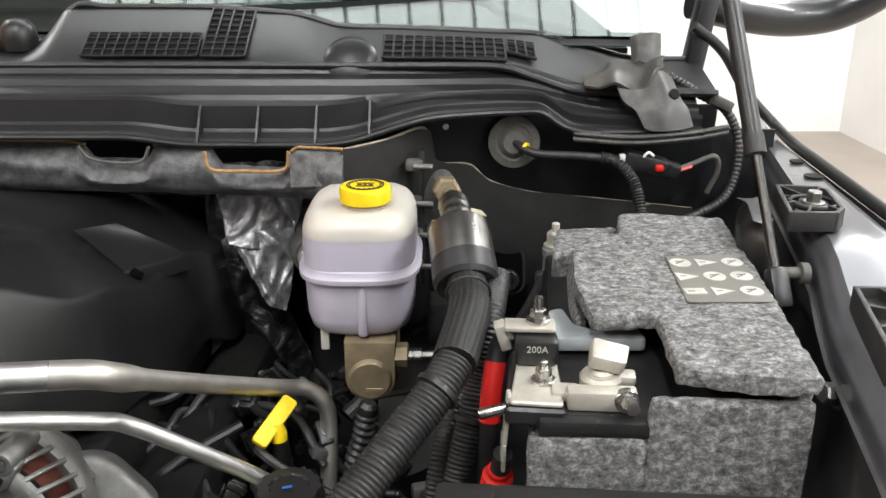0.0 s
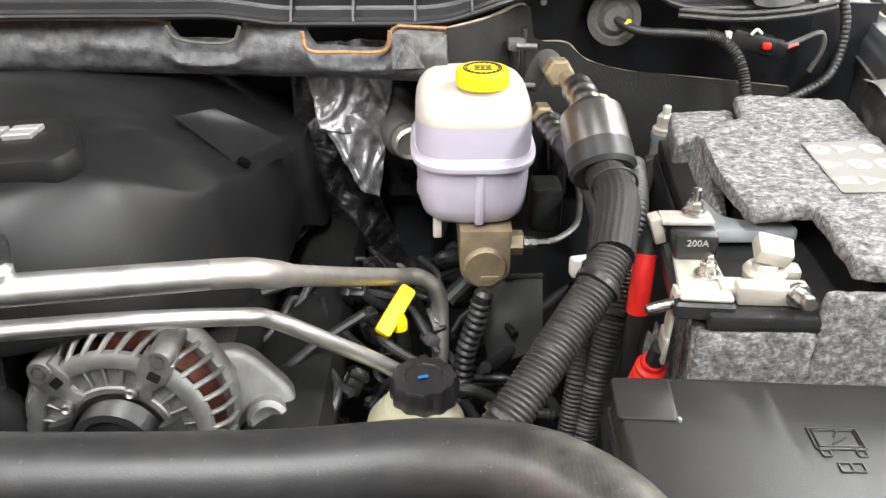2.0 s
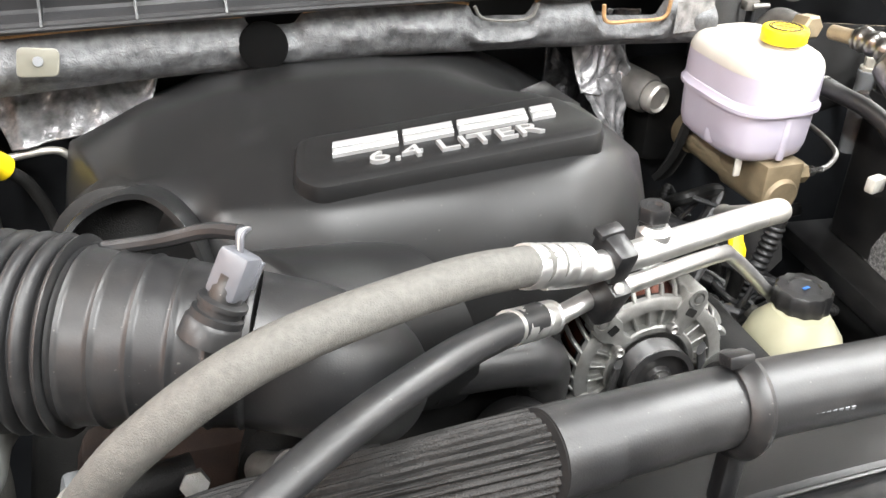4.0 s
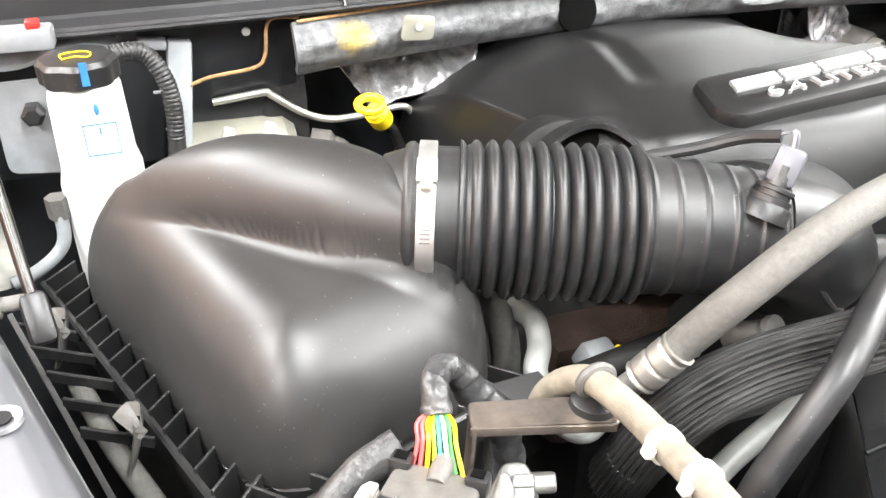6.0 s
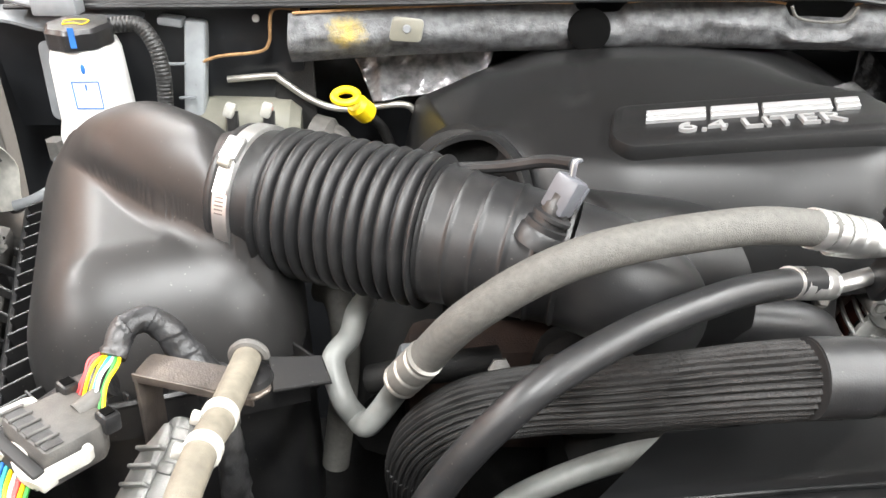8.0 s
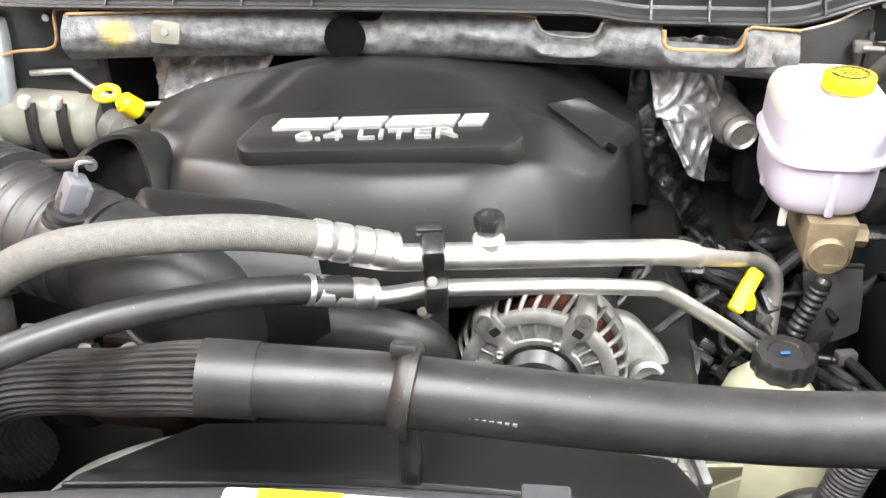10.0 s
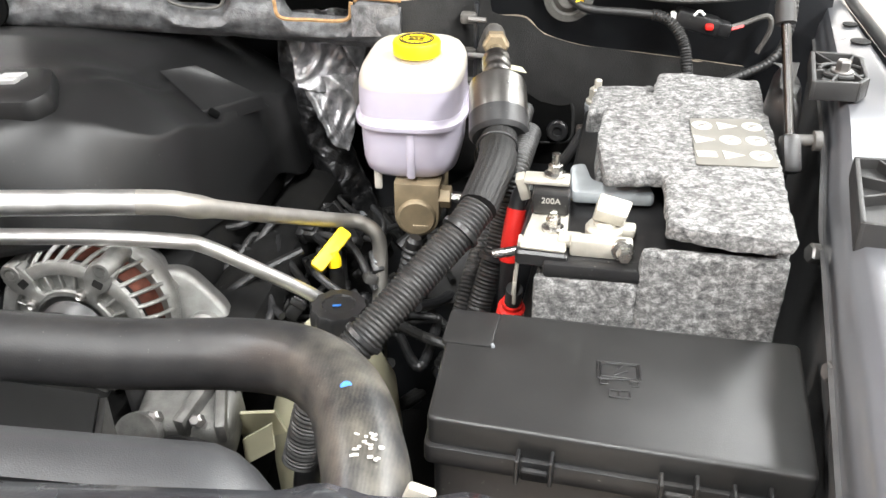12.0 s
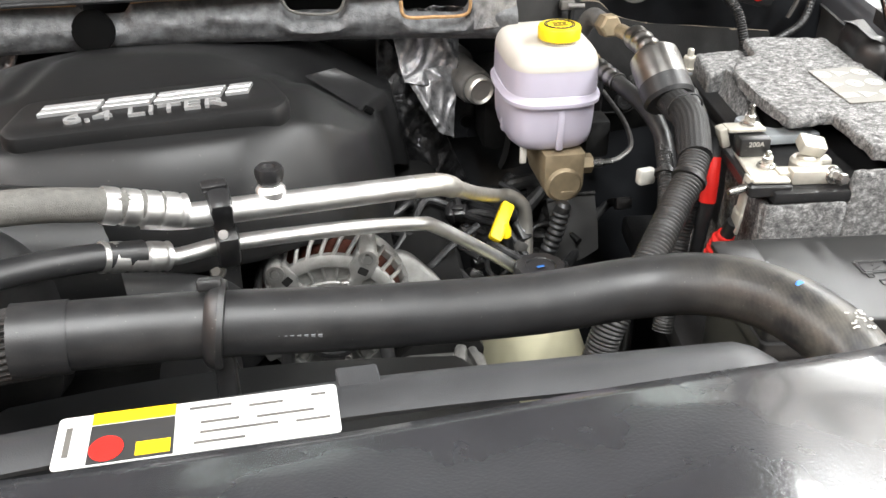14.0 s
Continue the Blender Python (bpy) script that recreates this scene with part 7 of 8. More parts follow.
part("grip", lathe([(0.009, -0.014), (0.0125, -0.01), (0.0125, 0.01), (0.009, 0.014)], along((-0.838, 0.815, 1.200), (-0.848, 0.802, 1.216)), 20), "yellow", oil)
part("tube", sweep([(-0.834, 0.82, 1.193), (-0.815, 0.83, 1.165), (-0.80, 0.83, 1.10), (-0.79, 0.8, 0.95)], 0.006, 24, 12), "dark", oil)
vac = thing("metal_line", (-0.93, 0.93, 1.1), "bare bent metal line in front of the firewall", "pipe")
part("tube", sweep([(-0.999, 0.878, 1.212), (-0.947, 0.876, 1.217), (-0.938, 0.876, 1.213), (-0.908, 0.876, 1.190), (-0.88, 0.876, 1.178), (-0.849, 0.875, 1.177), (-0.800, 0.875, 1.182), (-0.784, 0.876, 1.174), (-0.781, 0.878, 1.158), (-0.782, 0.9, 1.1)], 0.004, 60, 12), "dullalu", vac)
canister = thing("accumulator_canister", (-0.97, 0.86, 1.1), "dusty translucent grey canister with hose clips behind the air box", "canister")
part("drum", lathe([(0.024, 0), (0.036, 0.004), (0.040, 0.03), (0.040, 0.12), (0.030, 0.132)], along((-1.05, 0.882, 1.15), (-0.90, 0.888, 1.145)), 32), "agedtank", canister)
for x in (-0.991, -0.949):
    part("strap", sweep([(x, 0.848, 1.185), (x, 0.843, 1.165), (x, 0.842, 1.14), (x, 0.85, 1.11)], 0.007, 16, 10), "rubber", canister)
    part("clip", box((0.012, 0.014, 0.016), pose(x, 0.838, 1.19, 0, 20, 0), 0.003), "dirtywhite", canister)
part("red_tab", box((0.007, 0.007, 0.007), pose(-0.946, 0.842, 1.192), 0.001), "red", canister, "red locking tab")
part("end_cap", lathe([(0.022, 0), (0.024, 0.02), (0.016, 0.03)], along((-0.905, 0.87, 1.15), (-0.87, 0.86, 1.14)), 24), "darkgrey", canister)
part("outlet", sweep([(-0.90, 0.87, 1.15), (-0.87, 0.86, 1.145), (-0.865, 0.85, 1.10)], 0.012, 20, 14), "darkgrey", canister)
heat = thing("heater_hose", (-0.83, 0.5, 1.0), "grey rubber hose under the intake", "hose")
part("tube", sweep([(-0.845, 0.52, 1.16), (-0.832, 0.51, 1.16), (-0.825, 0.50, 1.13), (-0.828, 0.49, 1.08), (-0.84, 0.48, 1.0)], 0.012, 30, 16), "dusty", heat)

# connectors and leads on the passenger side of the cowl
conn = thing("cowl_connector", (-1.15, 0.83, 1.30), "grey electrical connector with a red lock on the cowl edge", "connector")
part("shell", box((0.05, 0.022, 0.02), pose(-1.155, 0.83, 1.312, 0, 0, -4), 0.003), "greyplastic", conn)
part("lock", box((0.012, 0.012, 0.009), pose(-1.145, 0.826, 1.324), 0.002), "red", conn)
part("lead", sweep([(-1.18, 0.83, 1.312), (-1.21, 0.84, 1.318), (-1.24, 0.86, 1.34)], 0.004, 16, 8), "greyplastic", conn)
mould = thing("cowl_end_moulding", (-1.15, 0.9, 1.29), "grey plastic end moulding of the cowl", "bracket")
part("shelf", sheet(20, 8, lambda u, v: Vector((-1.26 + 0.18 * u, 0.84 + 0.05 * v + 0.01 * u, 1.288 + 0.012 * v + 0.006 * math.sin(u * 10))), 0.004), "greyplastic", mould)
part("upright", sheet(12, 8, lambda u, v: Vector((-1.25 + 0.12 * u, 0.895 + 0.01 * v, 1.30 + 0.06 * v * (1 - 0.5 * u))), 0.004), "greyplastic", mould)


# ---- engine computer plug, bracket, tan hose ----
PLUG = pose(-0.961, 0.289, 1.213, -6, 0, -38) @ Matrix.Scale(0.78, 4)
plug = thing("engine_computer_plug", (-0.963, 0.287, 1.18), "dusty grey multi-pin plug with a white lever and bright wires", "connector")
part("shell", prism(rounded([(-0.030, -0.026), (0.034, -0.026), (0.032, 0.020), (0.020, 0.030), (-0.020, 0.030), (-0.030, 0.020)], 0.006), -0.018, 0.014, 0.004, 2, PLUG), "darkgrey", plug)
for k in range(5):
    part("pocket", prism(rounded([(-0.0045, -0.007), (0.0045, -0.007), (0.0045, 0.007), (-0.0045, 0.007)], 0.001, 2), 0.0, 0.0006, m=PLUG @ pose(-0.023 + 0.0122 * k, -0.0165, 0.0142)), "plastic", plug, "shallow dark pocket")
    part("rib", box((0.0022, 0.018, 0.004), PLUG @ pose(-0.0292 + 0.0122 * k, -0.016, 0.0145), 0.0008, 1), "darkgrey", plug)
for dx in (-0.026, 0.028):
    part("latch", box((0.016, 0.014, 0.016), PLUG @ pose(dx, 0.026, 0.012), 0.003), "plastic", plug)
part("spout", lathe([(0.008, -0.008), (0.0085, 0.012), (0.007, 0.014)], PLUG @ pose(0.002, 0.024, 0.012, -75, 0, 0), 16), "darkgrey", plug)
for dx in (-0.026, 0.028):
    # black tile on the latch, painting the shade of its window
    part("window", box((0.009, 0.008, 0.001), PLUG @ pose(dx, 0.026, 0.0204)), "void", plug, "latch window with its shade painted black")
wave = [(-0.044 + 0.088 * k / 20, 0.0022 * math.cos(k * math.pi / 5)) for k in range(21)]
lv = prism(rounded([(x, -0.026 + w) for x, w in wave] + [(x, -0.038 + w) for x, w in wave[::-1]], 0.001, 1), 0.000, 0.009, 0.0015, 2, PLUG @ pose(0, 0, 0, 14, 0, 0))
for side, low in ((-1, 0.004), (1, 0.002)):
    prism(rounded([(side * 0.038, -0.03), (side * 0.0445, -0.03), (side * 0.0445, 0.0), (side * 0.041, 0.006), (side * 0.034, 0.006), (side * 0.034, 0.001), (side * 0.038, -0.002)][::side], 0.0015, 2), low - 0.005, low + 0.006, 0.0012, 1, PLUG, lv)
lever = part("lever", lv, "dirtywhite", plug, "white plastic locking lever")
for k in range(9):
    part("notch", box((0.0022, 0.0018, 0.002), PLUG @ pose(0, 0, 0, 14, 0, 0) @ pose(-0.03 + 0.0075 * k, -0.033, 0.0085)), "ink", lever)
for k, c in enumerate(("pink", "pink", "yellow", "yellow", "teal", "white", "green", "yellow")):
    x = -0.019 + 0.0055 * k
    a = PLUG @ Vector((x, 0.026, 0.008))
    b = Vector((-0.939 + 0.0009 * (k - 3.5), 0.336, 1.236))
    part("wire", sweep([a, a.lerp(b, 0.35) + Vector((0, 0, 0.005 + 0.002 * (k % 3))), a.lerp(b, 0.7) + Vector((0.001 * (k - 4), 0, 0.005)), b], 0.0012, 20, 6), c, plug)
for k, c in enumerate(("yellow", "pink", "green", "blue", "teal", "yellow", "white", "pink", "yellow", "green")):
    x = -0.03 + 0.006 * k
    a = PLUG @ Vector((x, -0.036, -0.012))
    part("wire", sweep([a, a + Vector((0.002, -0.015, -0.004)), a + Vector((0.008, -0.035, -0.02)), a + Vector((0.012, -0.05, -0.06))], 0.0013, 16, 6), c, plug)
part("seal_plate", box((0.072, 0.01, 0.014), PLUG @ pose(0.0, -0.032, -0.004), 0.002), "ink", plug)
wrap = thing("wiring_harness", (-0.91, 0.36, 1.1), "tape-wrapped wiring harness rising from the plug", "wiring harness")
part("sleeve", sweep([(-0.939, 0.332, 1.234), (-0.9365, 0.345, 1.2425), (-0.929, 0.357, 1.2445), (-0.918, 0.362, 1.236), (-0.907, 0.360, 1.219), (-0.893, 0.355, 1.20), (-0.885, 0.35, 1.15), (-0.885, 0.345, 1.05)], lambda s, d, a: 0.0076 + 0.0022 * smooth(0.08, 0.3, s) + 0.0014 * noise.noise((d * 120, a * 1.2, 4)) + 0.0009 * ((d * 55 + a / 6.283) % 1.0), 160, 24), "tape", wrap)
tie(wrap, (-0.893, 0.355, 1.20), (-0.885, 0.35, 1.15), 0.0138)
arm = thing("wiring_harness", (-1.0, 0.33, 1.1), "tape-wrapped harness crossing in front of the air box", "wiring harness")
part("sleeve", sweep([(-0.955, 0.352, 1.20), (-0.98, 0.348, 1.19), (-1.01, 0.335, 1.172), (-1.04, 0.318, 1.155), (-1.07, 0.30, 1.14), (-1.08, 0.28, 1.08)], lambda s, d, a: 0.0105 + 0.0006 * ((d * 50 + a / 6.283) % 1.0), 90, 16), "tape", arm)
arm2 = thing("wiring_harness", (-1.08, 0.28, 1.1), "corrugated side harness bolted to the fender rail", "wiring harness")
part("sleeve", sweep([(-1.098, 0.305, 1.215), (-1.08, 0.312, 1.212), (-1.062, 0.31, 1.20), (-1.05, 0.295, 1.18), (-1.045, 0.27, 1.15), (-1.05, 0.25, 1.08)], lambda s, d, a: 0.0125 + 0.0008 * math.sin(d * 300), 60, 16), "rubber", arm2)
tie(arm2, (-1.062, 0.31, 1.20), (-1.05, 0.295, 1.18), 0.0132)
part("bolt_cap", lathe([(0.008, 0), (0.008, 0.006), (0.005, 0.008)], along((-1.092, 0.305, 1.216), (-1.075, 0.30, 1.226)), 16), "greyplastic", arm2, "pale bolt cap")
drain = thing("fender_grommet_pipe", (-1.07, 0.27, 1.2), "bright bare pipe through a dusty rubber grommet", "pipe")
part("grommet", lathe([(0.0135, -0.006), (0.0150, 0.0), (0.0140, 0.005), (0.009, 0.007)], along((-1.0735, 0.277, 1.221), (-1.064, 0.255, 1.240)), 28), "tanhose", drain, "dusty tan rubber grommet")
part("tube", sweep([(-1.080, 0.290, 1.210), (-1.0725, 0.275, 1.225), (-1.066, 0.261, 1.229), (-1.060, 0.246, 1.220), (-1.057, 0.238, 1.19)], 0.0058, 30, 14), "alu", drain)
part("nut", lathe([(0.009, 0), (0.009, 0.013), (0.007, 0.014)], along((-1.060, 0.246, 1.221), (-1.057, 0.237, 1.19)), 6), "zinc", drain)
ecm = thing("engine_computer", (-0.905, 0.31, 1.1), "cast aluminium engine computer with bosses", "engine computer")
EM = pose(-0.908, 0.293, 1.165, 32, -8, -24) @ Matrix.Scale(0.8, 4)
part("case", prism(rounded([(-0.030, -0.06), (0.018, -0.06), (0.018, 0.040), (0.012, 0.052), (-0.004, 0.052), (-0.022, 0.02)], 0.005), -0.025, 0.020, 0.004, 2, EM), "rawcast", ecm)
part("deck", prism(rounded([(-0.022, -0.055), (0.004, -0.055), (0.004, 0.034), (0.0, 0.044), (-0.006, 0.044), (-0.016, 0.016)], 0.004), 0.019, 0.025, 0.003, 2, EM), "rawcast", ecm)
for k in range(6):
    part("fin", box((0.022, 0.0035, 0.010), EM @ pose(-0.006, -0.048 + 0.014 * k, 0.026, 0, 0, 14), 0.0015), "rawcast", ecm)
for dy in (0.038, 0.012, -0.016, -0.044):
    part("boss", lathe([(0.0075, -0.012), (0.0075, 0.012), (0.0065, 0.014), (0.004, 0.0145), (0.003, 0.012)], EM @ pose(0.018, dy, 0.012, 0, 90, 0), 18), "rawcast", ecm)
    part("saddle", box((0.016, 0.010, 0.014), EM @ pose(0.010, dy, 0.016), 0.003), "rawcast", ecm)
strap = thing("hose_bracket", (-0.885, 0.31, 1.18), "dusty brown flat steel bracket", "bracket")
part("plate", prism(rounded([(-0.924, 0.320), (-0.919, 0.341), (-0.845, 0.322), (-0.838, 0.308), (-0.848, 0.297)], 0.005), 1.2285, 1.2315, 0.0008, 1), "brownplate", strap)
part("lip", box((0.080, 0.002, 0.006), pose(-0.886, 0.3095, 1.2285, 0, 0, -16), 0.0006), "brownplate", strap)
part("leg", box((0.003, 0.022, 0.10), pose(-0.922, 0.33, 1.18, 0, 3, -16), 0.001), "brownplate", strap)
part("clip_base", lathe([(0.014, 0), (0.013, 0.004), (0.008, 0.007)], pose(-0.853, 0.316, 1.2315), 20), "plastic", strap, "black push clip")
part("clip_claw", sweep([Vector((-0.852, 0.318, 1.246)) + Matrix.Rotation(radians(90), 3, "X") @ Vector((0.0096 * math.cos(k * math.pi / 10), 0.0096 * math.sin(k * math.pi / 10), 0)) for k in range(17)], 0.003, 40, 8), "darkgrey", strap)
tan = thing("overflow_hose", (-0.852, 0.25, 1.1), "tan rubber hose with white spring clamps", "hose")
part("tube", sweep([(-0.868, 0.352, 1.19), (-0.866, 0.35, 1.212), (-0.860, 0.338, 1.232), (-0.853, 0.318, 1.246), (-0.851, 0.28, 1.255), (-0.851, 0.248, 1.260), (-0.852, 0.219, 1.266), (-0.851, 0.17, 1.268), (-0.845, 0.10, 1.262), (-0.835, 0.02, 1.25), (-0.82, -0.05, 1.2)], 0.0082, 120, 18), "tanhose", tan)
for y, z in ((0.252, 1.2595), (0.222, 1.2655)):
    cl = part("spring_clamp", lathe([(0.0085, -0.0034), (0.0096, -0.0032), (0.0096, 0.0032), (0.0085, 0.0034)], Matrix.Translation((-0.8515, y, z)) @ pose(0, 0, 0, 80, 0, 0), 28), "dirtywhite", tan, "white spring clamp")
    part("tang", box((0.005, 0.006, 0.006), pose(-0.8625, y - 0.003, z + 0.002, 0, 20, 0), 0.001), "dirtywhite", cl)
sensor = thing("coolant_sensor", (-0.80, 0.42, 1.1), "pale green connector with a yellow tab under the hose", "connector")
part("shell", box((0.03, 0.022, 0.022), pose(-0.764, 0.462, 1.130, 20, 10, 15), 0.004), "greyplastic", sensor)
part("tab", box((0.005, 0.012, 0.01), pose(-0.752, 0.450, 1.139, 20, 10, -15), 0.0015), "yellow", sensor)

# pulleys, tensioner and pipes low behind the hoses
low = thing("front_drive", (-0.62, 0.47, 0.9), "grimy accessory drive castings behind the hoses", "engine accessory")
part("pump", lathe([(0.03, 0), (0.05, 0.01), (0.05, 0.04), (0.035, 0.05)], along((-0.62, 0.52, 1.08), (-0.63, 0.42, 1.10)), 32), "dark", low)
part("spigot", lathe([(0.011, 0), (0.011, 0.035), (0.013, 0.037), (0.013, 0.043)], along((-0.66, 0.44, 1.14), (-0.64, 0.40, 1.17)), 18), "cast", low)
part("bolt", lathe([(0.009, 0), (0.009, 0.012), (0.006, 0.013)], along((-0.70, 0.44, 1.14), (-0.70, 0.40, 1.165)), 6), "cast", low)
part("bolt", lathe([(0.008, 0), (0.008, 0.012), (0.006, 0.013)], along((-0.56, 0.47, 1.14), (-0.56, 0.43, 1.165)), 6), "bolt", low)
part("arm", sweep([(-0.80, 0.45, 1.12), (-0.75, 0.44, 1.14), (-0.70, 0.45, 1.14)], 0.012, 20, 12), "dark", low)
part("idler", lathe([(0.035, 0), (0.036, 0.02), (0.01, 0.022)], along((-0.46, 0.50, 1.06), (-0.465, 0.42, 1.08)), 32), "plastic", low)
part("housing", box((0.16, 0.06, 0.12), pose(-0.70, 0.53, 1.05), 0.02), "rust", low, "rusty brown casting")
part("tube", sweep([(-0.73, 0.37, 1.03), (-0.68, 0.385, 1.065), (-0.60, 0.40, 1.09), (-0.52, 0.40, 1.10)], 0.010, 30, 18), "greypipe", low)

# ---- front of the bay: fan shroud, radiator top, closure panel ----
shroud = thing("fan_shroud", (-0.45, 0.28, 0.8), "black plastic fan shroud behind the radiator", "fan shroud")
SHROUD = [Vector(p) for p in ((-0.70, 0.235, 1.150), (-0.585, 0.385, 1.120), (-0.245, 0.375, 1.138), (-0.195, 0.262, 1.165))]


def shroud_place(u, v):
    a, b, c, d = SHROUD
    p = a.lerp(d, u).lerp(b.lerp(c, u), v)
    return p + Vector((0, 0, 0.012 * math.sin(math.pi * u) + 0.006 * smooth(0.42, 0.5, v)))


part("top", sheet(40, 16, shroud_place, 0.005), "shroudplastic", shroud)
part("throat", sheet(40, 6, lambda u, v: shroud_place(u, 1.0) + Vector((0, 0.02 * v, -0.25 * v)), 0.006), "plastic", shroud)
for u in (0.0, 1.0):
    part("end_wall", sheet(8, 4, lambda w, v: shroud_place(u, w) + Vector((0, 0, -0.004 - 0.2 * v)), 0.005), "plastic", shroud)
part("rib", sweep([shroud_place(k / 12, 0.45) + Vector((0, 0, 0.001)) for k in range(13)], 0.002, 50, 8), "shroudplastic", shroud)
tank = thing("radiator_tank", (-0.45, 0.2, 0.8), "black plastic radiator top tank with rounded edge", "radiator")
def tank_place(u, v):
    x = -0.95 + 0.885 * u
    end = smooth(1.0, 0.96, u) ** 0.5
    a = radians(-25 + 125 * v)
    bow = 0.29 * max(0.0, -0.25 - x) ** 2
    return Vector((x, 0.214 - bow + 0.034 * math.sin(a) * (0.4 + 0.6 * end), 1.222 + 0.030 * math.cos(a) * (0.3 + 0.7 * end)))


part("tank_top", sheet(80, 16, tank_place, 0.004), "tank", tank)
part("core", box((0.88, 0.04, 0.42), pose(-0.5, 0.165, 0.955), 0.005), "dark", tank)
part("outlet", sweep([(-0.014, 0.19, 1.21), (-0.016, 0.15, 1.18)], 0.019, 8, 24), "plastic", tank)
sticker = thing("underhood_label", (-0.405, 0.2, 1.25), "white and yellow printed label on the radiator panel", "label")
SM = Matrix.Translation((-0.407, 0.1985, 1.2524)) @ pose(0, 0, 0, 4, 0, 3)
part("paper", prism(rounded([(-0.072, -0.018), (0.072, -0.018), (0.072, 0.018), (-0.072, 0.018)], 0.003), 0, 0.0006, m=SM), "white", sticker)
part("yellow_band", box((0.042, 0.008, 0.0005), SM @ pose(-0.034, 0.014, 0.0009)), "yellow", sticker)
part("black_panel", box((0.042, 0.026, 0.0005), SM @ pose(-0.034, -0.004, 0.0009)), "ink", sticker)
part("red_disc", lathe([(0.0085, 0), (0.0085, 0.0006)], SM @ pose(-0.046, -0.008, 0.0010), 24), "red", sticker)
part("yellow_tile", box((0.017, 0.009, 0.0004), SM @ pose(-0.023, -0.011, 0.0013)), "yellow", sticker)
for k, (x, y, w) in enumerate(((0.005, 0.013, 0.022), (0.034, 0.010, 0.018), (0.062, 0.012, 0.008), (0.01, 0.002, 0.02), (0.044, 0.001, 0.03), (0.02, -0.005, 0.04), (0.058, -0.006, 0.018), (0.01, -0.012, 0.026), (-0.066, 0.0, 0.003))):
    part("printed_line", box((w, 0.0016 if k != 8 else 0.02, 0.0004), SM @ pose(x, y, 0.0008)), "darkgrey", sticker)
plate = thing("radiator_plate", (-0.322, 0.222, 1.25), "dusty dark plate beside the label", "plate")
part("plate", prism(rounded([(-0.012, -0.016), (0.012, -0.016), (0.010, 0.018), (-0.014, 0.018)], 0.002), -0.006, 0.001, 0.001, 1, pose(-0.3215, 0.2205, 1.2495, 4, 0, 3)), "tank", plate)

closure = thing("radiator_closure_panel", (-0.2, 0.0, 1.0), "glossy dark moulded panel across the front of the bay", "closure panel")
CE = [(-1.0, 0.13), (-0.7, 0.152), (-0.5, 0.163), (-0.33, 0.172), (-0.2, 0.185), (-0.05, 0.196), (0.02, 0.199), (0.045, 0.198), (0.07, 0.19), (0.1, 0.174), (0.125, 0.15), (0.15, 0.11), (0.2, 0.06), (0.3, 0.02)]


def close_y(x):
    for (x0, y0), (x1, y1) in zip(CE, CE[1:]):
        if x0 <= x <= x1:
            return y0 + (y1 - y0) * (x - x0) / (x1 - x0)
    return CE[-1][1]


def close_place(u, v):
    x = -1.0 + 1.3 * u
    e = close_y(x)
    y = e + (-0.42 - e) * v ** 1.3
    drop = 0.05 * smooth(0.05, 0, v) ** 2
    z = 1.272 - drop + 0.03 * smooth(0, 0.4, v) - 0.25 * smooth(0.45, 1, v) + 0.004 * math.sin(x * 30) * smooth(0.03, 0.15, v) * smooth(0.5, 0.2, v)
    for rx in (-0.026, 0.036):
        z += 0.007 * smooth(0.022, 0.0, abs(x - rx - 0.02 * (v - 0.1))) * smooth(0.0, 0.06, v)
    return Vector((x, y, z))


part("panel", sheet(160, 40, close_place, 0.004), "closure", closure, sharp=60)
part("push_pin", lathe([(0.014, 0), (0.0135, 0.003), (0.008, 0.005), (0.0, 0.0055)][:3], pose(0.004, 0.158, 1.2785, 4, 0, 0), 32), "tank", closure, "round push pin")

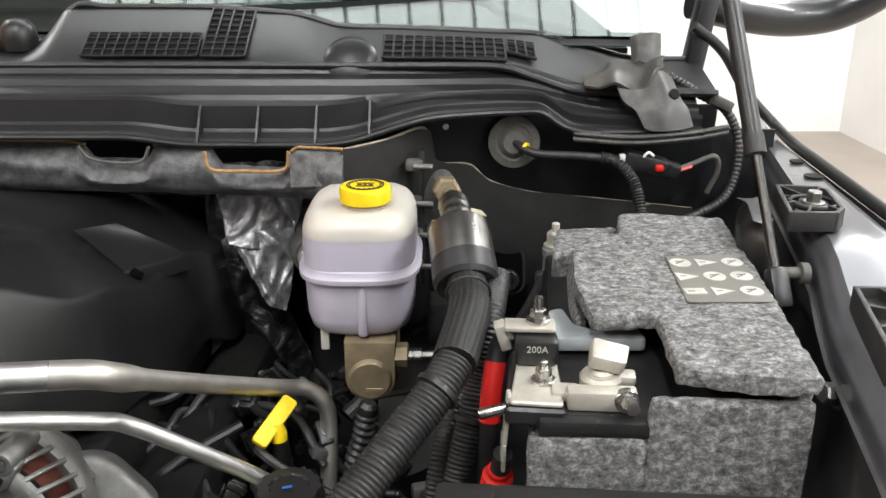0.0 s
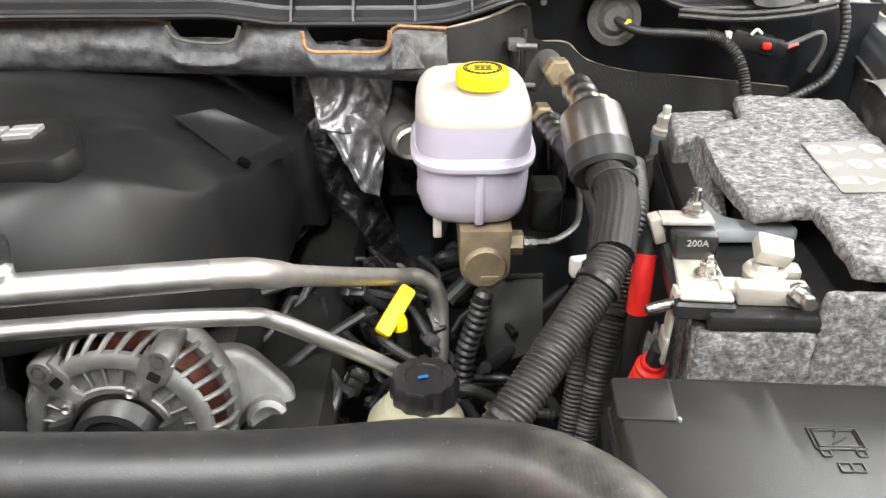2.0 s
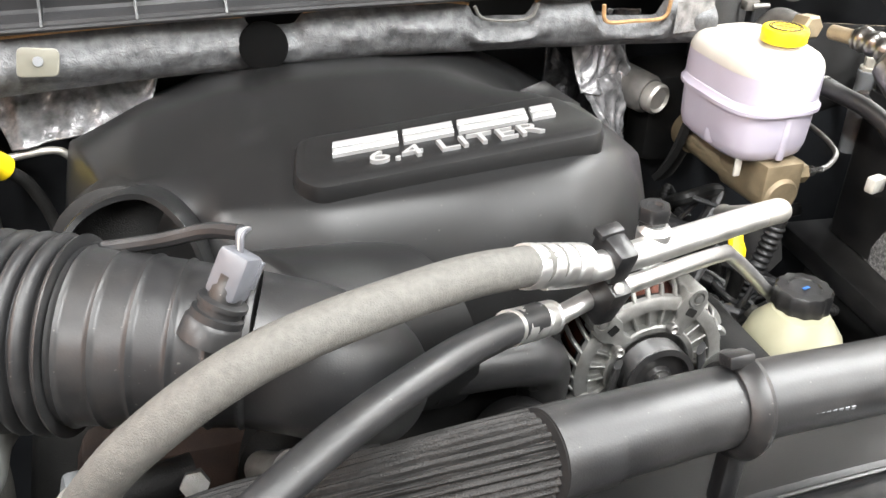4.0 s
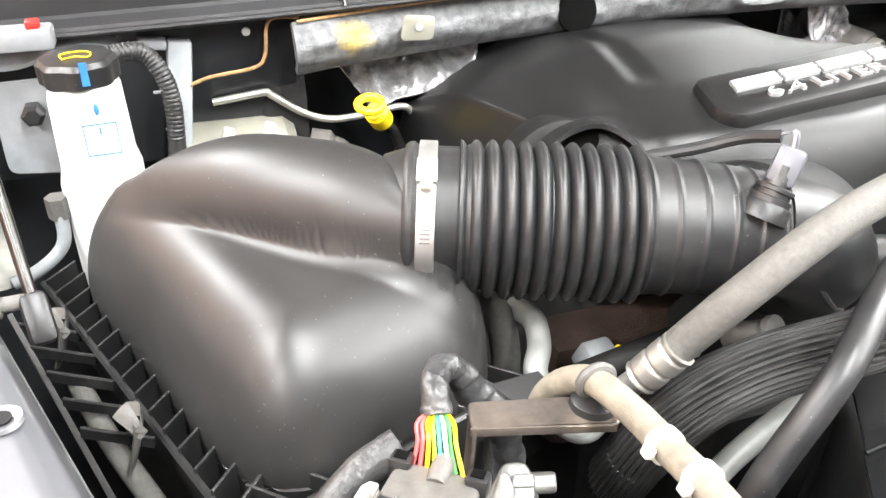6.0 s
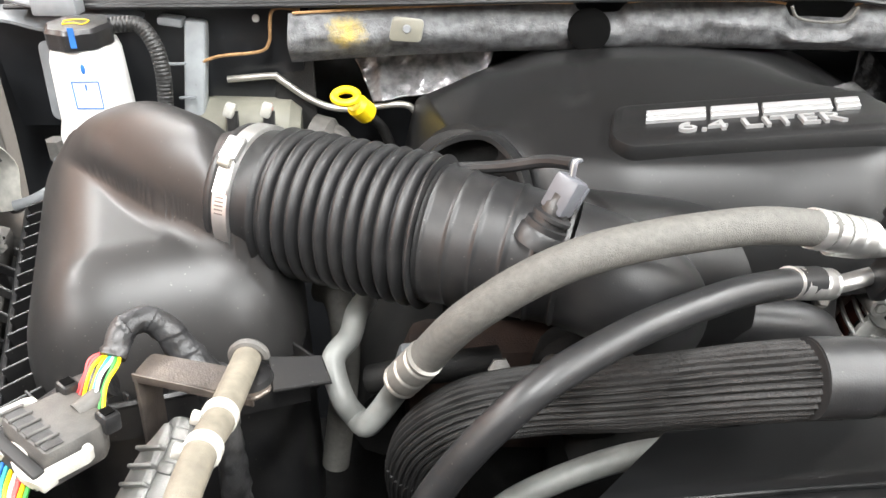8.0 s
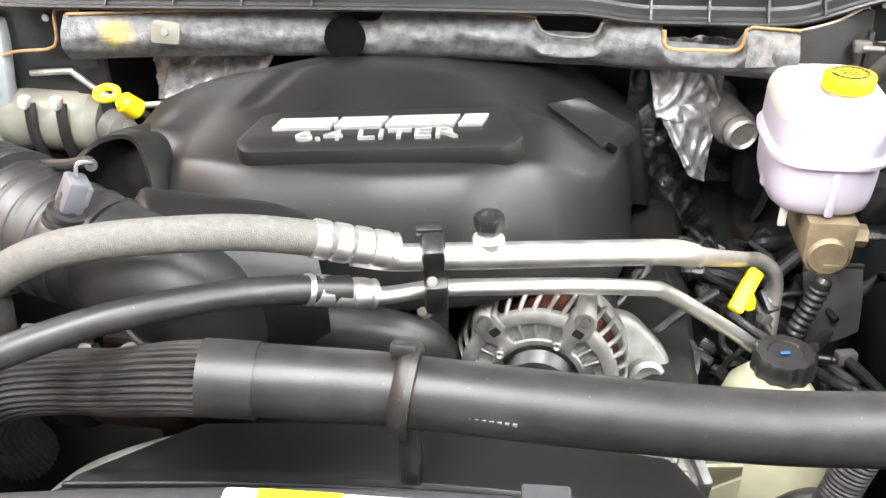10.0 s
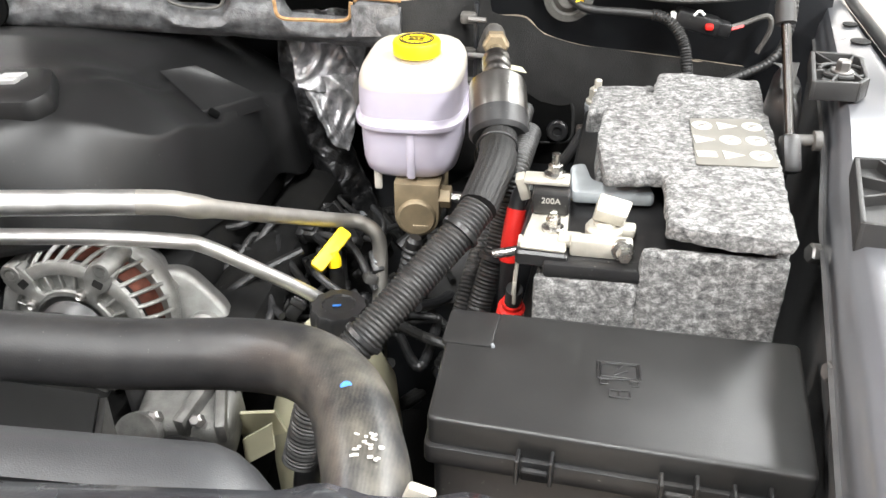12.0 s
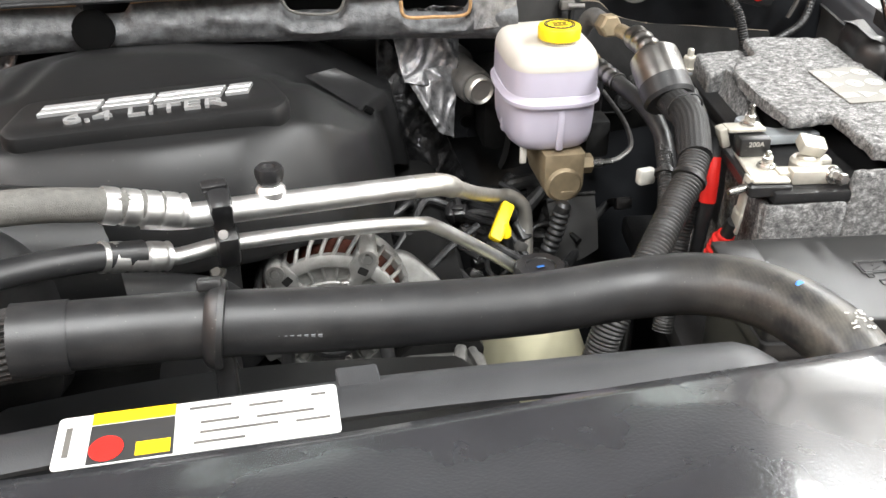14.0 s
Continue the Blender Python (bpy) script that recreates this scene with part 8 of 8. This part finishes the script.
# ---- fender fittings on the battery side ----
def ribbed_bracket(name, corners, z, h, bolt, label):
    """An open moulded bracket: rim walls, radial ribs, a ring boss and a bolt."""
    ob = thing(name, (bolt[0], bolt[1], z - h), label, "bracket")
    c = [Vector((p[0], p[1], z)) for p in corners]
    part("floor", prism([(p.x, p.y) for p in c], z - h, z - min(h * 0.45, 0.0085)), "bracket", ob)
    for a, b in zip(c, c[1:] + c[:1]):
        part("rim", box(((b - a).length + 0.004, 0.004, h), Matrix.Translation((a + b) / 2 - Vector((0, 0, h / 2))) @ Matrix.Rotation(math.atan2((b - a).y, (b - a).x), 4, "Z"), 0.001), "bracket", ob)
    bc = Vector((bolt[0], bolt[1], z))
    part("ring", sweep([bc + Vector((0.019 * math.cos(k * math.pi / 10), 0.019 * math.sin(k * math.pi / 10), -0.003)) for k in range(21)], 0.002, 50, 6), "bracket", ob)
    for k in range(8):
        a = k * math.pi / 4 + 0.3
        reach = 0.05
        best = reach
        for p, q in zip(c, c[1:] + c[:1]):
            dx, dy = math.cos(a), math.sin(a)
            ex, ey = q.x - p.x, q.y - p.y
            den = dx * ey - dy * ex
            if abs(den) > 1e-9:
                t = ((p.x - bc.x) * ey - (p.y - bc.y) * ex) / den
                s = ((p.x - bc.x) * dy - (p.y - bc.y) * dx) / den
                if t > 0 and 0 <= s <= 1:
                    best = min(best, t)
        if best > 0.02:
            mid = bc + Vector((math.cos(a), math.sin(a), 0)) * (0.019 + best) / 2 - Vector((0, 0, h * 0.25))
            part("rib", box((best - 0.019 + 0.002, 0.0022, h * 0.5), Matrix.Translation(mid) @ Matrix.Rotation(a, 4, "Z"), 0.0005, 1), "bracket", ob)
    part("boss", lathe([(0.016, -h * 0.5), (0.015, -0.006), (0.012, -0.004)], Matrix.Translation(bc), 24), "bracket", ob)
    hexhead(bc - Vector((0, 0, 0.005)), bc + Vector((0, 0, 0.007)), 0.0064, ob, "bolt")
    return ob


ribbed_bracket("fender_bracket", [(0.272, 0.470), (0.375, 0.452), (0.375, 0.545), (0.345, 0.575), (0.297, 0.575)], 1.262, 0.045, (0.328, 0.523), "dark moulded fender bracket with radial ribs and bolt")
ribbed_bracket("fender_bracket", [(0.283, 0.672), (0.320, 0.671), (0.330, 0.684), (0.340, 0.738), (0.334, 0.748), (0.301, 0.752)], 1.288, 0.017, (0.316, 0.708), "dark moulded fender bracket with ribs beside the tower")
cheek = thing("strut_tower_cover", (0.31, 0.8, 1.1), "black moulded cover beside the fender bracket", "cover")
part("shell", prism(rounded([(0.252, 0.70), (0.280, 0.674), (0.299, 0.755), (0.28, 0.79)], 0.02), 1.0, 1.272, 0.022, 5), "plastic", cheek)
wallbolts = thing("fender_bolt", (0.25, 0.385, 1.198), "pale flanged bolt in the inner fender", "bolt", "bolts in the inner fender")
hexhead((0.252, 0.384, 1.200), (0.238, 0.382, 1.203), 0.0065, wallbolts, "bolt")
wb2 = thing("fender_bolt", (0.226, 0.29, 1.16), "pale flanged bolt in the inner fender", "bolt", "bolts in the inner fender")
hexhead((0.228, 0.288, 1.165), (0.212, 0.286, 1.168), 0.0075, wb2, "bolt")
wb3 = thing("fender_bolt", (0.279, 0.531, 1.199), "dark bolt in the inner fender behind the battery", "bolt", "bolts in the inner fender")
hexhead((0.279, 0.531, 1.199), (0.262, 0.528, 1.202), 0.008, wb3, "bolt")
sidecable = thing("side_harness", (0.24, 0.35, 1.1), "dark taped cable beside the fuse box", "cable")
part("sleeve", sweep([(0.25, 0.375, 1.19), (0.248, 0.365, 1.17), (0.243, 0.34, 1.16), (0.238, 0.31, 1.155), (0.232, 0.29, 1.14), (0.23, 0.27, 1.1)], 0.007, 40, 12), "rubber", sidecable)


def gas_strut(low, high, inward, label, bare):
    ob = thing("gas_strut", low, label, "gas strut", "hood struts")
    low, high = Vector(low), Vector(high)
    part("socket", box((0.017, 0.015, 0.034), along(low - (high - low).normalized() * 0.012, high), 0.005), "plastic", ob)
    part("rod", sweep([low, low.lerp(high, bare + 0.08)], 0.0040, 6, 18), "rod", ob, "polished steel rod")
    part("guide", sweep([low.lerp(high, bare - 0.02), low.lerp(high, bare + 0.015)], 0.0086, 6, 20), "bracket", ob)
    part("tube", sweep([low.lerp(high, bare), high], 0.0075, 8, 32), "plastic", ob, "black gas cylinder")
    part("ball_stud", lathe([(0.005, 0), (0.005, 0.018), (0.0085, 0.019), (0.0085, 0.025)], along(low, low + Vector((inward, 0, 0))), 12), "darkgrey", ob)
    return ob


gas_strut((0.262, 0.634, 1.249), (0.226, 0.905, 1.66), 0.04, "black hood gas strut with a polished rod beside the battery", 0.22)
gas_strut((-1.148, 0.505, 1.244), (-1.205, 0.76, 1.60), -0.04, "black hood gas strut with a polished rod beside the air box", 0.42)
# lead from the grommet to the battery
glead = thing("grommet_lead", (0.12, 0.93, 1.2), "black corrugated lead from the firewall grommet", "cable")
part("conduit", sweep([(0.078, 0.93, 1.286), (0.10, 0.91, 1.278), (0.15, 0.91, 1.275), (0.185, 0.91, 1.270), (0.205, 0.90, 1.25), (0.212, 0.885, 1.22), (0.215, 0.87, 1.18)], lambda s, d, a: (0.0048 if s < 0.45 else 0.0062) + 0.0006 * math.sin(d * 1900) * (s > 0.45), 260, 12), "loom", glead)
part("tape", sweep([(0.088, 0.920, 1.2825), (0.091, 0.918, 1.2815)], 0.0060, 4, 12), "yellow", glead, "band of yellow tape")
gconn = thing("firewall_connector", (0.22, 0.93, 1.26), "black connector with a red lock on the firewall", "connector")
part("shell", box((0.05, 0.022, 0.02), pose(0.220, 0.915, 1.266, 0, 14, 0), 0.004), "plastic", gconn)
part("cap", box((0.016, 0.018, 0.016), pose(0.249, 0.915, 1.259, 0, 14, 0), 0.003), "plastic", gconn)
part("clip", sweep([(0.214, 0.902, 1.276), (0.219, 0.902, 1.281), (0.225, 0.902, 1.277)], 0.0016, 12, 8), "white", gconn, "white retaining clip")
part("pin_cover", box((0.006, 0.008, 0.009), pose(0.193, 0.91, 1.273), 0.001), "white", gconn)
part("lock", box((0.009, 0.007, 0.007), pose(0.232, 0.902, 1.264), 0.002), "red", gconn)
part("lead", sweep([(0.25, 0.915, 1.258), (0.272, 0.925, 1.262), (0.298, 0.93, 1.27), (0.304, 0.93, 1.255), (0.294, 0.93, 1.228)], 0.003, 40, 8), "darkgrey", gconn)
part("lead", sweep([(0.252, 0.912, 1.2575), (0.262, 0.916, 1.2590), (0.272, 0.92, 1.261)], 0.0016, 16, 8), "pink", gconn)
hw = thing("hood_wiring", (0.33, 0.9, 1.2), "black corrugated hood wiring along the fender", "cable")
part("conduit", sweep([(0.25, 0.98, 1.352), (0.283, 0.96, 1.334), (0.312, 0.95, 1.317), (0.326, 0.94, 1.285), (0.323, 0.93, 1.245), (0.305, 0.915, 1.222), (0.262, 0.90, 1.205), (0.22, 0.88, 1.19)], ribbed(0.0055, 0.005, 0.0008), 260, 14), "loom", hw)
part("clip", box((0.024, 0.016, 0.012), pose(0.305, 0.945, 1.326, 0, 25, 10), 0.003), "drape", hw)

# ---- fender fittings on the air box side ----
fb = thing("fender_bolt", (-1.19, 0.455, 1.247), "dark flanged bolt on the fender rail", "bolt", "bolts on the fender rail")
hexhead((-1.197, 0.45, 1.2455), (-1.197, 0.45, 1.26), 0.008, fb, "bolt")
hole = thing("rail_hole", (-1.157, 0.39, 1.247), "pressed round hole in the fender rail", "hole", kind="structure")
part("dimple", lathe([(0.0115, 0), (0.0105, 0.002), (0.007, 0.001)], pose(-1.157, 0.39, 1.2462), 28), "paint", hole)
# black disc paints the bore's shade
part("bore", lathe([(0.0055, 0), (0.0055, 0.0024)], pose(-1.157, 0.39, 1.2462), 20), "dark", hole)
dim = thing("rail_hole", (-1.155, 0.325, 1.247), "shallow pressed dimple in the fender rail", "hole", kind="structure")
part("dimple", lathe([(0.009, 0), (0.008, 0.0015)], pose(-1.155, 0.325, 1.2462), 24), "paint", dim)
tag = thing("paper_tag", (-1.19, 0.72, 1.1), "creased white paper tag on a grey cable", "tag")
part("sheet", sheet(14, 10, lambda u, v: Vector((-1.238, 0.745, 1.238)).lerp(Vector((-1.212, 0.735, 1.21)), u).lerp(Vector((-1.217, 0.735, 1.117)).lerp(Vector((-1.184, 0.73, 1.126)), u), v) + Vector((0.006 * math.sin(v * 5), -0.006 * math.sin(v * 7 + u), 0)), 0.0008), "dirtywhite", tag)
for k in range(4):
    part("printed_line", box((0.0025, 0.001, 0.016), pose(-1.226 + 0.006 * k, 0.729, 1.20 - 0.005 * k, 0, -18, 0)), "darkgrey", tag)
part("cable", sweep([(-1.236, 0.79, 1.245), (-1.23, 0.775, 1.235), (-1.226, 0.768, 1.205), (-1.225, 0.765, 1.1)], 0.007, 30, 12), "darkgrey", tag)
bp1 = thing("body_bracket", (-1.15, 0.83, 1.2), "grey steel bracket with a black nut behind the fluid bottle", "bracket")
part("plate", prism(rounded([(-0.045, -0.05), (0.04, -0.06), (0.04, 0.04), (-0.045, 0.04)], 0.01), 0, 0.003, 0.001, 1, Matrix.Translation((-1.155, 0.855, 1.225)) @ pose(0, 0, 0, 85, 0, 0)), "greyplastic", bp1)
part("nut", lathe([(0.011, 0), (0.011, 0.014), (0.007, 0.018)], along((-1.165, 0.85, 1.235), (-1.165, 0.8, 1.24)), 6), "plastic", bp1)
acl = thing("metal_line", (-1.16, 0.76, 1.1), "bent bare metal line behind the gas strut", "pipe")
part("tube", sweep([(-1.20, 0.72, 1.13), (-1.18, 0.725, 1.135), (-1.16, 0.735, 1.145), (-1.152, 0.74, 1.16), (-1.152, 0.745, 1.19)], 0.006, 30, 12), "greyplastic", acl)
part("nut", lathe([(0.010, 0), (0.010, 0.02)], pose(-1.152, 0.746, 1.175), 6), "darkgrey", acl)
gap = thing("inner_splash_guard", (-1.13, 0.45, 0.9), "black ribbed plastic guard between air box and fender", "guard")
part("board", sheet(20, 10, lambda u, v: Vector((-1.175 + 0.10 * u - 0.02 * v, 0.64 - 0.30 * u, 1.02 + 0.13 * v - 0.02 * u)), 0.004), "plastic", gap)
part("hose", sweep([(-1.145, 0.56, 1.13), (-1.125, 0.50, 1.12), (-1.10, 0.44, 1.11), (-1.08, 0.39, 1.10)], 0.008, 30, 12), "dusty", gap)
for k in range(5):
    part("rib", box((0.05, 0.003, 0.01), pose(-1.165 + 0.012 * k, 0.62 - 0.035 * k, 1.14, 0, 10, -20), 0.0008, 1), "plastic", gap)

# casting, bracket and tank seen below the radiator hose
pump = thing("water_pump", (-0.23, 0.48, 0.97), "bare aluminium water pump casting with a black pulley", "engine accessory")
part("casting", box((0.085, 0.06, 0.05), pose(-0.238, 0.485, 1.022, 12, 0, 4), 0.012, 4), "dullcast", pump)
part("neck", lathe([(0.018, 0), (0.018, 0.03), (0.021, 0.032), (0.021, 0.04)], along((-0.262, 0.475, 1.02), (-0.268, 0.43, 1.045)), 24), "dullcast", pump)
part("web", box((0.012, 0.05, 0.03), pose(-0.226, 0.475, 1.044, 12, 0, -14), 0.004), "dullcast", pump)
part("web", box((0.010, 0.05, 0.026), pose(-0.205, 0.478, 1.040, 12, 0, 16), 0.004), "dullcast", pump)
part("pulley", lathe([(0.045, 0), (0.047, 0.004), (0.047, 0.018), (0.03, 0.02)], along((-0.235, 0.46, 0.985), (-0.236, 0.40, 0.995)), 40), "plastic", pump, "black pulley")
for bx in (-0.255, -0.218):
    part("bolt", lathe([(0.006, 0), (0.006, 0.01), (0.004, 0.012)], along((bx, 0.46, 1.045), (bx, 0.44, 1.065)), 6), "bolt", pump)
prop = thing("tank_bracket", (-0.185, 0.50, 0.96), "yellowed plastic bracket beside the coolant bottle", "bracket")
part("leaf", sheet(8, 8, lambda u, v: Vector((-0.204 + 0.04 * u + 0.004 * v, 0.495 + 0.012 * v, 1.026 + 0.006 * u - 0.045 * v * (1 - 0.25 * u))), 0.003), "cream", prop)
part("gusset", sheet(8, 8, lambda u, v: Vector((-0.195 + 0.03 * u, 0.49 - 0.002 * u, 1.0 + 0.024 * u - 0.03 * v)), 0.003), "cream", prop)
pipe = thing("coolant_pipe", (-0.11, 0.49, 0.95), "black hose bending in front of the coolant bottle", "hose")
part("tube", sweep([(-0.085, 0.47, 1.02), (-0.11, 0.478, 1.012), (-0.13, 0.482, 0.99), (-0.14, 0.485, 0.95), (-0.14, 0.49, 0.88)], 0.012, 40, 16), "rubber", pipe)

# ---- dark brackets, hoses and leads low between engine and reservoir ----
rng = random.Random(11)
for k in range(22):
    at = (-0.24 + 0.14 * rng.random(), 0.62 + 0.2 * rng.random(), 0.985 + 0.07 * rng.random())
    mt = pose(*at, rng.uniform(-40, 40), rng.uniform(-40, 40), rng.uniform(0, 180))
    w = rng.uniform(0.012, 0.03)
    unit = thing("harness_connector", at, "small dark connector among the engine leads", "connector", "connectors beside the engine")
    part("shell", box((w, 0.014, 0.012), mt, 0.003), rng.choice(("plastic", "plastic", "darkgrey")), unit)
    part("latch", box((w * 0.4, 0.006, 0.003), mt @ pose(0, 0, 0.007), 0.001), rng.choice(("plastic", "greyplastic", "darkgrey")), unit)
    part("lead", sweep([mt @ Vector((w * 0.4, 0, 0)), mt @ Vector((w + 0.012, rng.uniform(-0.02, 0.02), 0.008)), mt @ Vector((w + 0.045, rng.uniform(-0.03, 0.03), -0.01))], 0.0032, 16, 8), "rubber", unit)
rng = random.Random(5)
for k in range(16):
    x0, y0 = -0.225 + 0.2 * rng.random(), 0.60 + 0.26 * rng.random()
    z0 = 0.97 + 0.07 * rng.random()
    pts = [(x0, y0, z0)]
    for j in range(4):
        x0 += rng.uniform(-0.05, 0.05)
        y0 += rng.uniform(-0.07, 0.07)
        z0 = max(0.9, min(1.06, z0 + rng.uniform(-0.05, 0.04)))
        pts.append((x0, y0, z0))
    r = rng.choice((0.004, 0.006, 0.009))
    lead = thing("engine_lead", pts[0], "dark taped engine lead among the clutter", "cable", "leads beside the engine")
    part("jacket", sweep(pts, ribbed(r, 0.004, 0.0008) if k % 2 else r, 90, 10), rng.choice(("loom", "rubber", "dark")), lead)
    part("connector", box((0.022, 0.016, 0.014), along(pts[-1], pts[-2]), 0.003), rng.choice(("plastic", "darkgrey", "plastic")), lead)
rng = random.Random(23)
for k in range(16):
    at = Vector((-0.275 + 0.11 * rng.random(), 0.61 + 0.17 * rng.random(), 1.03 + 0.055 * rng.random()))
    mt = Matrix.Translation(at) @ pose(0, 0, 0, rng.uniform(-50, 50), rng.uniform(-50, 50), rng.uniform(0, 180))
    unit = thing("injector_plug", at, "dark grimy injector plug with a taped lead", "connector", "plugs along the engine side")
    part("shell", box((0.026, 0.017, 0.016), mt, 0.003), "plastic" if k % 3 else "dark", unit)
    part("collar", box((0.008, 0.020, 0.019), mt @ pose(0.006, 0, 0), 0.002), "plastic", unit)
    part("latch", box((0.014, 0.006, 0.004), mt @ pose(-0.002, 0, 0.0095), 0.001), "bracket" if k % 4 == 0 else "plastic", unit)
    part("lead", sweep([mt @ Vector((-0.012, 0, 0)), mt @ Vector((-0.03, 0.004, 0.004)), mt @ Vector((-0.05, rng.uniform(-0.02, 0.02), -0.012)), mt @ Vector((-0.08, rng.uniform(-0.04, 0.04), -0.04))], 0.0042, 24, 8), "tape" if k % 2 else "rubber", unit)
